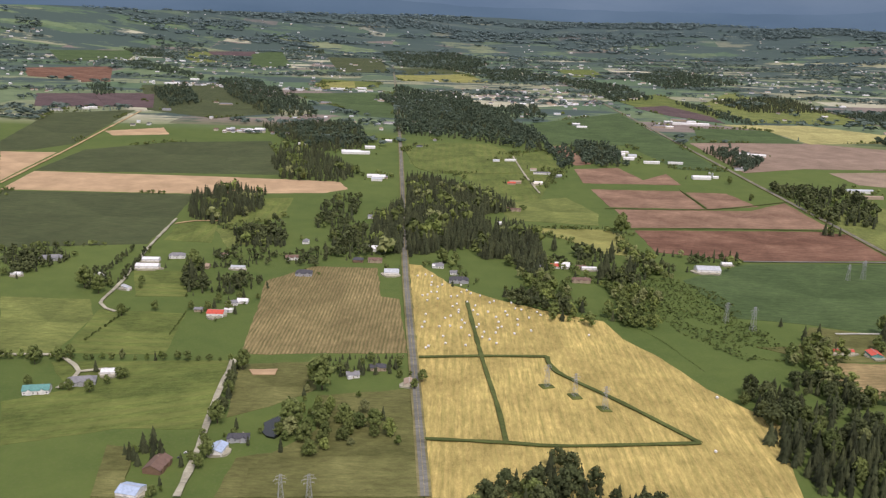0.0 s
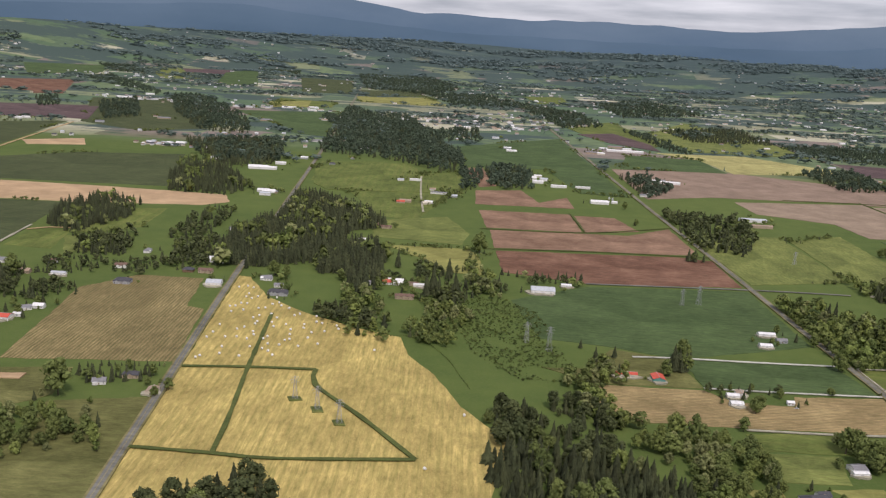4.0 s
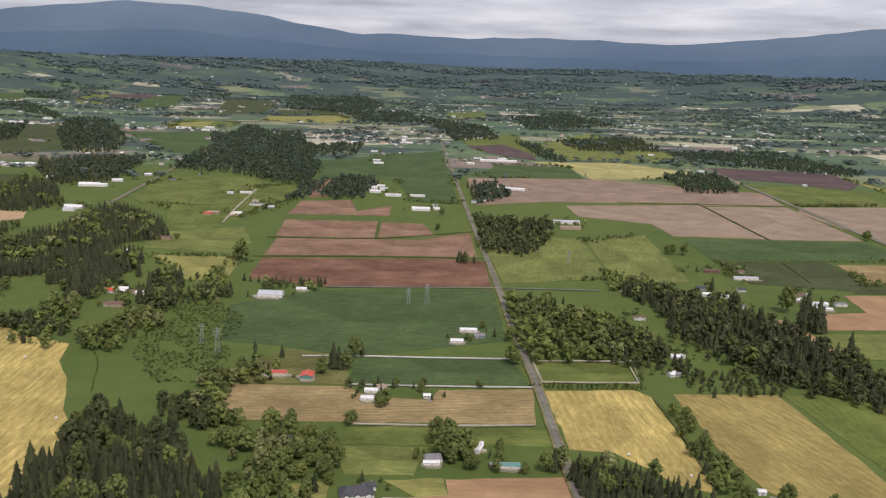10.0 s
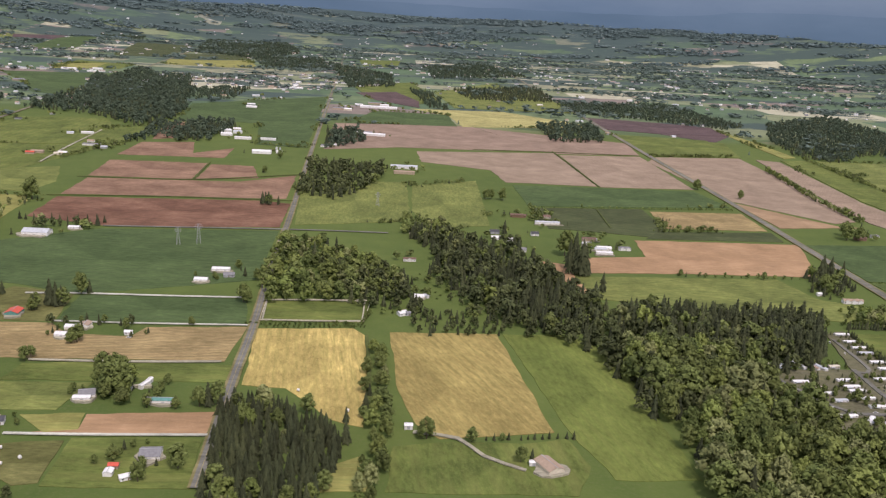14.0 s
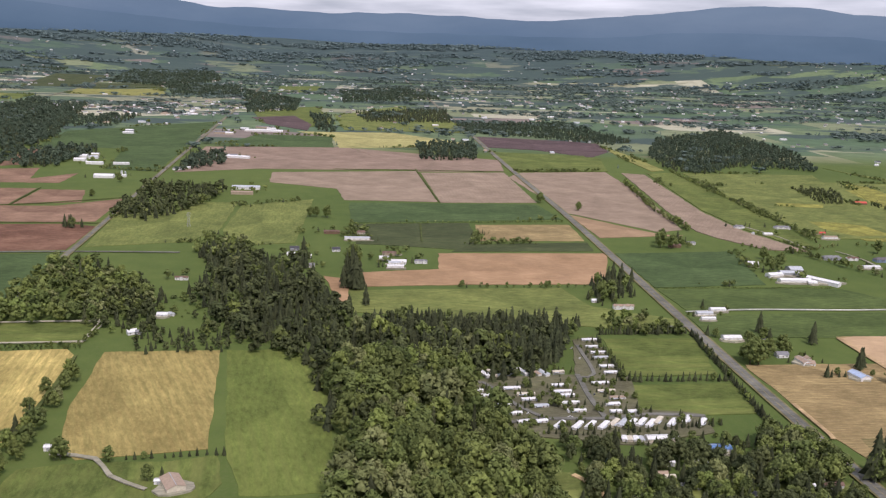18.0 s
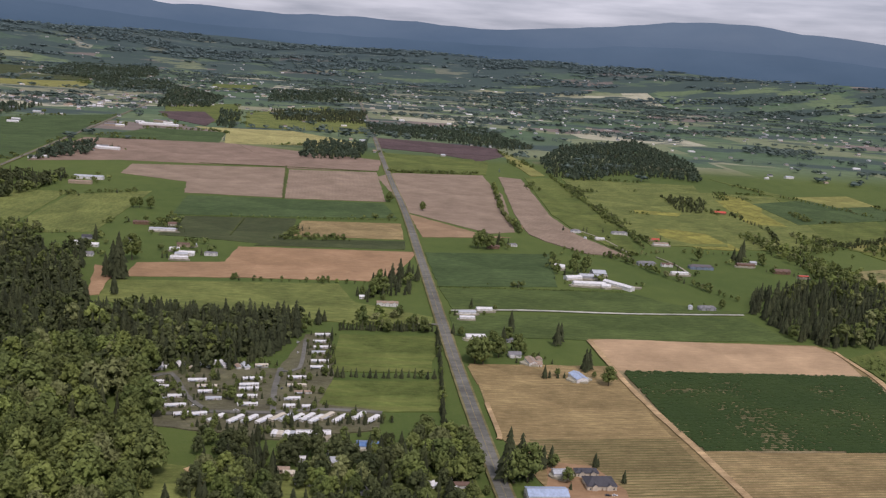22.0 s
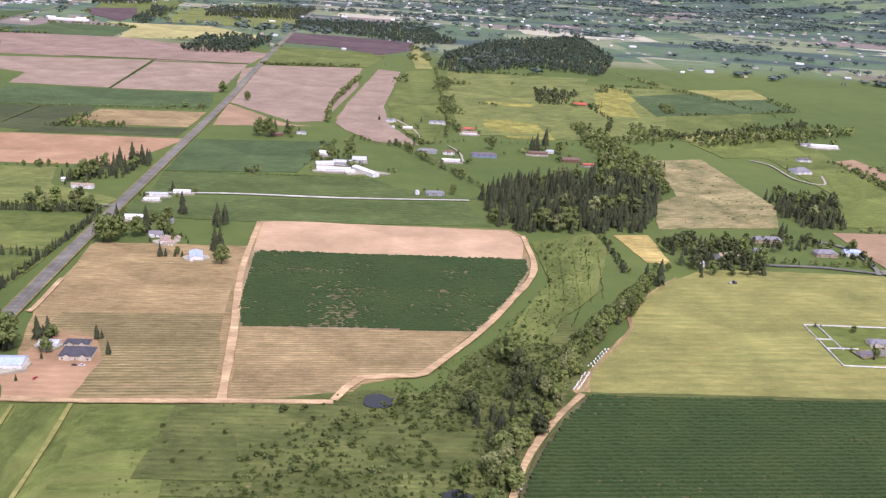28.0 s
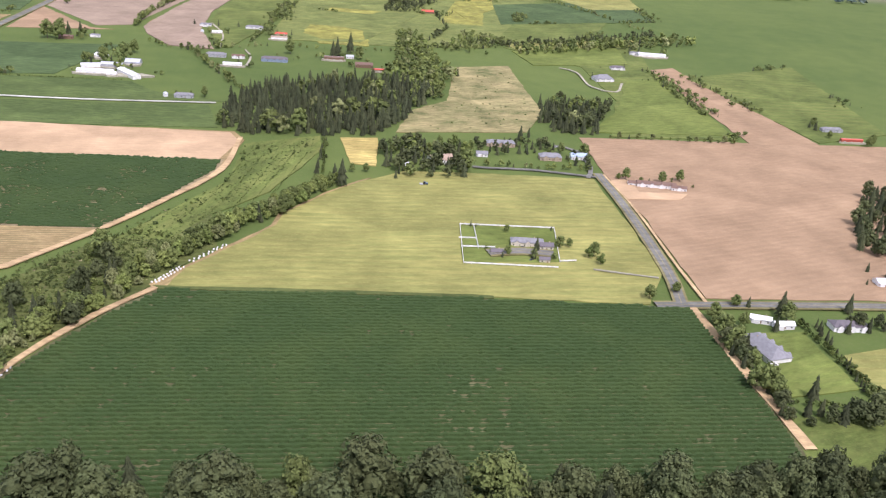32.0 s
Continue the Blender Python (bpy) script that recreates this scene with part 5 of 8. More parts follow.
wood("mixed", 9, 5.5, [(113, 564), (130, 562), (141, 596), (164, 604), (157, 631), (137, 634), (124, 599), (107, 592)])
wood("mixed", 9, 5, [(-91, 693), (-74, 709), (-58, 642), (-57, 624), (-81, 609), (-96, 631)])
# tree rows and hedges
tree_line("broadleaf", 6, 5, [(-226.9, 409.7), (-170.5, 413.2), (-112.0, 416.9)])
tree_line("mixed", 8, 6, [(-105.3, 407.2), (-102.7, 380.2), (-100.2, 350.7)])
tree_line("conifer", 8, 6, [(160.2, 651.2), (184.3, 645.7), (221.7, 650.1)])
tree_line("mixed", 7, 7, [(259.4, 440.2), (300.1, 443.4)])
# The close fir rows, 1.7 apart, stand for thick dark hedges.
tree_line("conifer", 5, 1.7, [(684.0, 468.1), (682.2, 437.6), (680.7, 407.1)])
tree_line("conifer", 6, 1.7, [(741.5, 475.9), (735.8, 410.2), (730.3, 358.5), (731.3, 342.3)])
tree_line("conifer", 6, 3, [(677.0, 406.9), (735.0, 407.9)])
tree_line("conifer", 6, 1.7, [(688.6, 476.8), (738.8, 479.2)])
tree_line("hedge", 4, 2.2, [(688.6, 482.8), (738.8, 485.2)])
tree_line("hedge", 1.6, 1.6, [(551.3, 764.9), (642.3, 777.4), (742.3, 794.0)])
tree_line("hedge", 1.6, 1.6, [(751.3, 571.2), (808.0, 573.6), (881.9, 576.5)])
tree_line("broadleaf", 3, 6, [(592.5, 776.4), (741.2, 788.7)])
tree_line("broadleaf", 7, 4, [(874.4, 1031.1), (851.5, 853.3), (849.8, 762.5)])
tree_line("hedge", 2.5, 2.5, [(365.4, 447.0), (415.2, 451.0)])
tree_line("conifer", 4, 3.2, [(466.4, 330.9), (501.7, 334.9)])
tree_line("broadleaf", 7, 5, [(906.4, 684.2), (959.2, 565.7)])
tree_line("conifer", 6, 4, [(1016.2, 461.1), (1013.6, 411.9)])
tree_line("broadleaf", 4, 6, [(620.1, 569.7), (718.7, 572.7)])
tree_line("hedge", 3, 2.4, [(353.9, 450.8), (411.3, 453.7)])
tree_line("mixed", 8, 5, [(179.2, 628.9), (218.9, 640.8)])
tree_line("mixed", 8, 5, [(58.1, 622.7), (128.1, 600.3)])
tree_line("broadleaf", 5, 4, [(754.5, 267.0), (753.0, 241.8), (752.8, 219.1), (751.3, 199.7)])
tree_line("conifer", 4.5, 2.6, [(628.8, 349.0), (642.8, 347.7), (664.8, 349.9), (687.0, 353.3), (702.7, 356.6)])
tree_line("broadleaf", 5, 4, [(737.4, 253.6), (737.7, 238.5), (737.0, 226.9)])
tree_line("broadleaf", 5, 4, [(970.2, 1137.0), (962.9, 959.2), (957.6, 805.9), (949.2, 720.1)])
tree_line("broadleaf", 5, 5, [(873.4, 702.1), (905.7, 680.8), (963.2, 710.7)])
tree_line("hedge", 1.0, 1.5, [(978.1, 437.4), (967.8, 372.8), (957.6, 346.0)])
tree_line("hedge", 1.0, 1.5, [(985.5, 438.3), (974.1, 370.0), (964.7, 340.6)])
tree_line("hedge", 1.0, 1.5, [(993.0, 439.3), (980.3, 367.1), (970.6, 341.1)])
tree_line("hedge", 1.0, 1.5, [(1000.5, 440.2), (986.9, 371.2)])
tree_line("hedge", 1.0, 1.5, [(1007.5, 441.1), (993.6, 375.3)])
tree_line("hedge", 3, 2.6, [(1015.4, 466.4), (1016.5, 411.7)])
tree_line("mixed", 6, 4, [(-231.3, 567.0), (-234.1, 617.8)])
tree_line("mixed", 6, 4, [(-214.4, 539.4), (-222.1, 619.3)])
tree_line("mixed", 5, 5, [(-163.0, 513.5), (-152.3, 525.9), (-140.4, 521.5)])
tree_line("conifer", 4, 3, [(-62.9, 420.5), (-44.4, 426.0), (-22.3, 427.9)])
tree_line("hedge", 2, 2.2, [(-195.3, 437.9), (-189.5, 489.4)])
tree_line("hedge", 1.6, 2.2, [(-153.4, 450.4), (-155.3, 487.8)])
tree_line("broadleaf", 6, 5, [(-65.8, 407.0), (-65.6, 383.3), (-63.2, 353.5)])
tree_line("broadleaf", 4, 4, [(1101.3, 435.2), (1125.3, 432.8), (1156.1, 433.0)])
tree_line("mixed", 6, 4, [(1173.4, 591.9), (1185.3, 550.0), (1181.0, 504.5)])
tree_line("conifer", 5, 3, [(1200.3, 265.5), (1196.5, 236.4), (1195.0, 217.9)])
tree_line("broadleaf", 8, 3, [(1023.4, 400.4), (1000.7, 367.7), (978.6, 335.8), (957.6, 302.6), (947.7, 281.6)])
tree_line("broadleaf", 8, 3, [(1019.7, 393.9), (994.8, 358.6), (973.6, 327.0), (955.6, 295.4)])
tree_line("broadleaf", 5, 5, [(1185.8, 495.8), (1228.6, 496.6), (1264.6, 496.2)])
tree_line("broadleaf", 4, 6, [(981.4, 711.7), (1028.5, 711.5), (1072.3, 714.7)])
tree_line("broadleaf", 5, 6, [(1261.0, 1073.3), (1310.5, 950.1), (1327.3, 888.6)])
tree_line("mixed", 6, 5, [(1114.2, 909.8), (1118.2, 833.1), (1082.1, 734.7)])
tree_line("broadleaf", 6, 5, [(66.4, 623.8), (95.3, 584.6), (114.2, 536.5)])
tree_line("mixed", 6, 5, [(118.4, 635.5), (132.6, 655.6), (143.9, 633.1)])
tree_line("broadleaf", 5, 5, [(413.7, 454.5), (418.1, 472.6), (432.9, 473.9)])
tree_line("hedge", 1.2, 1.8, [(48.7, 510.9), (76.3, 494.2), (98.8, 497.7), (119.1, 471.7), (134.5, 424.1)])

tree_line("hedge", 3.5, 1.8, [(1195.0, 268.0), (1196.0, 243.0), (1199.0, 219.0)])
tree_line("hedge", 3, 1.8, [(1165.0, 215.0), (1181.0, 214.0), (1195.0, 212.0)])


# ---- buildings ----
SEEN = {}


def shared(name, key, verts, faces, material, parent, label=""):
    """A part whose mesh is kept for alike pieces."""
    if (name, key, material) not in SEEN:
        SEEN[name, key, material] = mesh_of(name, verts, faces, material)
    ob = new(name, SEEN[name, key, material])
    ob.parent = parent
    return tagged(ob, label)


def gable_walls(w, d, h, rise):
    """Four walls under a ridge that runs along x."""
    x, y = w / 2, d / 2
    V = [(-x, -y, -0.3), (x, -y, -0.3), (x, y, -0.3), (-x, y, -0.3), (-x, -y, h), (x, -y, h), (x, y, h), (-x, y, h), (-x, 0, h + rise), (x, 0, h + rise)]
    return V, [(0, 1, 5, 4), (2, 3, 7, 6), (1, 2, 6, 9, 5), (3, 0, 4, 8, 7), (4, 5, 9, 8), (6, 7, 8, 9), (3, 2, 1, 0)]


def gable_roof(w, d, h, rise, over=0.25, thick=0.09, hip=0.0):
    """Two sloping slabs that meet at the ridge; hip draws the ridge's ends in."""
    x, y = w / 2 + over, d / 2 + over
    drop = rise * over / (d / 2)
    V = []
    for lift in (0.02, 0.02 + thick):
        V += [(-x, -y, h - drop + lift), (x, -y, h - drop + lift), (x, y, h - drop + lift), (-x, y, h - drop + lift), (-x + hip, 0, h + rise + lift), (x - hip, 0, h + rise + lift)]
    top = [(6, 7, 11, 10), (8, 9, 10, 11), (7, 8, 11), (9, 6, 10)] if hip else [(6, 7, 11, 10), (8, 9, 10, 11)]
    low = [(1, 0, 4, 5), (3, 2, 5, 4)] + ([(2, 1, 5), (0, 3, 4)] if hip else [])
    rim = [(0, 1, 7, 6), (2, 3, 9, 8)] + ([(1, 2, 8, 7), (3, 0, 6, 9)] if hip else [(1, 5, 11, 7), (5, 2, 8, 11), (4, 0, 6, 10), (3, 4, 10, 9)])
    return V, top + low + rim


WORD = {"white": "white", "cream": "cream", "tan_wall": "tan", "grey_wall": "grey", "blue_wall": "blue", "red_wall": "red", "brown_wall": "brown", "teal_roof": "teal"}
YARDS = []


def house(x, y, w, d, turn, wall, roof):
    """A farmhouse or dwelling with gable or hipped roof, windows and door."""
    w, d = max(w, 2.6), max(d * 0.9, 2.4)
    if d > w:
        w, d, turn = d, w, turn + 90
    h, rise = 1.25 + 0.06 * min(w, 12), d * 0.26
    hip = d * 0.4 if roof in ("purple_roof", "grey_roof", "dark_roof") and w > 7 else 0.0
    root = new("house")
    root.matrix_basis = pose(x, y, 0.15, 0, 0, turn)
    tagged(root, f"{WORD.get(wall, 'pale')} house with {roof.replace('_roof', '').replace('_', ' ')} pitched roof among trees", "house")
    key = (round(w, 1), round(d, 1))
    V, F = gable_walls(w, d, h, rise if not hip else 0.02)
    shared("wall", key, V, F, wall, root)
    shared("roof", (key, hip), *gable_roof(w, d, h, rise, hip=hip), roof, root)
    if y < 900:
        n = max(2, min(6, int(w / 1.9)))
        for side in (-1, 1):
            for i in range(n):
                px = -w / 2 + w * (i + 0.5) / n
                if side < 0 and i == n // 2:
                    door = shared("door", 0, *box(-0.24, -0.03, 0, 0.24, 0.03, 1.0), "brown_wall", root)
                    door.location = (px, -d / 2 - 0.01, 0)
                    continue
                win = shared("window", 0, *box(-0.3, -0.03, 0.5, 0.3, 0.03, 1.02), "glass", root)
                win.location = (px, side * (d / 2 + 0.01), 0)
        if w > 4.5:
            c = shared("chimney", 0, *box(-0.18, -0.18, 0, 0.18, 0.18, 0.7), "tan_wall", root)
            c.location = (w * 0.22, d * 0.1, h + rise * 0.65)
        for i in range(int(w / 4.2) if w > 7.5 else 0):
            px, g, out = -w / 2 + w * (i + 0.5) / int(w / 4.2), 1.05, d * 0.5 + 0.5
            V = [(-g, -out, -0.3), (g, -out, -0.3), (g, 0, -0.3), (-g, 0, -0.3), (-g, -out, h), (g, -out, h), (g, 0, h), (-g, 0, h), (0, -out, h + 0.75), (0, 0, h + 0.75)]
            cross = shared("gable_wing", (key, wall), V, [(0, 1, 5, 8, 4), (1, 2, 6, 5), (3, 0, 4, 7), (4, 8, 9, 7), (5, 6, 9, 8)], wall, root)
            cross.location = (px, 0, 0)
            V, F = gable_roof(out, 2 * g, h, 0.75, 0.12)
            lid = shared("gable_roof", (key, roof), [(-q, p - out / 2, r) for p, q, r in V], F, roof, root)
            lid.location = (px, 0, 0)
        if 6 < w <= 7.5:
            wing = shared("porch", key, *joined(box(-w * 0.16, -0.9, 0, w * 0.16, 0.05, h * 0.92), box(-w * 0.18, -1.05, h * 0.92, w * 0.18, 0.1, h * 0.92 + 0.1)), wall, root)
            wing.location = (-w * 0.26, -d / 2 - 0.02, 0)
    YARDS.append((x, y, w, d, False))
    return root


def barn(x, y, w, d, turn, wall, roof):
    """A farm building with a low metal roof and sliding doors."""
    w, d = max(w, 1.8), max(d, 1.6)
    if d > w:
        w, d, turn = d, w, turn + 90
    h, rise = 1.2 + 0.09 * min(w, 14), d * 0.17
    root = new("barn" if w > 5 else "shed")
    root.matrix_basis = pose(x, y, 0.15, 0, 0, turn)
    tagged(root, f"{WORD.get(wall, 'pale')} farm {'barn' if w > 5 else 'shed'} with {roof.replace('_roof', '').replace('_', ' ')} metal roof", "barn" if w > 5 else "shed")
    key = (round(w, 1), round(d, 1))
    shared("wall", key, *gable_walls(w, d, h, rise), wall, root)
    shared("roof", key, *gable_roof(w, d, h, rise, 0.15), roof, root)
    if y < 900 and w > 3:
        for i in range(max(1, int(w / 4.5))):
            door = shared("sliding_door", 0, *box(-0.6, -0.03, 0, 0.6, 0.03, 1.3), "grey_wall", root)
            door.location = (-w / 2 + w * (i + 0.5) / max(1, int(w / 4.5)), -d / 2 - 0.015, 0)
        ridge = shared("ridge_cap", key, *box(-w / 2 - 0.15, -0.12, 0, w / 2 + 0.15, 0.12, 0.07), "steel", root)
        ridge.location = (0, 0, h + rise + 0.09)
    if w > 5:
        YARDS.append((x, y, w, d, True))
    return root


def mobile_home(x, y, length, turn, roof):
    """A long low mobile home on a skirt."""
    w, d, h = max(4.0, min(length, 8.5)), 2.1, 1.25
    root = new("mobile_home")
    root.matrix_basis = pose(x, y, 0.15, 0, 0, turn)
    tagged(root, "long white mobile home with low " + roof.replace("_roof", "").replace("_", " ") + " roof", "mobile home", "homes in the park")
    w = round(w * 2) / 2
    shared("wall", ("m", w), *gable_walls(w, d, h, 0.22), "cream" if roof == "cream" else "white", root)
    shared("roof", ("m", w), *gable_roof(w, d, h, 0.22, 0.1, 0.06), roof, root)
    shared("skirt", w, *box(-w / 2 - 0.03, -d / 2 - 0.03, -0.3, w / 2 + 0.03, d / 2 + 0.03, 0.28), "grey_wall", root)
    for i in range(4):
        win = shared("window", "m", *box(-0.3, -0.025, 0.62, 0.3, 0.025, 1.02), "glass", root)
        win.location = (-w / 2 + w * (i + 0.5) / 4, (-1 if i != 2 else 1) * (d / 2 + 0.01), 0)
    door = shared("door", "m", *box(-0.2, -0.025, 0.28, 0.2, 0.025, 1.1), "brown_wall", root)
    door.location = (w * 0.1, -d / 2 - 0.01, 0)
    step = shared("awning", w, *box(-w * 0.22, -0.85, 1.12, w * 0.22, 0, 1.18), "silver_roof", root)
    step.location = (-w * 0.2, -d / 2, 0)


def lathe(profile, sides=16):
    V, F = [], []
    for r, z in profile:
        V += [(r * math.cos(2 * math.pi * i / sides), r * math.sin(2 * math.pi * i / sides), z) for i in range(sides)]
    for j in range(len(profile) - 1):
        for i in range(sides):
            k, m = j * sides + i, j * sides + (i + 1) % sides
            F.append((k, m, m + sides, k + sides))
    F.append(tuple(range(len(V) - sides, len(V))))
    return V, F


def silo(x, y, r, h, cover):
    root = new("silo" if h > 3 else "storage_tank")
    root.location = (x, y, 0.1)
    tagged(root, "tall pale round farm silo with domed top" if h > 3 else "squat white round storage tank", "silo" if h > 3 else "tank")
    part("shell", *lathe([(r, -0.2), (r, h), (r * 1.03, h)]), cover, root)
    part("dome", *lathe([(r * 1.04, h), (r * 0.9, h + r * 0.3), (r * 0.5, h + r * 0.6), (r * 0.1, h + r * 0.7)]), "silver_roof", root)
    part("ladder", *box(-0.12, -r - 0.1, 0, 0.12, -r - 0.02, h), "steel", root)


def beam(a, b, r):
    """A square bar from a to b."""
    a, b = Vector(a), Vector(b)
    d = (b - a).normalized()
    u = d.cross(Vector((0, 0, 1)) if abs(d.z) < 0.9 else Vector((1, 0, 0))).normalized() * r
    v = d.cross(u).normalized() * r
    V = [tuple(p + s * u + t * v) for p in (a, b) for s, t in ((-1, -1), (1, -1), (1, 1), (-1, 1))]
    return V, [(0, 1, 5, 4), (1, 2, 6, 5), (2, 3, 7, 6), (3, 0, 4, 7)]


def pylon(x, y, h):
    """A lattice power pylon: four legs, bracing, three cross-arms and insulators."""
    root = new("power_pylon")
    root.matrix_basis = pose(x, y, 0.1, 0, 0, 20)
    tagged(root, "grey steel lattice power pylon in a field", "pylon", "power pylons")
    b, t = h * 0.1, h * 0.022
    corners = ((-1, -1), (1, -1), (1, 1), (-1, 1))
    for sx, sy in corners:
        part("leg", *beam((sx * b, sy * b, -0.2), (sx * t, sy * t, h), 0.05), "steel", root)
    solids = []
    for k in range(7):
        z0, z1 = h * k / 7, h * (k + 1) / 7
        r0, r1 = b + (t - b) * k / 7, b + (t - b) * (k + 1) / 7
        for (ax, ay), (bx, by) in zip(corners, corners[1:] + corners[:1]):
            solids += [beam((ax * r0, ay * r0, z0), (bx * r1, by * r1, z1), 0.022), beam((bx * r0, by * r0, z0), (ax * r1, ay * r1, z1), 0.022)]
    part("bracing", *joined(*solids), "steel", root)
    for z, s in ((0.74, 0.15), (0.85, 0.19), (0.95, 0.13)):
        arm = part("cross_arm", *joined(beam((-s * h, 0, z * h), (s * h, 0, z * h), 0.045), beam((-s * h, 0, z * h), (0, 0, (z + 0.05) * h), 0.03), beam((s * h, 0, z * h), (0, 0, (z + 0.05) * h), 0.03)), "steel", root)
        for e in (-1, 1):
            part("insulator", *beam((e * s * h, 0, z * h), (e * s * h, 0, z * h - 0.06 * h), 0.035), "grey_wall", arm)


def car(x, y, turn, colour):
    root = new("car")
    root.matrix_basis = pose(x, y, 0.28, 0, 0, turn)
    tagged(root, f"{colour[4:]} parked car in a yard", "car", "parked cars")
    V = [(-1.05, -0.4, 0.12), (1.05, -0.4, 0.12), (1.05, 0.4, 0.12), (-1.05, 0.4, 0.12), (-1.08, -0.4, 0.36), (1.08, -0.38, 0.33), (1.08, 0.38, 0.33), (-1.08, 0.4, 0.36)]
    shared("body", 0, V, [(3, 2, 1, 0), (4, 5, 6, 7), (0, 1, 5, 4), (1, 2, 6, 5), (2, 3, 7, 6), (3, 0, 4, 7)], colour, root)
    V = [(-0.75, -0.36, 0.36), (0.5, -0.36, 0.35), (0.5, 0.36, 0.35), (-0.75, 0.36, 0.36), (-0.5, -0.3, 0.64), (0.2, -0.3, 0.64), (0.2, 0.3, 0.64), (-0.5, 0.3, 0.64)]
    shared("cabin", 0, V, [(0, 1, 5, 4), (1, 2, 6, 5), (2, 3, 7, 6), (3, 0, 4, 7)], "glass", root)
    shared("roof", "car", *box(-0.52, -0.31, 0.63, 0.22, 0.31, 0.67), colour, root)
    for sx in (-0.65, 0.65):
        for sy in (-0.36, 0.36):
            V, F = lathe([(0.16, -0.07), (0.16, 0.07)], 10)
            wheel = shared("wheel", 0, [(a, c, b) for a, b, c in V], F, "car_dark", root)
            wheel.location = (sx, sy, 0.16)


def tractor(x, y, turn):
    root = new("tractor")
    root.matrix_basis = pose(x, y, 0.35, 0, 0, turn)
    tagged(root, "small dark tractor mowing the hay field", "tractor")
    part("bonnet", *box(0.1, -0.3, 0.45, 1.3, 0.3, 0.95), "car_blue", root)
    part("cab", *box(-0.8, -0.42, 0.6, 0.1, 0.42, 1.5), "glass", root)
    part("roof", *box(-0.85, -0.48, 1.5, 0.15, 0.48, 1.6), "car_dark", root)
    part("mower", *box(-2.6, -0.9, 0.1, -1.1, 0.9, 0.5), "steel", root)
    for sx, r in ((-0.5, 0.5), (0.95, 0.32)):
        for sy in (-0.55, 0.55):
            V, F = lathe([(r, -0.12), (r, 0.12)], 14)
            part("wheel", [(a + sx, c + sy, b + r) for a, b, c in V], F, "car_dark", root)


def fence(pts, cover, label, h=0.6, gap=3.0):
    """Posts and two rails along a line."""
    root = new("fence")
    tagged(root, label, "fence")
    for (x0, y0), (x1, y1) in zip(pts, pts[1:]):
        n = max(1, int(math.hypot(x1 - x0, y1 - y0) / gap))
        for i in range(n + 1):
            p = shared("post", cover, *box(-0.09, -0.09, -0.2, 0.09, 0.09, h + 0.1), cover, root)
            p.location = (x0 + (x1 - x0) * i / n, y0 + (y1 - y0) * i / n, 0.55)
        for z in (0.35, 0.75, 1.0):
            part("rail", *beam((x0, y0, 0.55 + h * z), (x1, y1, 0.55 + h * z), 0.075), cover, root)


def far_stuff(name, label, places, heights, kinds, cat="wood"):
    root = tagged(new(name), label, cat, kind="stuff")
    for leafy in ("conifer", "broadleaf"):
        keep = kinds == leafy
        if keep.any():
            V, T = planted(places[keep], heights[keep], THIN[leafy], (1.7, 3.0) if cat == "wood" and leafy == "broadleaf" else (0.9, 1.5))
            if cat == "wood":
                base = np.array([rise(x, y) for x, y in places[keep]])
                V[:, 2] += np.repeat(base, [len(t) for t in TONE])
            ob = new("firs" if leafy == "conifer" else "broadleaf_trees", big_mesh("crowns", V, T, {"far_woods": "hazy_leaves", "hill_woods": "rise_haze_leaves"}.get(name, COVER[leafy]), np.concatenate(TONE)))
            ob.parent = root
            tagged(ob, kind="stuff")


SCRUB = [broad_arrays(s + 40, 16, 0.2, 1) for s in range(6)]
THIN = {"conifer": [conifer_arrays(s, 3, 3) for s in range(4)], "broadleaf": [broad_arrays(s, 9, 0.24, 1) for s in range(5)]}

# buildings, pylons, trees and cars
barn(-39.9, 579.1, 10.2, 8.7, 3, "white", "silver_roof")
house(-99.2, 569.6, 11.0, 7.8, 3, "grey_wall", "dark_roof")
house(-190.7, 372.7, 11.8, 7.1, 12, "white", "teal_roof")
house(-174.3, 383.6, 13.0, 7.7, 15, "grey_wall", "grey_roof")
barn(-165.4, 395.8, 7.8, 5.4, 10, "white", "white_roof")
house(-112.7, 308.1, 7.3, 12.1, -8, "brown_wall", "brown_roof")
barn(-116.2, 288.7, 8.4, 7.9, -12, "white", "pale_blue_roof")
barn(-92.5, 322.4, 5.9, 8.4, -6, "white", "pale_blue_roof")
house(-86.7, 333.1, 9.0, 5.5, 5, "grey_wall", "dark_roof")
house(-46.4, 402.5, 6.3, 5.2, 15, "white", "grey_roof")
house(-34.6, 412.7, 8.2, 5.3, 5, "tan_wall", "dark_roof")
barn(-17.8, 394.7, 5.1, 6.7, 3, "cream", "tan_roof")
barn(-207.6, 573.1, 15.6, 6.6, 3, "white", "white_roof")
barn(-210.8, 589.6, 11.8, 5.9, 3, "white", "white_roof")
house(-196.1, 601.6, 11.1, 6.8, 10, "white", "grey_roof")
house(-231.5, 550.6, 6.5, 5.7, 0, "white", "white_roof")
house(-280.4, 585.5, 14.8, 7.0, 20, "grey_wall", "grey_roof")
barn(-285.6, 547.0, 6.7, 4.2, 0, "white", "white_roof")
barn(-136.6, 484.5, 9.7, 7.6, 0, "white", "red_roof")
house(-126.5, 508.2, 6.4, 5.0, 0, "white", "white_roof")
house(-132.3, 503.4, 6.4, 5.0, 30, "white", "grey_roof")
barn(-130.9, 491.1, 4.9, 3.5, 0, "white", "white_roof")
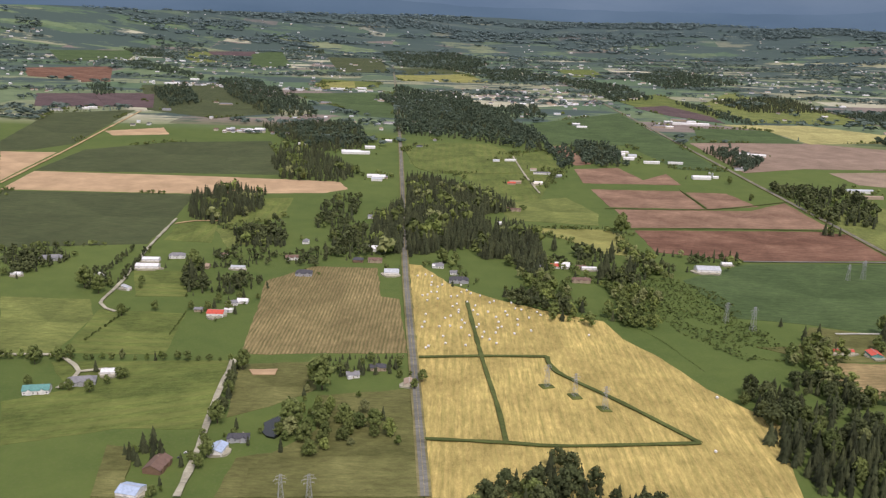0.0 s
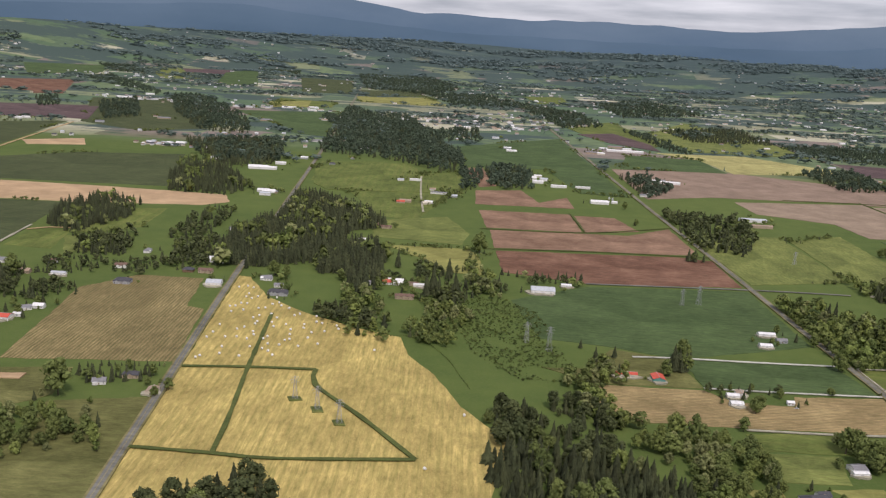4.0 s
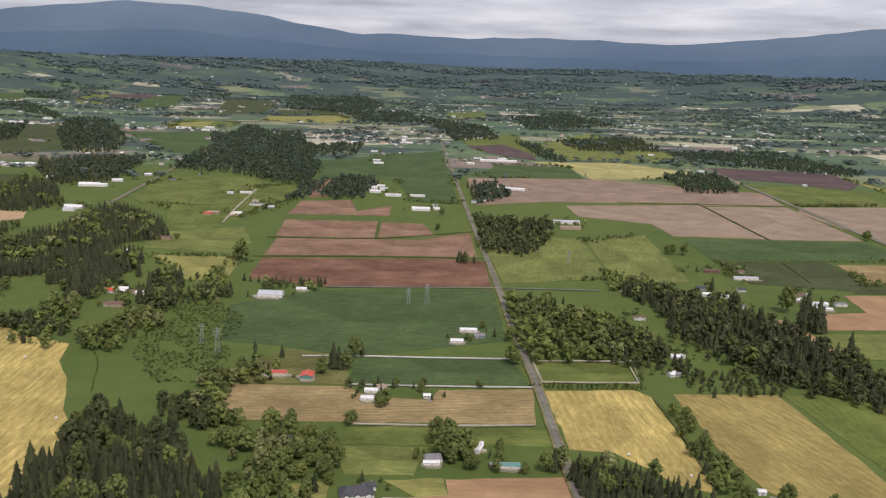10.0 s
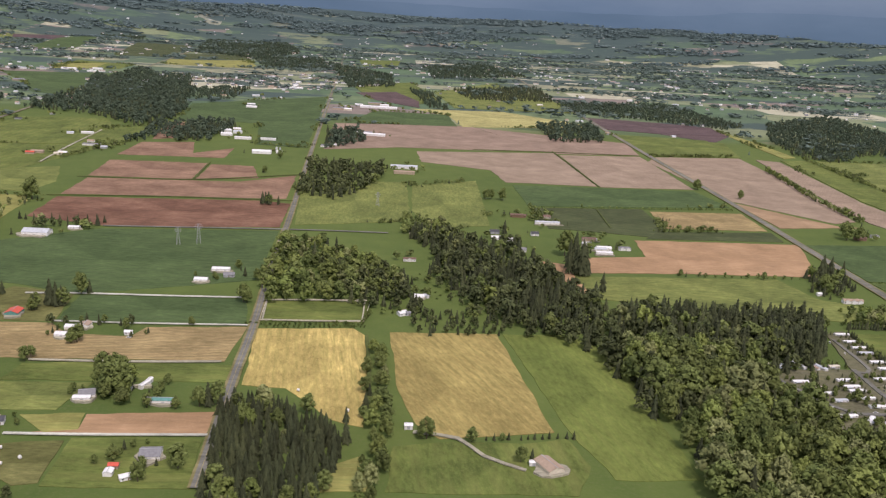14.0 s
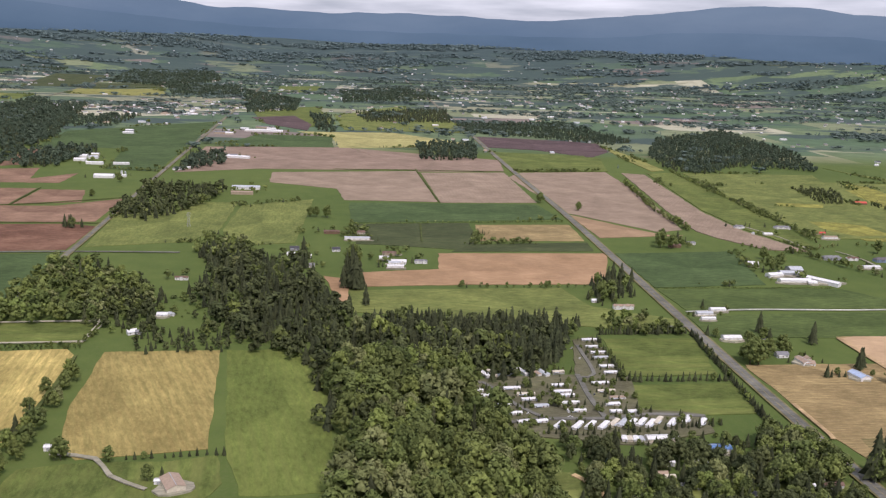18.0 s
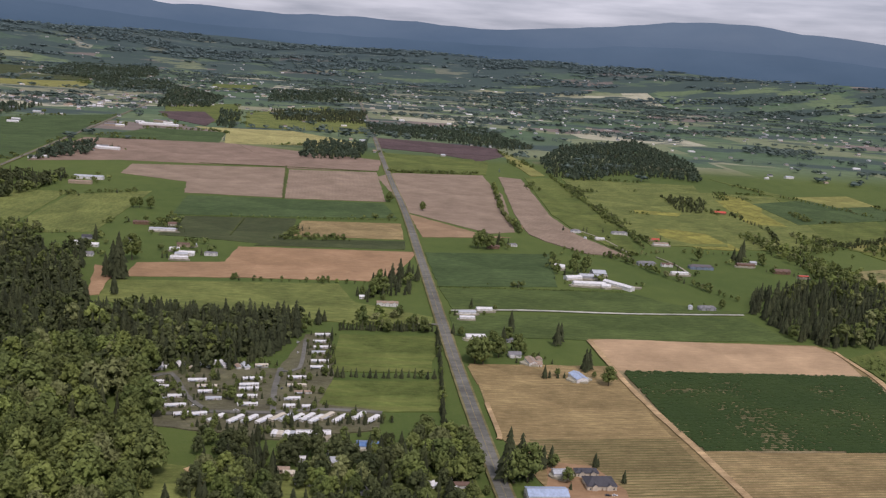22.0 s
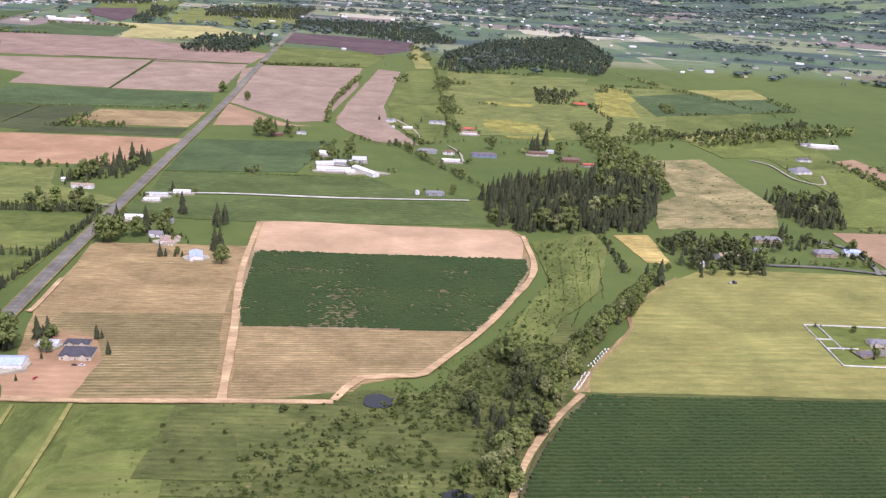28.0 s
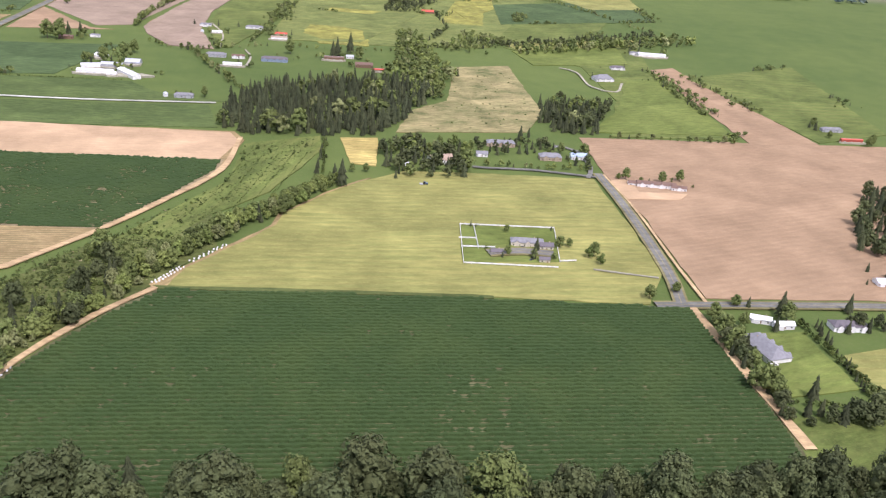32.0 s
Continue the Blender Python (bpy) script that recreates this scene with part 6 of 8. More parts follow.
house(-148.6, 490.3, 4.9, 3.5, 0, "tan_wall", "grey_roof")
barn(-205.4, 526.7, 7.7, 3.1, -40, "white", "silver_roof")
house(-170.1, 578.9, 7.3, 5.7, 0, "tan_wall", "tan_roof")
barn(-146.2, 577.6, 9.7, 4.0, 0, "white", "silver_roof")
house(-114.2, 607.0, 9.2, 5.8, 10, "white", "brown_roof")
house(-54.5, 637.6, 12.9, 7.7, -10, "white", "white_roof")
house(-53.8, 606.9, 9.9, 5.8, 0, "tan_wall", "brown_roof")
house(-66.2, 606.9, 7.4, 5.8, 0, "brown_wall", "dark_roof")
house(-6.9, 598.1, 5.7, 4.9, 0, "white", "grey_roof")
house(6.4, 564.7, 12.3, 6.1, 0, "grey_wall", "dark_roof")
house(76.5, 607.8, 6.6, 5.8, 0, "white", "red_roof")
house(83.8, 607.3, 5.8, 5.0, 0, "white", "white_roof")
barn(100.5, 603.5, 10.7, 3.3, 0, "white", "white_roof")
house(90.8, 574.1, 12.6, 4.7, 0, "tan_wall", "brown_roof")
house(31.2, 792.1, 10.5, 6.3, 0, "tan_wall", "dark_roof")
house(63.3, 917.0, 8.5, 4.9, 0, "tan_wall", "red_roof")
house(90.5, 918.5, 8.5, 4.9, 20, "cream", "cream")
house(59.4, 789.2, 9.5, 4.2, 0, "tan_wall", "brown_roof")
house(43.2, 734.2, 6.9, 3.9, 0, "white", "white_roof")
barn(-128.1, 1090.9, 24.5, 8.6, 3, "white", "white_roof")
barn(-108.6, 1132.2, 13.4, 6.0, 3, "white", "white_roof")
barn(-196.9, 1142.7, 13.7, 6.1, 0, "white", "white_roof")
house(-86.1, 933.0, 12.4, 6.2, 0, "white", "white_roof")
house(-74.7, 928.4, 9.8, 4.9, 0, "tan_wall", "grey_roof")
house(-243.0, 1650.8, 21.7, 8.7, 0, "tan_wall", "grey_roof")
barn(-258.7, 1945.2, 30.6, 8.9, 0, "white", "white_roof")
barn(-209.6, 1977.2, 20.7, 7.8, 0, "white", "white_roof")
barn(-347.8, 1899.4, 37.7, 7.5, 0, "white", "silver_roof")
barn(-301.5, 1915.9, 25.2, 7.6, 0, "cream", "grey_roof")
barn(-616.3, 1454.7, 16.5, 6.2, 0, "white", "white_roof")
barn(-606.7, 1466.2, 14.5, 5.2, 0, "white", "white_roof")
house(-648.2, 1420.2, 18.3, 6.1, 0, "white", "grey_roof")
barn(-627.9, 1954.0, 32.0, 6.7, 0, "white", "white_roof")
barn(-612.2, 2073.1, 19.7, 7.0, 0, "white", "white_roof")
house(-412.1, 1579.3, 23.4, 6.4, 0, "tan_wall", "grey_roof")
house(-10.1, 597.7, 4.0, 3.2, 0, "white", "white_roof")
barn(187.6, 610.6, 16.9, 10.5, 0, "white", "silver_roof")
barn(206.4, 627.9, 7.4, 4.1, 0, "white", "white_roof")
barn(219.8, 455.8, 11.6, 4.3, 0, "cream", "red_roof")
barn(236.5, 453.8, 6.7, 7.9, 0, "teal_roof", "red_roof")
barn(270.6, 425.5, 6.3, 4.6, 0, "white", "white_roof")
barn(271.6, 435.9, 6.4, 4.1, 0, "white", "white_roof")
barn(276.8, 439.4, 4.7, 5.9, 0, "white", "tan_roof")
house(300.1, 431.4, 3.5, 2.9, 0, "white", "white_roof")
barn(324.2, 541.3, 10.7, 4.3, 0, "white", "white_roof")
barn(316.6, 519.6, 7.6, 4.8, 0, "white", "white_roof")
house(330.7, 531.8, 6.3, 4.2, 0, "grey_wall", "grey_roof")
barn(284.2, 987.0, 20.4, 8.9, 0, "white", "white_roof")
silo(298.0, 1004.7, 1.1, 4.5, "white_roof")
silo(301.9, 1005.4, 0.9, 3.8, "silver_roof")
barn(302.2, 994.0, 6.4, 5.1, 0, "white", "white_roof")
barn(217.1, 1138.2, 14.7, 8.8, 0, "white", "white_roof")
barn(233.4, 1131.7, 10.2, 8.8, 0, "white", "silver_roof")
barn(247.9, 1082.8, 19.6, 4.2, 0, "white", "white_roof")
barn(277.9, 1084.2, 18.2, 2.8, 0, "white", "white_roof")
barn(383.2, 1173.3, 16.7, 7.6, 0, "white", "white_roof")
barn(404.5, 1167.5, 27.3, 6.8, -8, "white", "white_roof")
house(348.0, 1054.3, 9.6, 5.5, 0, "white", "grey_roof")
house(357.6, 1064.6, 6.9, 4.1, 0, "white", "white_roof")
barn(440.4, 933.6, 28.2, 7.4, 0, "white", "silver_roof")
barn(440.2, 902.0, 21.4, 4.7, 0, "tan_wall", "tan_roof")
barn(403.7, 1500.3, 62.1, 6.8, 0, "white", "white_roof")
barn(344.5, 1451.9, 28.1, 5.6, 0, "tan_wall", "grey_roof")
barn(399.6, 1560.1, 30.3, 5.0, 0, "tan_wall", "grey_roof")
house(206.3, 1415.4, 16.4, 4.6, 0, "white", "white_roof")
house(186.4, 1592.3, 12.3, 5.1, 0, "white", "silver_roof")
house(6.5, 567.0, 12.3, 5.7, 0, "brown_wall", "dark_roof")
house(3.6, 583.0, 5.9, 4.2, 0, "white", "grey_roof")
house(81.6, 612.1, 11.7, 5.0, 0, "white", "white_roof")
house(94.8, 607.6, 7.4, 3.3, 0, "tan_wall", "brown_roof")
house(91.6, 576.1, 10.3, 4.0, 0, "tan_wall", "brown_roof")
house(67.9, 923.6, 12.2, 4.9, 0, "tan_wall", "tan_roof")
house(92.7, 924.5, 8.5, 4.9, 0, "white", "white_roof")
house(102.0, 983.9, 19.3, 3.2, 0, "white", "grey_roof")
barn(70.6, 1065.2, 14.0, 2.8, 0, "white", "white_roof")
barn(-121.6, 1085.9, 34.3, 7.5, 5, "white", "white_roof")
house(-79.6, 928.5, 14.1, 7.7, 10, "white", "white_roof")
barn(-80.2, 914.5, 11.4, 6.3, 0, "white", "silver_roof")
house(-101.8, 1386.9, 22.2, 6.5, 0, "white", "grey_roof")
house(-69.4, 743.0, 6.4, 5.3, 0, "white", "grey_roof")
house(49.8, 796.8, 7.5, 5.4, 0, "brown_wall", "brown_roof")
house(30.2, 793.8, 7.5, 4.3, 0, "white", "grey_roof")
house(239.6, 379.6, 2.1, 2.1, 0, "white", "white_roof")
house(274.3, 328.8, 12.9, 9.5, 12, "white", "dark_roof")
house(278.6, 334.9, 5.3, 4.8, 12, "white", "dark_roof")
barn(342.3, 311.8, 7.4, 7.4, 5, "white", "grey_roof")
house(331.8, 303.2, 3.4, 2.1, 0, "tan_wall", "red_roof")
barn(331.4, 298.6, 3.0, 3.4, 0, "white", "white_roof")
house(337.8, 295.7, 3.8, 2.9, 30, "white", "white_roof")
barn(303.7, 360.6, 6.5, 6.5, 15, "white", "grey_roof")
barn(303.1, 356.3, 6.9, 3.0, 5, "white", "white_roof")
house(318.5, 367.6, 3.0, 2.5, 0, "white", "white_roof")
barn(323.8, 371.1, 1.5, 5.6, -20, "white", "white_roof")
barn(324.9, 375.8, 1.3, 3.6, -10, "white", "white_roof")
barn(335.9, 355.5, 8.8, 3.4, 0, "white", "teal_roof")
house(329.2, 356.9, 2.9, 2.4, 0, "tan_wall", "grey_roof")
barn(444.4, 503.7, 6.0, 4.6, 0, "white", "white_roof")
barn(448.9, 506.0, 3.3, 3.3, 0, "white", "silver_roof")
house(434.5, 474.0, 4.7, 4.4, 30, "white", "white_roof")
house(437.7, 474.1, 3.1, 3.1, 0, "grey_wall", "grey_roof")
barn(456.4, 655.4, 19.6, 5.1, 0, "cream", "tan_roof")
house(440.4, 581.2, 8.3, 2.3, 0, "white", "brown_roof")
barn(436.0, 339.9, 3.3, 2.8, 0, "white", "white_roof")
barn(487.5, 309.7, 6.7, 10.3, 25, "cream", "tan_roof")
barn(482.2, 312.5, 3.1, 2.2, 0, "white", "white_roof")
silo(575.0, 639.6, 1.5, 1.8, "white_roof")
barn(580.1, 627.3, 8.5, 4.2, 0, "white", "silver_roof")
barn(580.4, 616.6, 11.7, 3.3, 0, "white", "white_roof")
house(577.8, 656.4, 10.6, 3.5, 0, "tan_wall", "brown_roof")
house(505.8, 649.8, 6.0, 4.3, 0, "white", "white_roof")
barn(553.8, 703.1, 19.6, 3.7, 0, "white", "silver_roof")
house(535.0, 727.1, 9.6, 3.3, 0, "brown_wall", "brown_roof")
mobile_home(606.2, 416.4, 10.2, 105, "white_roof")
mobile_home(613.7, 415.3, 10.1, 112, "white_roof")
mobile_home(617.8, 415.6, 9.5, 112, "cream")
mobile_home(622.0, 415.1, 7.8, 60, "silver_roof")
mobile_home(627.2, 417.7, 8.4, 60, "white_roof")
mobile_home(633.1, 418.1, 10.1, 112, "white_roof")
mobile_home(639.3, 417.0, 9.5, 112, "tan_roof")
mobile_home(643.1, 416.5, 9.5, 112, "silver_roof")
mobile_home(650.8, 417.7, 6.1, 10, "cream")
mobile_home(605.0, 411.1, 5.6, 10, "silver_roof")
mobile_home(600.3, 414.5, 5.1, 10, "white_roof")
mobile_home(637.2, 357.1, 9.8, 50, "white_roof")
mobile_home(645.0, 356.4, 10.7, 52, "white_roof")
mobile_home(650.6, 356.6, 10.2, 52, "white_roof")
mobile_home(656.3, 356.3, 10.6, 52, "white_roof")
mobile_home(661.6, 358.7, 10.2, 52, "cream")
mobile_home(665.4, 358.9, 9.7, 52, "silver_roof")
mobile_home(669.2, 358.5, 9.7, 52, "white_roof")
mobile_home(673.7, 359.2, 9.7, 52, "white_roof")
mobile_home(677.3, 357.7, 9.6, 52, "white_roof")
mobile_home(681.6, 360.7, 9.7, 52, "cream")
mobile_home(687.1, 358.6, 11.1, 52, "white_roof")
mobile_home(695.0, 361.8, 8.2, 52, "white_roof")
mobile_home(700.5, 358.6, 10.6, 52, "white_roof")
mobile_home(606.9, 394.3, 6.5, 8, "white_roof")
mobile_home(609.6, 388.5, 7.5, 8, "white_roof")
mobile_home(617.6, 378.7, 6.2, 8, "white_roof")
mobile_home(612.0, 374.7, 5.7, 8, "silver_roof")
mobile_home(619.3, 369.0, 9.6, 10, "white_roof")
mobile_home(622.9, 360.5, 5.9, 14, "white_roof")
mobile_home(629.9, 360.8, 6.4, 14, "white_roof")
mobile_home(624.1, 397.3, 8.1, 6, "white_roof")
mobile_home(629.3, 390.2, 10.0, 6, "cream")
mobile_home(630.5, 384.4, 10.9, 6, "white_roof")
mobile_home(633.8, 377.0, 6.7, 6, "silver_roof")
mobile_home(648.0, 400.8, 9.1, 6, "white_roof")
mobile_home(647.2, 393.2, 11.1, 6, "white_roof")
mobile_home(647.5, 388.5, 10.4, 6, "white_roof")
mobile_home(647.5, 380.2, 8.7, 6, "white_roof")
mobile_home(648.4, 371.6, 9.5, 6, "white_roof")
mobile_home(668.0, 403.3, 10.7, 6, "white_roof")
mobile_home(668.1, 393.6, 10.5, 4, "cream")
mobile_home(671.2, 385.8, 7.7, 4, "tan_roof")
mobile_home(666.7, 378.6, 7.1, 4, "white_roof")
mobile_home(665.8, 370.6, 5.0, 4, "white_roof")
mobile_home(673.4, 370.3, 4.5, 4, "white_roof")
mobile_home(679.2, 465.3, 10.4, 4, "white_roof")
mobile_home(678.5, 454.2, 9.6, 4, "white_roof")
mobile_home(678.9, 445.5, 9.4, 4, "white_roof")
mobile_home(678.1, 437.8, 9.8, 4, "silver_roof")
mobile_home(678.0, 425.6, 9.6, 4, "white_roof")
mobile_home(677.9, 417.1, 8.8, 4, "white_roof")
mobile_home(661.3, 343.5, 2.8, 80, "white_roof")
mobile_home(663.6, 343.1, 2.8, 80, "cream")
mobile_home(666.2, 343.2, 2.8, 80, "white_roof")
mobile_home(668.4, 342.8, 2.8, 80, "silver_roof")
barn(676.5, 341.5, 13.4, 4.2, 2, "cream", "white_roof")
barn(697.6, 333.1, 8.6, 5.0, 0, "white", "blue_roof")
house(645.8, 323.5, 4.9, 3.6, 10, "tan_wall", "teal_roof")
house(668.5, 310.3, 3.8, 3.0, 0, "cream", "cream")
house(673.1, 303.7, 5.0, 2.9, 0, "white", "grey_roof")
house(676.6, 303.8, 2.9, 4.6, 20, "white", "white_roof")
barn(673.0, 321.9, 3.1, 2.2, 0, "white", "white_roof")
house(728.6, 302.4, 7.5, 2.9, 0, "white", "brown_roof")
house(719.8, 302.2, 2.9, 1.7, 0, "white", "white_roof")
house(695.2, 296.9, 2.9, 2.0, 0, "white", "grey_roof")
barn(853.7, 639.4, 7.6, 7.6, -20, "white", "white_roof")
barn(854.9, 606.8, 12.1, 5.7, 15, "white", "white_roof")
barn(867.9, 611.5, 13.9, 6.5, 0, "grey_wall", "silver_roof")
barn(879.0, 624.2, 10.0, 9.2, 0, "grey_wall", "silver_roof")
barn(862.1, 590.9, 22.9, 5.5, 0, "white", "white_roof")
barn(873.2, 587.8, 6.3, 4.7, 0, "white", "white_roof")
barn(883.5, 590.5, 5.6, 23.1, 38, "white", "white_roof")
barn(763.9, 512.9, 10.1, 4.0, 2, "white", "silver_roof")
barn(762.3, 502.8, 8.6, 3.3, 2, "white", "white_roof")
barn(775.6, 521.0, 9.6, 4.1, 2, "white", "white_roof")
barn(761.6, 468.1, 10.5, 4.9, 2, "white", "white_roof")
house(779.9, 465.7, 4.3, 3.7, 0, "grey_wall", "grey_roof")
house(778.2, 442.3, 6.5, 4.7, 0, "white", "grey_roof")
barn(784.8, 431.9, 4.6, 8.7, 5, "white", "tan_roof")
house(789.9, 436.3, 2.9, 3.5, 0, "cream", "tan_roof")
barn(803.7, 411.2, 6.1, 9.5, 12, "white", "pale_blue_roof")
house(813.3, 697.2, 10.0, 3.6, 0, "brown_wall", "brown_roof")
house(831.7, 708.5, 7.4, 2.8, 0, "white", "grey_roof")
house(904.9, 778.4, 9.3, 4.7, 0, "white", "grey_roof")
silo(906.2, 752.0, 1.4, 1.4, "white_roof")
barn(918.6, 749.4, 8.0, 3.5, 0, "white", "white_roof")
house(946.2, 778.3, 14.7, 5.2, 0, "white", "grey_roof")
house(970.5, 755.9, 10.3, 4.1, 0, "tan_wall", "red_roof")
barn(970.4, 737.6, 13.1, 4.0, 0, "white", "tan_roof")
house(930.0, 662.4, 14.4, 5.4, 0, "grey_wall", "grey_roof")
house(946.3, 661.0, 9.1, 4.1, 0, "white", "brown_roof")
barn(945.4, 632.9, 13.1, 3.5, 0, "white", "white_roof")
house(973.1, 657.5, 19.2, 6.4, 0, "blue_wall", "purple_roof")
barn(1016.8, 670.9, 15.2, 4.3, 0, "brown_wall", "brown_roof")
house(1028.8, 682.1, 5.8, 3.9, 0, "white", "silver_roof")
silo(916.2, 542.2, 1.5, 2.0, "white_roof")
house(927.4, 542.0, 11.4, 4.6, 0, "grey_wall", "grey_roof")
house(1039.3, 654.2, 13.0, 6.1, 0, "brown_wall", "brown_roof")
barn(1049.9, 640.0, 8.5, 3.0, 0, "brown_wall", "red_roof")
house(1108.0, 920.8, 13.3, 6.1, 0, "brown_wall", "red_roof")
house(517.3, 645.0, 6.7, 4.2, 0, "white", "white_roof")
house(583.3, 630.5, 10.6, 4.9, 0, "white", "white_roof")
barn(573.1, 642.2, 6.6, 5.0, 0, "white", "white_roof")
house(599.5, 633.0, 9.0, 3.3, 0, "white", "grey_roof")
barn(583.2, 657.7, 5.9, 3.4, 0, "blue_wall", "silver_roof")
house(558.5, 704.6, 11.8, 3.6, 0, "tan_wall", "grey_roof")
house(532.6, 726.9, 11.2, 3.7, 0, "brown_wall", "brown_roof")
house(717.1, 525.8, 12.7, 3.5, 0, "white", "tan_roof")
house(702.2, 539.5, 2.9, 2.9, 0, "white", "white_roof")
house(786.9, 429.3, 5.0, 4.4, 0, "white", "tan_roof")
barn(759.5, 295.5, 14.7, 7.2, 0, "white", "pale_blue_roof")
barn(769.4, 312.1, 7.0, 4.4, 0, "white", "silver_roof")
house(781.7, 304.7, 11.1, 8.5, 0, "cream", "dark_roof")
house(779.1, 313.2, 8.7, 4.4, 0, "cream", "dark_roof")
house(712.6, 281.8, 7.2, 5.5, 0, "red_wall", "grey_roof")
barn(723.8, 278.0, 5.0, 8.3, -18, "red_wall", "white_roof")
house(733.6, 212.9, 8.6, 10.3, -14, "white", "grey_roof")
house(733.3, 198.4, 7.6, 6.6, 0, "grey_wall", "grey_roof")
barn(725.3, 217.5, 4.6, 3.5, 0, "white", "white_roof")
barn(815.6, 194.6, 3.0, 2.1, 0, "cream", "silver_roof")
barn(773.6, 198.0, 6.9, 3.1, 0, "red_wall", "brown_roof")
barn(790.7, 203.7, 4.1, 2.2, 10, "red_wall", "brown_roof")
barn(798.5, 197.7, 1.5, 2.5, 0, "cream", "tan_roof")
house(1077.2, 437.8, 12.6, 9.0, 20, "white", "tan_roof")
barn(1059.8, 426.5, 3.5, 4.1, 0, "white", "white_roof")
house(1101.2, 451.5, 6.2, 4.4, 0, "white", "grey_roof")
house(1114.7, 471.8, 16.2, 5.8, 0, "tan_wall", "grey_roof")
house(1139.2, 450.8, 12.0, 6.9, 0, "tan_wall", "grey_roof")
house(1156.0, 454.0, 9.0, 5.8, 0, "white", "pale_blue_roof")
house(1104.5, 332.0, 13.9, 5.3, -4, "cream", "grey_roof")
house(1112.2, 329.1, 5.7, 4.3, -4, "cream", "purple_roof")
house(1089.9, 321.8, 4.6, 3.3, -4, "cream", "purple_roof")
house(1108.7, 315.4, 4.2, 2.8, -4, "cream", "purple_roof")
house(1186.8, 411.3, 19.9, 4.5, -8, "white", "brown_roof")
house(1197.6, 407.5, 7.8, 3.6, -8, "white", "brown_roof")
house(1175.3, 413.4, 5.4, 3.6, -8, "white", "brown_roof")
house(1172.2, 247.5, 8.8, 19.2, 14, "white", "grey_roof")
house(1180.1, 268.6, 7.5, 3.5, -20, "white", "white_roof")
house(1187.0, 264.6, 7.5, 3.5, 0, "white", "white_roof")
house(1212.3, 264.8, 13.8, 6.0, 0, "white", "purple_roof")
house(1222.7, 652.3, 14.4, 11.7, 10, "white", "grey_roof")
house(1246.3, 694.8, 11.5, 5.8, 0, "white", "purple_roof")
barn(1294.5, 755.3, 24.3, 6.3, -4, "white", "white_roof")
house(1282.4, 761.6, 11.6, 4.2, 0, "white", "grey_roof")
house(1348.3, 535.6, 14.1, 5.0, 0, "grey_wall", "grey_roof")
barn(1348.6, 510.6, 14.5, 2.4, 0, "red_wall", "red_roof")
house(1248.1, 303.0, 6.3, 5.2, 0, "white", "silver_roof")
pylon(168.5, 500.9, 13)
pylon(180.7, 488.3, 15)
pylon(297.2, 603.7, 14)
pylon(284.5, 599.5, 12)
pylon(416.0, 744.1, 12)
pylon(-48.5, 283.1, 14)
pylon(-59.1, 283.9, 13)
tree(808.9, 466.1, 13.1, "conifer")
tree(783.8, 480.6, 14.6, "conifer")
tree(779.2, 465.7, 9.2, "broadleaf")
tree(812.9, 424.8, 12.7, "conifer")
tree(816.8, 403.9, 11.0, "broadleaf")
tree(786.9, 411.7, 8.3, "conifer")
tree(789.4, 411.9, 5.0, "conifer")
tree(793.6, 412.1, 3.9, "conifer")
tree(797.0, 412.3, 3.9, "conifer")
tree(757.9, 441.7, 11.7, "conifer")
tree(762.0, 439.5, 11.6, "broadleaf")
tree(769.4, 440.0, 11.7, "broadleaf")
tree(754.6, 437.3, 8.7, "broadleaf")
tree(806.0, 708.5, 13.8, "broadleaf")
tree(820.3, 710.8, 12.1, "conifer")
tree(810.4, 713.5, 11.1, "conifer")
tree(859.5, 623.3, 12.4, "broadleaf")
tree(872.4, 633.4, 12.7, "broadleaf")
tree(872.1, 659.7, 10.5, "broadleaf")
tree(847.1, 621.7, 8.2, "broadleaf")
tree(771.2, 847.7, 9.8, "broadleaf")
tree(741.5, 894.9, 9.2, "broadleaf")
tree(982.7, 685.1, 12.4, "broadleaf")
tree(1029.0, 701.9, 17.9, "conifer")
tree(1015.6, 689.9, 12.7, "conifer")
tree(729.6, 591.1, 15.3, "conifer")
tree(723.7, 583.0, 13.6, "conifer")
tree(735.7, 591.9, 13.8, "conifer")
tree(740.8, 585.1, 12.9, "conifer")
tree(710.8, 549.9, 12.1, "broadleaf")
tree(716.1, 550.5, 12.2, "broadleaf")
tree(681.2, 575.0, 4.5, "broadleaf")
tree(622.8, 573.5, 4.5, "broadleaf")
tree(550.3, 575.7, 29.0, "conifer")
tree(546.9, 575.3, 23.2, "conifer")
tree(550.6, 610.7, 19.6, "broadleaf")
tree(632.9, 399.2, 6.5, "conifer")
tree(630.9, 399.1, 5.9, "broadleaf")
tree(640.9, 376.7, 7.6, "broadleaf")
tree(665.8, 387.5, 4.7, "conifer")
tree(669.8, 368.9, 5.5, "conifer")
tree(691.0, 355.4, 5.7, "conifer")
tree(697.3, 354.0, 6.2, "conifer")
tree(693.7, 364.1, 4.4, "conifer")
tree(611.7, 394.6, 4.8, "conifer")
tree(637.5, 353.3, 4.8, "broadleaf")
tree(688.2, 329.4, 7.6, "broadleaf")
tree(752.9, 310.5, 19.3, "conifer")
tree(749.7, 306.2, 14.8, "broadleaf")
tree(755.8, 308.4, 12.8, "conifer")
tree(763.3, 317.5, 10.9, "conifer")
tree(766.8, 318.9, 10.1, "conifer")
tree(327.4, 446.3, 4.8, "broadleaf")
tree(442.9, 331.0, 10.1, "broadleaf")
tree(460.5, 329.0, 6.9, "broadleaf")
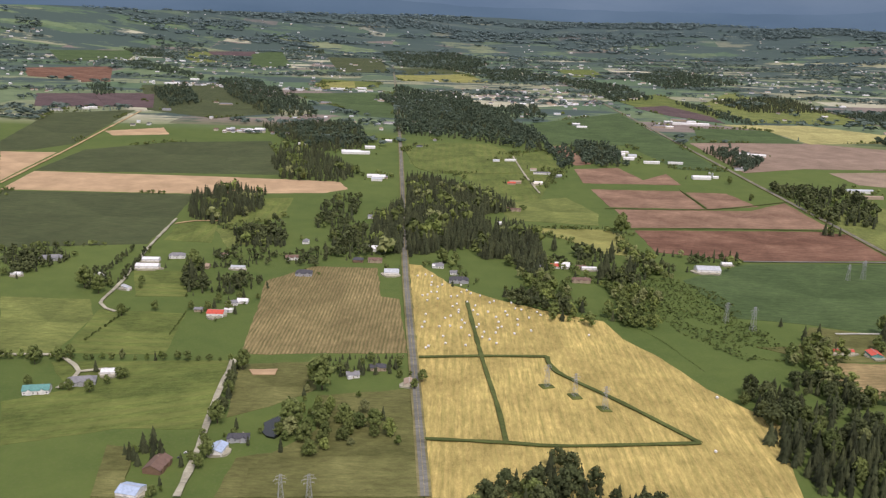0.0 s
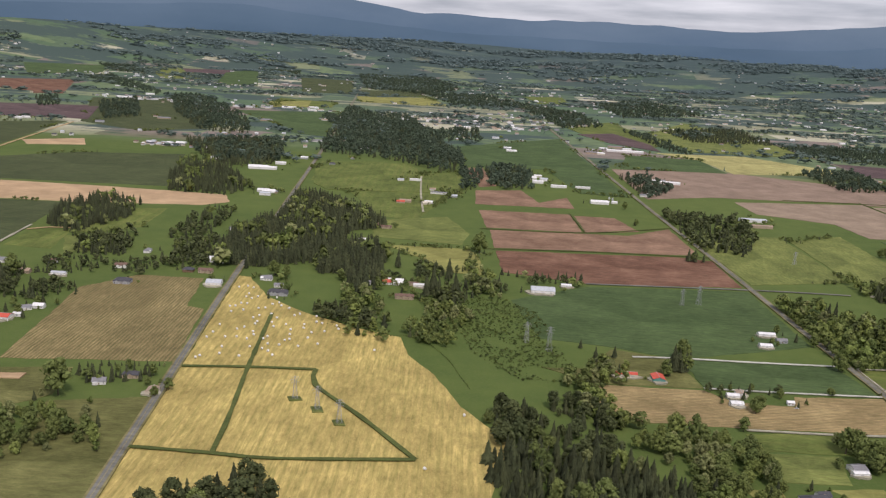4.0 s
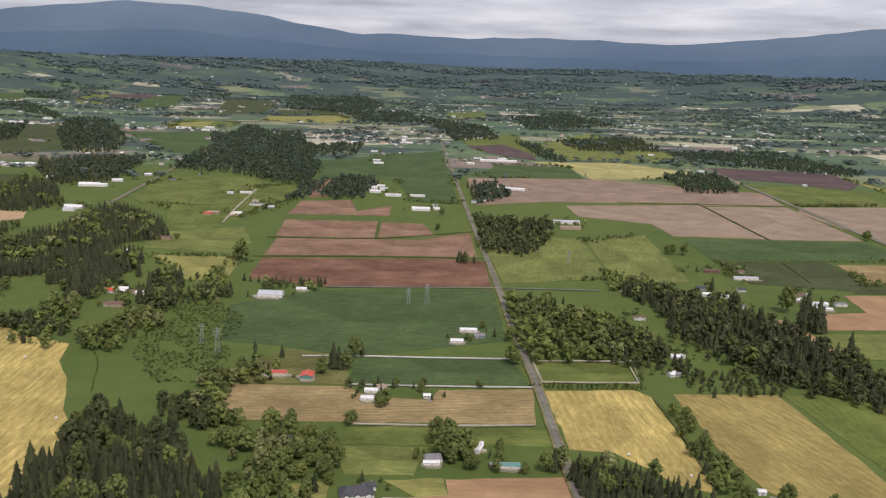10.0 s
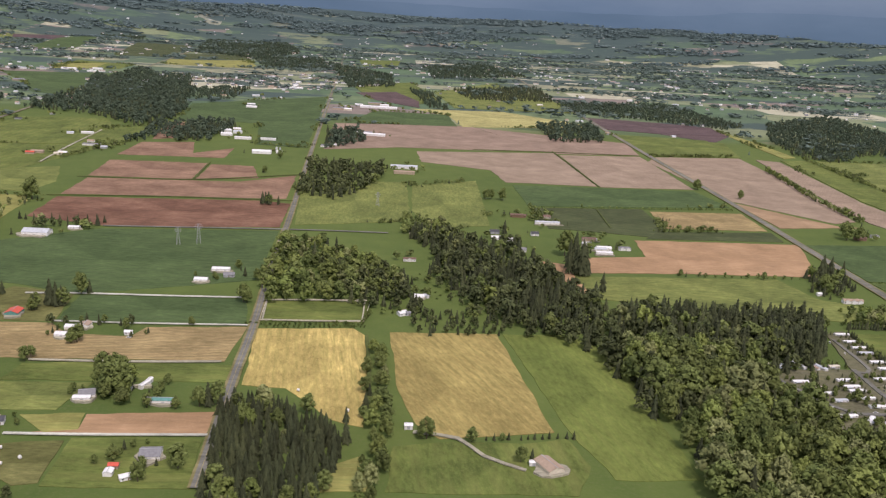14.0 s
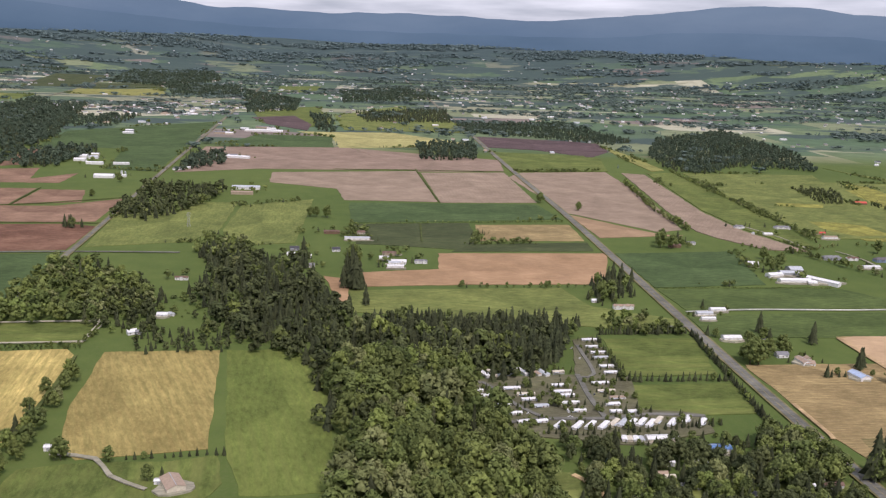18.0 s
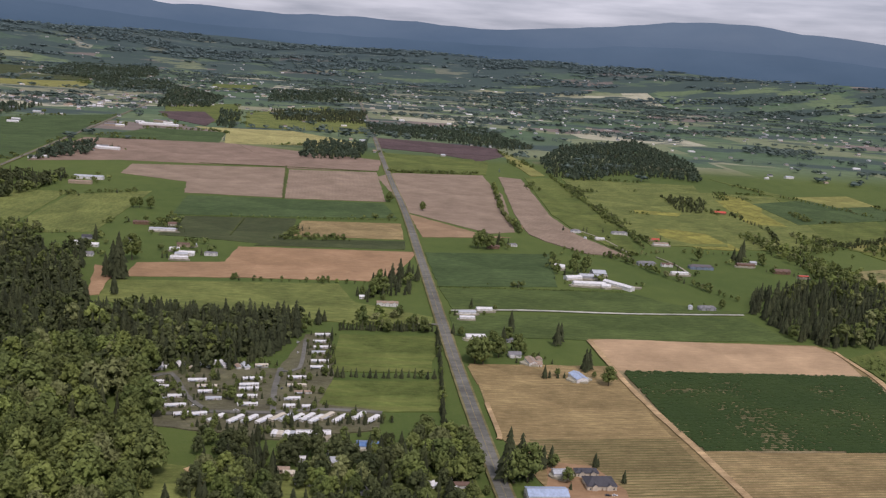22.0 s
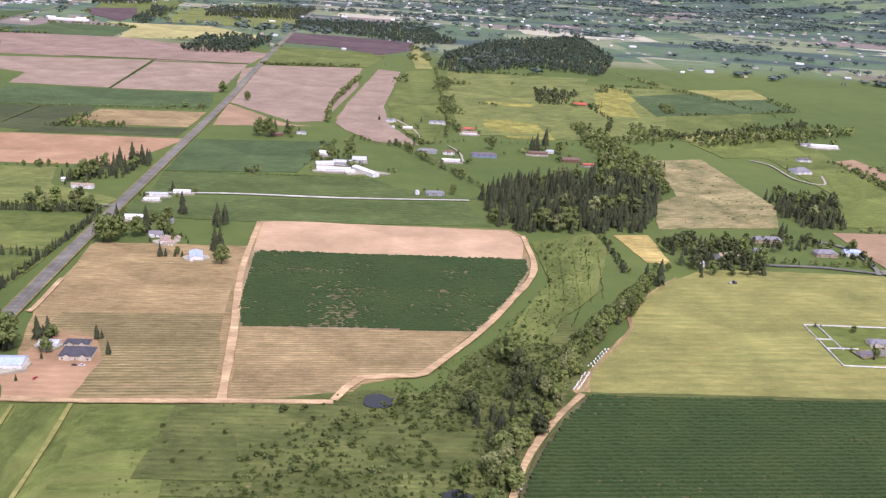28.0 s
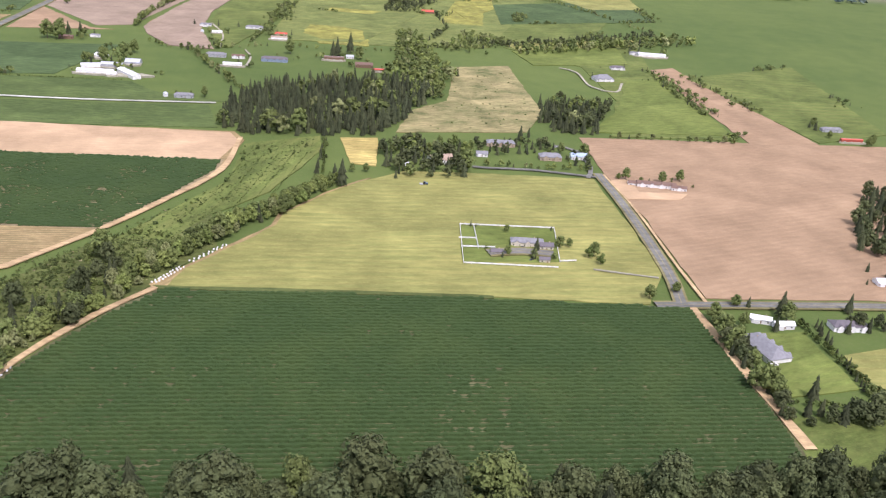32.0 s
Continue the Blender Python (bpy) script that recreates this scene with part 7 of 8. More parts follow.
tree(440.6, 330.9, 5.9, "broadleaf")
tree(411.0, 342.4, 7.9, "conifer")
tree(401.3, 337.3, 9.2, "conifer")
tree(311.9, 363.5, 15.1, "broadleaf")
tree(317.0, 363.6, 15.0, "broadleaf")
tree(307.7, 366.1, 12.6, "broadleaf")
tree(279.8, 418.3, 9.8, "broadleaf")
tree(277.6, 416.7, 7.5, "broadleaf")
tree(264.8, 394.7, 7.7, "broadleaf")
tree(353.8, 303.9, 10.6, "broadleaf")
tree(342.5, 294.2, 8.3, "broadleaf")
tree(354.2, 353.8, 12.0, "conifer")
tree(357.4, 356.6, 10.7, "broadleaf")
tree(350.7, 353.8, 9.6, "broadleaf")
tree(341.9, 351.0, 5.8, "broadleaf")
tree(395.0, 349.6, 9.5, "broadleaf")
tree(248.4, 469.7, 16.1, "conifer")
tree(251.4, 469.9, 14.2, "conifer")
tree(254.8, 468.3, 12.8, "conifer")
tree(243.4, 460.7, 9.6, "conifer")
tree(258.0, 488.9, 13.3, "broadleaf")
tree(348.8, 484.4, 9.6, "broadleaf")
tree(348.3, 525.6, 8.3, "broadleaf")
tree(326.9, 731.3, 12.3, "conifer")
tree(323.5, 737.3, 10.5, "conifer")
tree(334.7, 732.2, 8.5, "conifer")
tree(303.9, 871.9, 7.9, "broadleaf")
tree(558.4, 527.7, 14.4, "conifer")
tree(548.6, 565.5, 19.1, "conifer")
tree(544.7, 565.2, 16.7, "conifer")
tree(548.5, 505.5, 15.2, "conifer")
tree(621.2, 570.7, 4.8, "broadleaf")
tree(678.0, 569.5, 5.8, "broadleaf")
tree(552.3, 562.0, 26.9, "conifer")
tree(549.7, 564.2, 21.9, "conifer")
tree(555.1, 562.3, 20.4, "conifer")
tree(514.1, 663.8, 12.9, "conifer")
tree(517.8, 794.8, 10.2, "broadleaf")
tree(527.9, 792.0, 12.2, "broadleaf")
tree(513.0, 793.7, 10.2, "broadleaf")
tree(583.9, 512.0, 6.0, "broadleaf")
tree(606.7, 506.8, 5.3, "broadleaf")
tree(741.9, 889.2, 11.6, "broadleaf")
tree(800.4, 694.1, 15.0, "broadleaf")
tree(809.2, 691.7, 13.1, "broadleaf")
tree(772.4, 446.5, 15.9, "conifer")
tree(780.6, 447.0, 11.5, "broadleaf")
tree(805.7, 461.1, 14.7, "conifer")
tree(755.3, 430.5, 15.2, "broadleaf")
tree(759.3, 429.2, 15.2, "broadleaf")
tree(810.7, 422.9, 13.3, "conifer")
tree(747.1, 306.8, 23.6, "conifer")
tree(755.1, 306.9, 16.7, "broadleaf")
tree(249.1, 468.4, 13.7, "conifer")
tree(252.2, 466.9, 9.3, "conifer")
tree(255.8, 469.0, 11.2, "broadleaf")
tree(243.2, 463.6, 9.3, "broadleaf")
tree(262.3, 489.6, 9.7, "conifer")
tree(326.9, 448.0, 4.8, "broadleaf")
tree(277.3, 419.5, 7.9, "broadleaf")
tree(279.6, 421.8, 7.9, "broadleaf")
tree(266.2, 398.6, 6.5, "broadleaf")
tree(310.6, 377.4, 12.9, "broadleaf")
tree(305.5, 377.0, 13.9, "broadleaf")
tree(321.8, 731.8, 12.4, "conifer")
tree(326.6, 732.4, 9.5, "broadleaf")
tree(302.5, 871.2, 7.9, "conifer")
tree(347.0, 485.6, 11.7, "broadleaf")
tree(307.5, 958.5, 9.9, "broadleaf")
tree(124.9, 582.4, 19.7, "conifer")
tree(119.9, 625.8, 18.5, "conifer")
tree(113.8, 581.2, 15.8, "conifer")
tree(200.2, 496.8, 6.6, "conifer")
tree(205.3, 473.6, 10.8, "conifer")
tree(218.0, 483.9, 8.4, "conifer")
tree(109.6, 589.4, 22.7, "conifer")
tree(105.3, 582.2, 16.0, "conifer")
tree(80.5, 652.8, 15.0, "conifer")
tree(109.6, 648.3, 9.7, "conifer")
tree(144.1, 714.2, 19.4, "broadleaf")
tree(-168.8, 545.2, 17.8, "conifer")
tree(-174.3, 570.3, 16.1, "broadleaf")
tree(-231.9, 526.2, 15.6, "broadleaf")
tree(-218.9, 516.1, 13.7, "broadleaf")
tree(-206.6, 404.3, 10.7, "broadleaf")
tree(-196.3, 408.9, 8.2, "broadleaf")
tree(-193.2, 415.1, 7.6, "broadleaf")
tree(-158.3, 389.6, 7.1, "broadleaf")
tree(-162.2, 384.0, 5.3, "broadleaf")
tree(-180.4, 376.0, 4.1, "broadleaf")
tree(-102.2, 406.2, 11.8, "broadleaf")
tree(-101.7, 376.2, 8.3, "broadleaf")
tree(-99.4, 347.3, 11.5, "broadleaf")
tree(-88.9, 334.9, 5.0, "broadleaf")
tree(-96.0, 317.5, 9.8, "broadleaf")
tree(-96.8, 308.4, 7.2, "broadleaf")
tree(-190.1, 477.2, 8.5, "broadleaf")
tree(-174.2, 488.7, 7.1, "broadleaf")
tree(-147.2, 416.9, 4.3, "bush")
tree(-59.2, 386.0, 19.5, "broadleaf")
tree(-66.5, 344.4, 15.3, "broadleaf")
tree(-19.0, 332.6, 5.4, "bush")
tree(-40.7, 378.0, 3.8, "bush")
tree(-29.8, 347.2, 10.1, "broadleaf")
tree(1026.0, 394.9, 15.3, "conifer")
tree(1022.4, 404.1, 9.5, "conifer")
tree(1030.8, 415.9, 5.1, "broadleaf")
tree(1037.9, 416.8, 5.1, "broadleaf")
tree(1019.0, 686.9, 16.4, "conifer")
tree(1016.0, 682.0, 12.6, "conifer")
tree(1036.1, 681.1, 10.8, "broadleaf")
tree(1142.9, 284.5, 6.6, "broadleaf")
tree(1155.2, 289.9, 5.4, "broadleaf")
tree(1130.9, 321.9, 7.2, "broadleaf")
tree(1128.0, 320.0, 5.7, "bush")
tree(1131.6, 313.7, 5.2, "bush")
tree(1082.7, 349.8, 3.5, "conifer")
tree(1084.9, 349.4, 2.5, "conifer")
tree(1118.3, 347.8, 3.0, "conifer")
tree(1190.0, 273.3, 11.3, "conifer")
tree(1189.8, 268.1, 9.0, "broadleaf")
tree(1218.7, 276.4, 9.5, "conifer")
tree(1174.9, 218.1, 9.8, "conifer")
tree(1174.8, 279.3, 5.9, "broadleaf")
tree(1158.2, 223.5, 9.6, "broadleaf")
tree(1161.3, 221.9, 10.8, "broadleaf")
tree(1163.6, 218.8, 8.4, "broadleaf")
tree(1163.2, 237.0, 7.2, "broadleaf")
tree(1160.8, 255.5, 10.5, "broadleaf")
tree(1161.4, 267.8, 8.6, "broadleaf")
tree(1161.8, 247.9, 10.3, "broadleaf")
tree(1089.4, 423.1, 12.9, "broadleaf")
tree(1159.9, 504.4, 10.5, "conifer")
tree(1163.6, 505.0, 12.0, "conifer")
tree(1157.6, 510.0, 9.2, "conifer")
tree(1128.0, 482.4, 10.0, "conifer")
tree(1134.2, 488.9, 6.8, "conifer")
tree(1141.0, 719.3, 4.8, "bush")
tree(721.8, 259.7, 5.9, "broadleaf")
tree(739.5, 234.4, 7.2, "broadleaf")
tree(737.4, 235.8, 5.5, "broadleaf")
tree(754.3, 196.4, 8.0, "broadleaf")
tree(742.2, 201.0, 3.3, "bush")
tree(714.6, 285.8, 9.4, "broadleaf")
tree(705.5, 289.9, 8.7, "broadleaf")
tree(735.9, 278.1, 9.4, "broadleaf")
tree(938.8, 305.9, 13.4, "broadleaf")
tree(977.6, 331.9, 10.9, "broadleaf")
tree(913.3, 227.9, 7.8, "bush")
tree(897.6, 275.2, 6.0, "bush")
car(760.2, 292.1, 10, "car_red")
car(762.3, 291.7, 10, "car_blue")
car(764.5, 291.7, 10, "car_white")
car(766.8, 291.8, 10, "car_dark")
car(773.0, 286.8, 70, "car_red")
car(757.9, 289.1, 0, "car_white")
car(782.7, 297.1, 0, "car_dark")
car(785.3, 297.1, 0, "car_white")
car(1096.2, 324.5, 20, "car_white")
car(1102.1, 328.4, 0, "car_dark")
car(1103.4, 316.2, 40, "car_dark")
car(1171.9, 238.0, 0, "car_white")
car(1147.7, 472.3, 0, "car_white")
car(666.5, 453.3, 60, "car_white")
car(667.0, 437.9, 70, "car_white")
car(661.7, 390.6, 70, "car_dark")
car(626.6, 370.0, 30, "car_white")
car(644.3, 366.0, 0, "car_white")
car(682.5, 329.3, 80, "car_white")
car(682.1, 326.9, 80, "car_white")
car(280.3, 325.8, 20, "car_white")
car(-104.9, 320.1, 20, "car_white")
car(-106.3, 315.8, 0, "car_dark")
car(301.5, 426.3, 0, "car_white")
tractor(1066.4, 401.1, 0)
house(666.5, 313.2, 4.0, 2.2, 0, "tan_wall", "tan_roof")
house(679.6, 255.0, 11.3, 5.3, 5, "tan_wall", "tan_roof")
house(681.7, 260.9, 5.8, 3.5, 5, "tan_wall", "tan_roof")
house(694.9, 299.4, 2.5, 2.1, 0, "white", "grey_roof")
house(718.8, 304.0, 2.5, 1.3, 0, "white", "white_roof")
house(725.3, 305.9, 2.5, 1.3, 0, "grey_wall", "white_roof")
barn(720.6, 285.4, 2.4, 1.6, 0, "white", "white_roof")
mobile_home(708.3, 262.4, 2.3, 80, "white_roof")
mobile_home(710.5, 262.4, 2.3, 80, "white_roof")
car(688.8, 259.6, 85, "car_white")
car(689.6, 255.7, 85, "car_dark")
car(690.5, 252.5, 85, "car_white")
house(668.8, 257.9, 1.5, 1.5, 0, "white", "white_roof")
tree(695.6, 255.1, 3.0, "broadleaf")
tree(698.7, 256.7, 2.6, "broadleaf")
tree(697.9, 237.1, 5.3, "broadleaf")
tree(685.4, 265.0, 6.6, "broadleaf")
tree(681.8, 234.4, 4.3, "bush")
house(697.0, 233.8, 10.1, 8.0, -12, "white", "pale_blue_roof")
pylon(50.1, 398.2, 12)
pylon(62.5, 387.9, 12)
pylon(74.8, 374.4, 12)
tree(-5.1, 608.4, 12.6, "broadleaf")
tree(4.2, 607.1, 10.0, "broadleaf")
house(8.2, 565.0, 10.2, 6.3, 0, "grey_wall", "dark_roof")
house(-8.5, 600.1, 6.6, 5.0, 20, "white", "grey_roof")

# farmsteads among the firs and along the crossroads
house(-165, 608, 7.0, 4.6, 0, "white", "brown_roof")
house(-77, 686, 7.0, 5.1, 88, "tan_wall", "tan_roof")
house(-258, 1413, 6.1, 5.5, 12, "tan_wall", "silver_roof")
house(-246, 1455, 6.7, 5.1, 12, "cream", "dark_roof")
barn(-89, 1194, 9.9, 7.4, 3, "grey_wall", "white_roof")
house(-112, 653, 7.4, 4.7, 88, "white", "grey_roof")
barn(-649, 1447, 13.7, 7.1, 3, "cream", "grey_roof")
barn(-484, 1470, 13.7, 6.4, 4, "grey_wall", "grey_roof")
house(-437, 1606, 7.7, 4.6, 0, "cream", "brown_roof")
house(-347, 1624, 6.1, 5.2, 0, "grey_wall", "brown_roof")
house(53, 1060, 7.6, 5.1, 12, "white", "silver_roof")
house(94, 1006, 7.0, 5.4, 5, "white", "tan_roof")
house(119, 971, 7.2, 4.7, 12, "grey_wall", "silver_roof")
barn(201, 1446, 12.4, 6.9, 0, "grey_wall", "white_roof")
barn(228, 1158, 9.7, 6.5, 4, "cream", "white_roof")
barn(224, 1108, 13.8, 6.3, 0, "white", "white_roof")
barn(370, 1520, 13.6, 7.2, 0, "grey_wall", "white_roof")
house(346, 1491, 7.3, 4.8, 5, "grey_wall", "silver_roof")
barn(413, 1532, 15.0, 6.1, 0, "white", "white_roof")
house(-45, 1157, 7.9, 4.8, 0, "grey_wall", "dark_roof")
house(-26, 1219, 5.6, 5.4, 88, "grey_wall", "tan_roof")
house(119, 1533, 7.7, 4.9, 0, "tan_wall", "silver_roof")
house(64, 603, 7.1, 5.1, 5, "white", "grey_roof")
barn(-27, 1971, 14.8, 7.1, 3, "cream", "silver_roof")
barn(-239, 1914, 11.6, 6.0, 3, "grey_wall", "white_roof")
barn(394, 1179, 13.7, 7.5, 3, "white", "grey_roof")
house(388, 1150, 7.0, 4.6, 12, "grey_wall", "brown_roof")
barn(380, 1503, 13.1, 6.2, 4, "cream", "grey_roof")
barn(355, 1447, 12.5, 7.4, 0, "cream", "white_roof")
barn(833, 1902, 11.7, 6.7, 3, "white", "white_roof")
barn(707, 1686, 10.9, 6.2, 4, "cream", "white_roof")
house(538, 667, 5.8, 5.3, 5, "white", "dark_roof")
house(507, 668, 6.8, 5.2, 3, "grey_wall", "dark_roof")
house(521, 618, 6.0, 4.9, 3, "white", "grey_roof")
house(557, 727, 6.3, 4.8, 12, "cream", "brown_roof")
house(684, 320, 5.7, 5.2, 0, "cream", "silver_roof")
# white fences round the estate and the paddock
fence([(1078, 351), (1120, 350), (1115, 315), (1122, 316)], "white", "white board fence round the estate garden")
fence([(1078, 351), (1075, 311), (1113, 309)], "white", "white board fence along the estate drive")
fence([(1084, 351), (1083, 326)], "white", "white board fence between small paddocks")
fence([(1076, 336), (1083, 336)], "white", "white board fence between small paddocks")
fence([(1076, 327), (1090, 327)], "white", "white board fence between small paddocks")
fence([(359, 489), (417, 494), (414, 459), (360, 456), (359, 489)], "cream", "pale board fence round a grass paddock", 0.7)


# bales of the hay field
def bale_mesh():
    V, F = lathe([(0.1, -0.42), (0.42, -0.42), (0.5, -0.34), (0.5, 0.34), (0.42, 0.42), (0.1, 0.42)], 12)
    return mesh_of("hay_bale", [(z * 1.3, x * 1.3, y * 1.3 + 0.6) for x, y, z in V], F, "white", True)


BALE = bale_mesh()


def bales(pts, gap, share):
    for x, y in scatter(pts, gap):
        if rng.uniform() < share:
            ob = new("hay_bale", BALE)
            ob.matrix_basis = pose(float(x), float(y), 0.42, 0, 0, float(rng.uniform(0, 180)))
            tagged(ob, "white plastic-wrapped round hay bale on stubble", "hay bale", "wrapped bales on the hay field")


bales([(-24, 590), (-8, 580), (20, 540), (60, 505), (60, 480), (22, 445), (-12, 440)], 9.5, 0.75)
bales([(60, 500), (95, 490), (150, 370), (140, 300), (120, 300), (90, 440)], 24, 0.4)
bales([(262, 316), (306, 320), (306, 293)], 10, 0.7)
bales([(365, 380), (410, 380), (412, 345)], 22, 0.5)

# hive boxes in pairs along the creek track
for (xa, ya), (xb, yb), count in (((960, 287), (967, 300), 10), ((970, 306), (980, 321), 8), ((929, 225), (931, 234), 5)):
    for i in range(2 * count):
        box_ob = new("hive_box", SEEN.setdefault("hive", mesh_of("hive_box", *joined(box(-0.32, -0.24, 0, 0.32, 0.24, 0.45), box(-0.35, -0.27, 0.45, 0.35, 0.27, 0.5)), "white")))
        s = (i // 2) / (count - 1)
        box_ob.matrix_basis = pose(xa + (xb - xa) * s + 1.5 * (i % 2) + 0.2 * rng.uniform(-1, 1), ya + (yb - ya) * s + 0.3 * rng.uniform(-1, 1), 0.35, 0, 0, 60 + 9 * (i % 4))
        tagged(box_ob, "small white wooden box beside the hay field", "box", "white boxes along the creek")


def pond(x, y, w, d):
    """A dark still pond with an uneven shore."""
    LEVEL[0] += 0.004
    rim = [(x + w * math.cos(k * TO * 20) * rng.uniform(0.85, 1.15), y + d * math.sin(k * TO * 20) * rng.uniform(0.85, 1.15)) for k in range(18)]
    V = [(px, py, LEVEL[0]) for px, py in rim] + [(px, py, -0.1) for px, py in rim]
    F = [tuple(range(18))] + [(k, 18 + k, 18 + (k + 1) % 18, (k + 1) % 18) for k in range(18)]
    tagged(new("pond", mesh_of("pond", V, F, "pond")), "small dark still pond with trees round it", "pond", kind="structure")


pond(-73, 345, 6, 9)
pond(889, 275, 5, 5)
pond(911, 220, 4.5, 4)

# berry rows
def rows(x0, y0, turn, pts, gap, wide, high, bare, label):
    """Each planted row is a ragged ridge of leaves; bare: how much is missing in patches."""
    root = tagged(new("berry_planting"), label, "crop")
    root.matrix_basis = pose(x0, y0, 0.5, 0, 0, turn)
    turned = Matrix.Rotation(-turn * TO, 2)
    local = [tuple(turned @ Vector((x - x0, y - y0))) for x, y in pts]
    P = np.array(local)
    step = 1.1
    xs = np.arange(P[:, 0].min(), P[:, 0].max(), step)
    for y in np.arange(P[:, 1].min() + gap / 2, P[:, 1].max(), gap):
        ok = inside(local, xs, np.full(len(xs), y))
        V, F, last = [], [], False
        for x, good in zip(xs, ok):
            gone = 0.8 * noise.noise((x * 0.03, y * 0.07, 8.0)) + 1.1 * noise.noise((x * 0.61, y * 1.3, 2.0))
            if not good or gone > bare:
                last = False
                if good and V:
                    x, k = float(x), 0.5
                    V += [(x, y - 0.3, 0), (x, y - 0.15, 0.1), (x, y + 0.15, 0.12), (x, y + 0.3, 0)]
                    n0 = len(V) - 4
                    F += [(n0 - 4 + j, n0 + j, n0 + 1 + j, n0 - 3 + j) for j in range(3)]
                continue
            n0, k = len(V), 0.75 + 0.5 * rng.uniform()
            w, h, off = wide * k * 0.5, high * (0.7 + 0.6 * rng.uniform()), rng.normal(0, 0.08)
            V += [(x, y - w + off, 0), (x + rng.normal(0, 0.2), y - w * 0.55 + off, h * 0.8), (x, y + w * 0.4 + off, h), (x, y + w + off, 0)]
            if n0:
                F += [(n0 - 4 + j, n0 + j, n0 + 1 + j, n0 - 3 + j) for j in range(3)]
            last = True
        if F:
            part("planted_ridge", V, F, "vine", root)


rows(1085, 235, 1.5, [(965, 282), (1067, 281), (1156, 277), (1157, 242), (1158, 214), (1158, 192), (1156, 177), (1162, 166), (920, 166), (920, 168), (921, 178), (923, 190), (926, 208), (932, 227), (940, 244), (951, 264)], 2.1, 1.45, 0.9, 0.80, "dark green berry bushes in long straight rows")
rows(890, 380, 1.5, [(829, 424), (966, 425), (965, 410), (950, 374), (930, 335), (835, 335), (831, 356)], 1.7, 1.4, 0.7, 0.31, "dark green berry bushes in rows with bare patches")


def yard(x, y, w, d):
    """A worn gravel apron round a building."""
    LEVEL[0] += 0.004
    rim = [(x + w * 0.66 * math.cos(k * TO * 30) * rng.uniform(0.75, 1.2), y - d * 0.2 + d * 0.8 * math.sin(k * TO * 30) * rng.uniform(0.75, 1.2)) for k in range(12)]
    V = [(px, py, LEVEL[0]) for px, py in rim] + [(px, py, -0.1) for px, py in rim]
    F = [tuple(range(12))] + [(k, 12 + k, 12 + (k + 1) % 12, (k + 1) % 12) for k in range(12)]
    tagged(new("gravel_yard", mesh_of("gravel_yard", V, F, "gravel")), "pale worn gravel yard round a building", "yard", kind="structure")


for spot in [q for q in YARDS if q[1] < 800 and q[2] > 4.5 and q[4]]:
    spot = spot[:4]
    yard(*spot)

# trees of the yards
def yard_trees():
    spots, tall, kinds = [], [], []
    for x, y, w, d, _ in YARDS:
        for k in range(int(rng.integers(2, 5)) if y < 700 else int(rng.integers(3, 7))):
            a = rng.uniform(-0.3, math.pi + 0.3) if rng.uniform() < 0.75 else rng.uniform(0, 6.3)
            r = max(w, d) * 0.6 + rng.uniform(1.5, 7)
            px, py = x + r * math.cos(a), y + r * math.sin(a) + 1
            if any(abs(px - q[0]) < q[2] * 0.6 + 0.8 and abs(py - q[1]) < q[3] * 0.7 + 1.2 for q in YARDS):
                continue
            kind, h = "broadleaf" if rng.uniform() < 0.6 else "conifer", rng.uniform(2.2, 7.5)
            if y < 560:
                tree(px, py, h, kind if h > 3 else "bush")
            else:
                spots.append((px, py)), tall.append(h), kinds.append(kind)
    far_stuff("yard_trees", "leafy trees and firs round farm buildings", np.array(spots), np.array(tall), np.array(kinds), "trees")


yard_trees()


# trees and shrubs between the mobile homes
def park_trees():
    homes = [o.location.copy() for o in scene.objects if o.name.startswith("mobile_home")]
    lo_x, hi_x = min(p.x for p in homes), max(p.x for p in homes)
    lo_y, hi_y = min(p.y for p in homes), max(p.y for p in homes)
    for x, y in scatter([(lo_x - 4, lo_y - 3), (hi_x + 4, lo_y - 3), (hi_x + 4, hi_y + 3), (lo_x - 4, hi_y + 3)], 3.7):
        near = min(math.hypot((p.x - x) * 0.8, (p.y - y) * 1.3) for p in homes)
        if 2.0 < near < 7 and rng.uniform() < 0.8:
            h = rng.uniform(1.2, 4.6)
            tree(float(x), float(y), h, "bush" if h < 2.2 else "conifer" if rng.uniform() < 0.45 else "broadleaf")


park_trees()


# scrub along the creek and loose bushes
FINE = [broad_arrays(s + 60, 60, 0.09, 4) for s in range(6)]


def bushes(name, label, pts, gap, h, cover="bush", protos=SCRUB):
    spots = scatter(pts, gap)
    spots = spots[[noise.noise((x * 0.05, y * 0.05, 1.0)) > (-0.45 if gap < 2.2 else -0.25) for x, y in spots]]
    root = tagged(new(name), label, "scrub", kind="stuff")
    V, T = planted(spots, h * (0.25 + 0.95 * rng.uniform(0, 1, len(spots)) ** 1.6), protos, (1.3, 2.6) if protos is SCRUB else (0.9, 1.7))
    ob = new("bushes", big_mesh("bushes", V, T, cover, np.concatenate(TONE)))
    ob.parent = root
    tagged(ob, kind="stuff")


CREEK = [(825, 268), (886, 282), (930, 319), (972, 395), (974, 450), (1010, 470), (1010, 440), (985, 383), (965, 340), (965, 300), (930, 240), (915, 181), (815, 170), (813, 235)]
bushes("scrub", "tangled green bushes along the creek", CREEK, 1.75, 0.85)
WET = [(850, 250), (868, 264), (905, 281), (930, 319), (945, 335), (966, 332), (962, 300), (930, 250), (912, 200), (908, 172), (866, 172), (846, 215)]
bushes("scrub", "dense tangle of green bushes by the creek", WET, 2.19, 1.9, "bush", FINE)
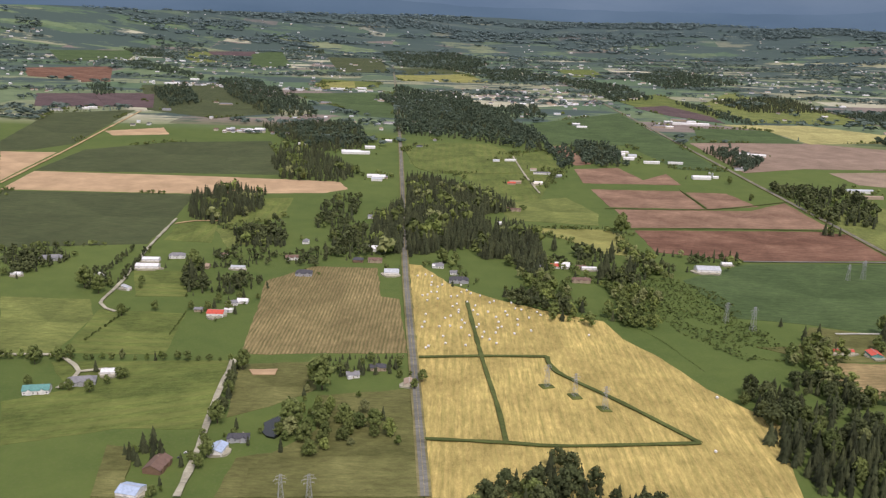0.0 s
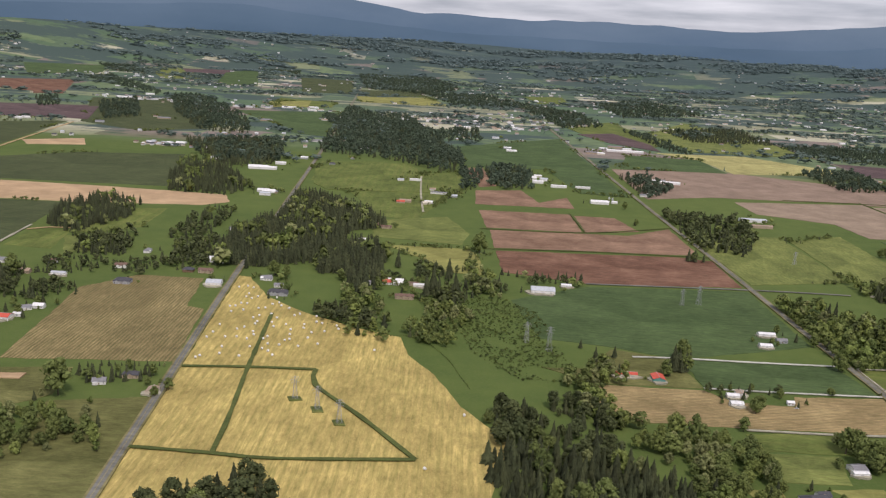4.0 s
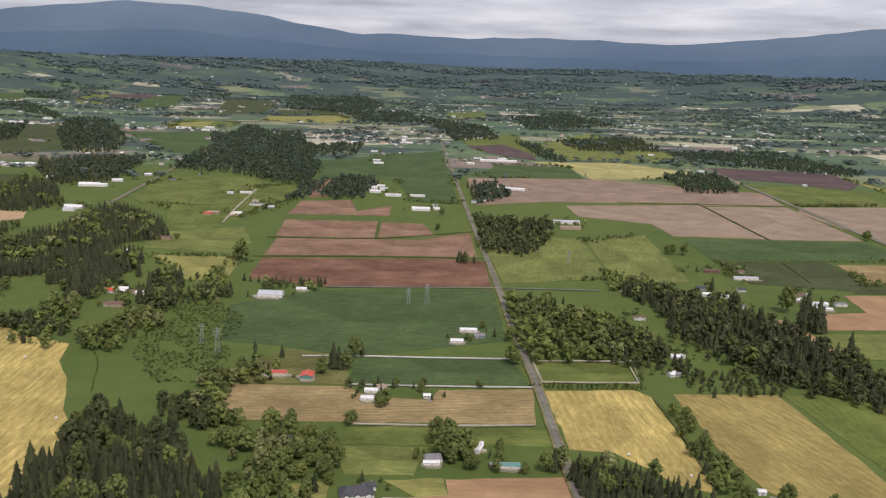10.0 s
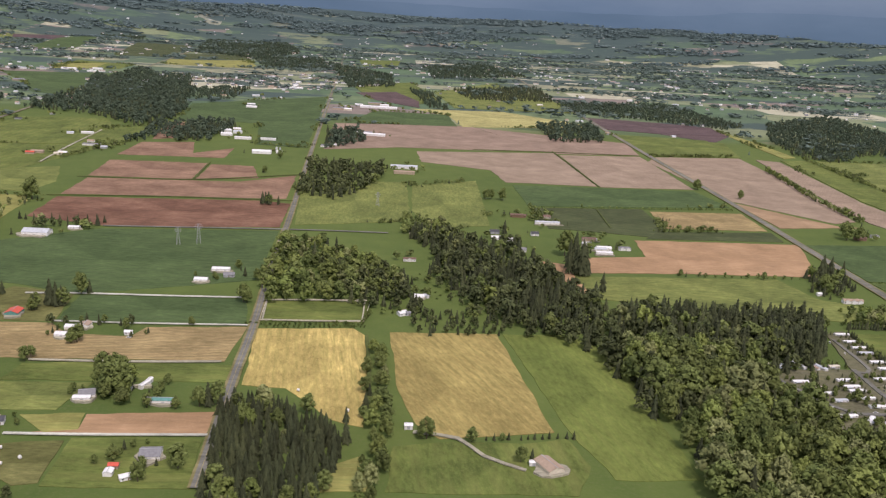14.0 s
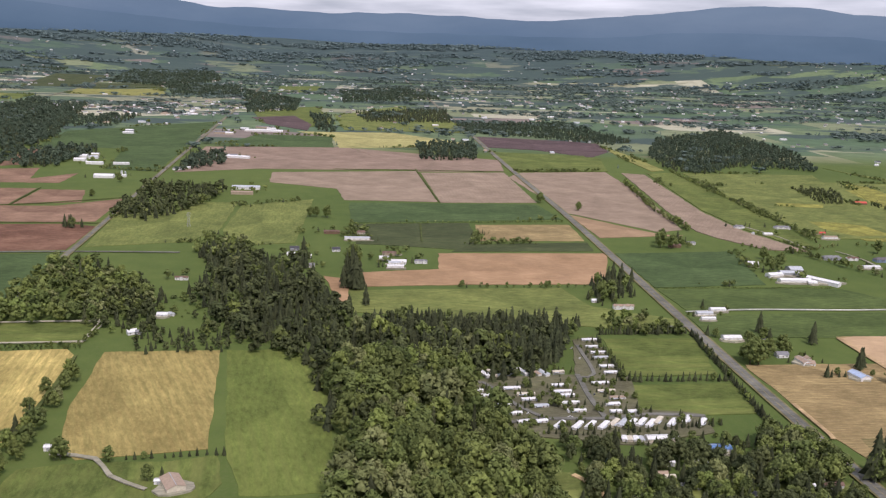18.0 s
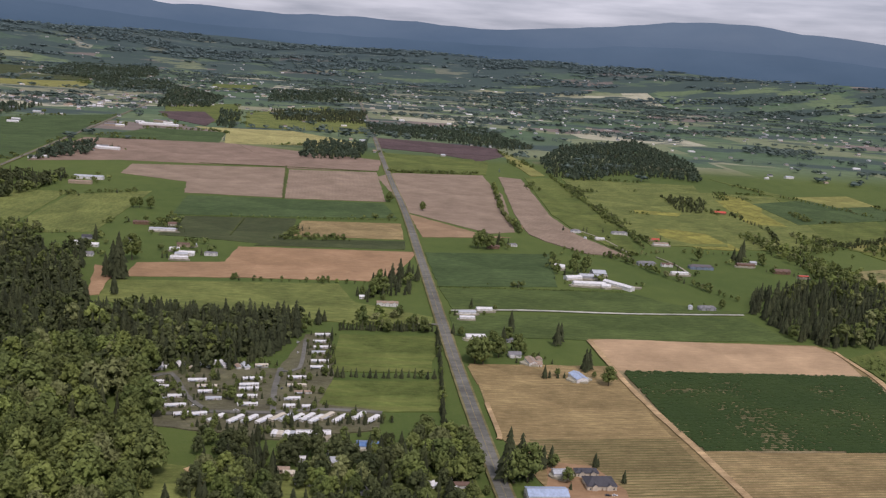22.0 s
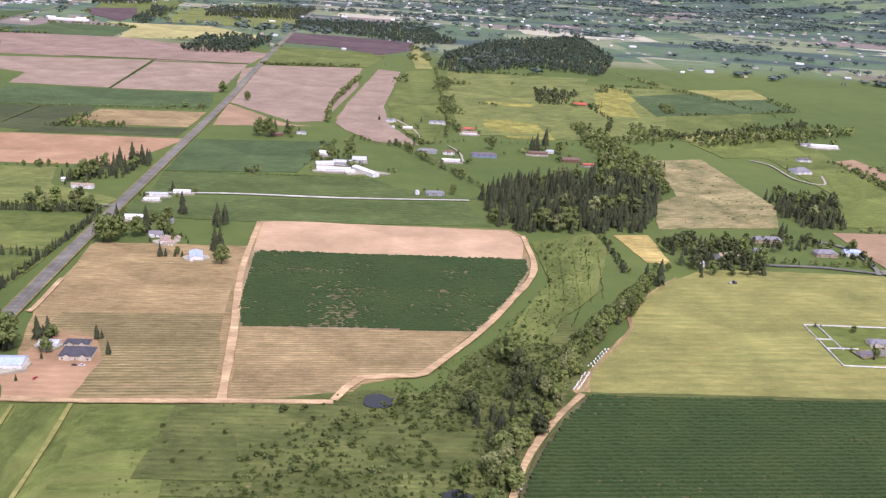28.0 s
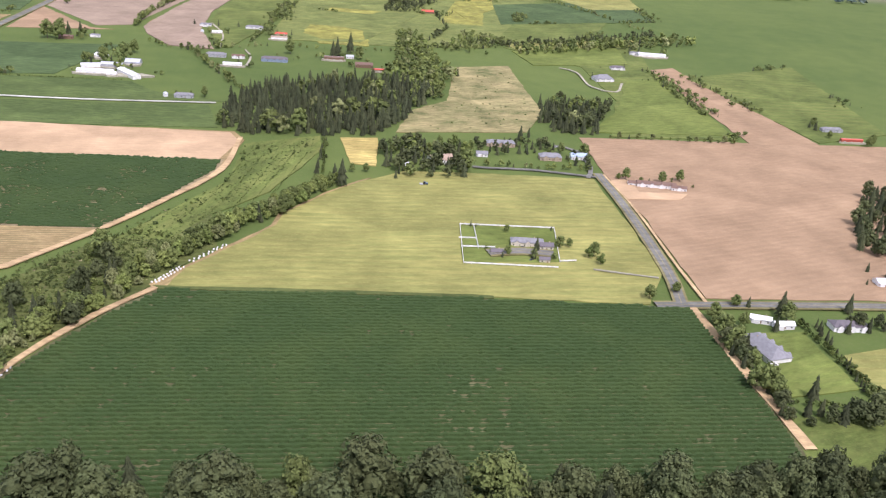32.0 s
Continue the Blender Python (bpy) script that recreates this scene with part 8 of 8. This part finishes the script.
bushes("scrub", "grey green willow scrub by the creek", WET, 5.0, 3.0, "leaves", FINE)
bushes("scrub", "pale dead brush and drift by the creek", WET, 3.2, 0.7, "dry_bush")
bushes("scrub", "larger round bushes along the creek", CREEK, 8.5, 2.6, "bush", FINE)
bushes("scrub", "pale dead brush among green bushes", CREEK, 5.5, 0.6, "dry_bush")
bushes("scrub", "green bushes on rough ground under the power line", [(150, 600), (180, 560), (190, 470), (200, 440), (160, 440), (135, 480), (120, 560)], 2.4, 1.4)
bushes("scrub", "low bushes scattered over dry ground", [(1110, 665), (1150, 680), (1152, 550), (1130, 505), (1060, 492), (1070, 540), (1095, 565)], 6.0, 1.0)
bushes("scrub", "low green bushes in the wet meadow", [(440, 560), (520, 560), (530, 500), (440, 500)], 8.0, 2.0)


# hedgerow trees on the borders of the far fields, and woods beyond them
def far_country():
    spots, tall, kinds = [], [], []
    for ob in list(scene.objects):
        if ob.get("category") in ("field", "meadow") and ob.location.y > 560 and not ob.data.materials[0].name.startswith("soil"):
            m = ob.matrix_basis
            rim = [m @ v.co for v in ob.data.vertices if v.co.z > 0]
            for p in rim:
                if noise.noise((p.x * 0.012, p.y * 0.012, 6.0)) > 0.2 and p.y < 2600:
                    for k in range(4):
                        spots.append((p.x + rng.normal(0, 4), p.y + rng.normal(0, 1.5)))
                        tall.append(rng.uniform(1.5, 5.5))
                        kinds.append("broadleaf" if rng.uniform() < 0.7 else "conifer")
    far_stuff("hedgerow", "ragged hedgerow trees between far fields", np.array(spots), np.array(tall), np.array(kinds), "hedge")
    X, Y = rng.uniform(-2500, 3500, 58000), 1150 + 2350 * rng.uniform(0, 1, 58000) ** 0.8
    fields = [[tuple((o.matrix_basis @ v.co)[:2]) for v in o.data.vertices if v.co.z > 0] for o in scene.objects if o.get("category") in ("field",) and o.location.y > 950]
    free = np.abs(X - 500) < 500 + 0.62 * Y
    for f in fields:
        free &= ~inside(f, X, Y)
    val = np.array([noise.noise((x * 0.0035, y * 0.01, 2.0)) + 0.45 * noise.noise((x * 0.012, y * 0.035, 7.0)) for x, y in zip(X, Y)])
    free &= val > 0.27 - 0.16 * np.clip((Y - 1500) / 1800, 0, 1)
    spots = np.stack([X[free], Y[free]], 1)
    n = len(spots)
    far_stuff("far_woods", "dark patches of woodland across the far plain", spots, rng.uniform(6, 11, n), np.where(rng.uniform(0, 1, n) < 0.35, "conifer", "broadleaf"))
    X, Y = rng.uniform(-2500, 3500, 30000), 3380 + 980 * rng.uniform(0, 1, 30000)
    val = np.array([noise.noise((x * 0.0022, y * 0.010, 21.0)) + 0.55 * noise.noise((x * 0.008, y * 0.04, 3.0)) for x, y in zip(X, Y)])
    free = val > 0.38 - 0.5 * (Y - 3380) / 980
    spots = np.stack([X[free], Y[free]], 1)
    far_stuff("hill_woods", "woodland on the rise below the mountains, haze put into its colour", spots, rng.uniform(6, 12, len(spots)), np.full(len(spots), "broadleaf"))
    heaps = {}

    def speck(x, y):
        w, d, turn = rng.uniform(4, 7) if rng.uniform() < 0.75 else rng.uniform(9, 15), rng.uniform(4, 7), rng.uniform(-10, 10)
        m = pose(float(x), float(y), rise(x, y) + 0.1, 0, 0, float(turn))
        h, ridge = rng.uniform(1.2, 2.4), d * 0.22
        for cover, (V, F) in ((("white", "cream", "white", "grey_wall")[int(rng.integers(4))], gable_walls(w, d, h, ridge)), (("white_roof", "silver_roof", "dark_roof", "grey_roof", "tan_roof", "brown_roof")[int(rng.integers(6))], gable_roof(w, d, h, ridge))):
            AV, AF = heaps.setdefault(cover, ([], []))
            AF += [tuple(q + len(AV) for q in f) for f in F]
            AV += [tuple(m @ Vector(v)) for v in V]

    X, Y = rng.uniform(-1700, 2700, 1900), 1250 + 2800 * rng.uniform(0, 1, 1900) ** 1.1
    free = np.abs(X - 500) < 350 + 0.6 * Y
    for f in fields:
        free &= ~inside(f, X, Y)
    for x, y in zip(X[free], Y[free]):
        if noise.noise((x * 0.004, y * 0.004, 11.0)) > -0.05:
            speck(x, y)
    towns = ((210, 2049, 130, 90), (496, 2600, 260, 120), (-260, 1925, 150, 25), (-570, 2560, 130, 60), (-585, 1964, 60, 20), (245, 1970, 120, 60), (172, 2915, 300, 110), (69, 1869, 60, 40), (232, 1810, 42, 45), (-60, 1750, 60, 15),
             (1060, 2524, 260, 130), (1216, 1956, 170, 90), (-289, 1246, 40, 10), (-900, 2700, 250, 120), (1600, 2300, 250, 160), (700, 3100, 500, 120))
    for k in range(650):
        tx, ty, sx, sy = towns[k % len(towns)]
        speck(rng.normal(tx, sx), rng.normal(ty, sy))
    root = tagged(new("far_villages"), "pale houses and sheds scattered over the far plain", "houses", kind="stuff")
    for cover, (V, F) in heaps.items():
        tagged(part("roofs" if "roof" in cover else "walls", V, F, cover, root), kind="stuff")


far_country()
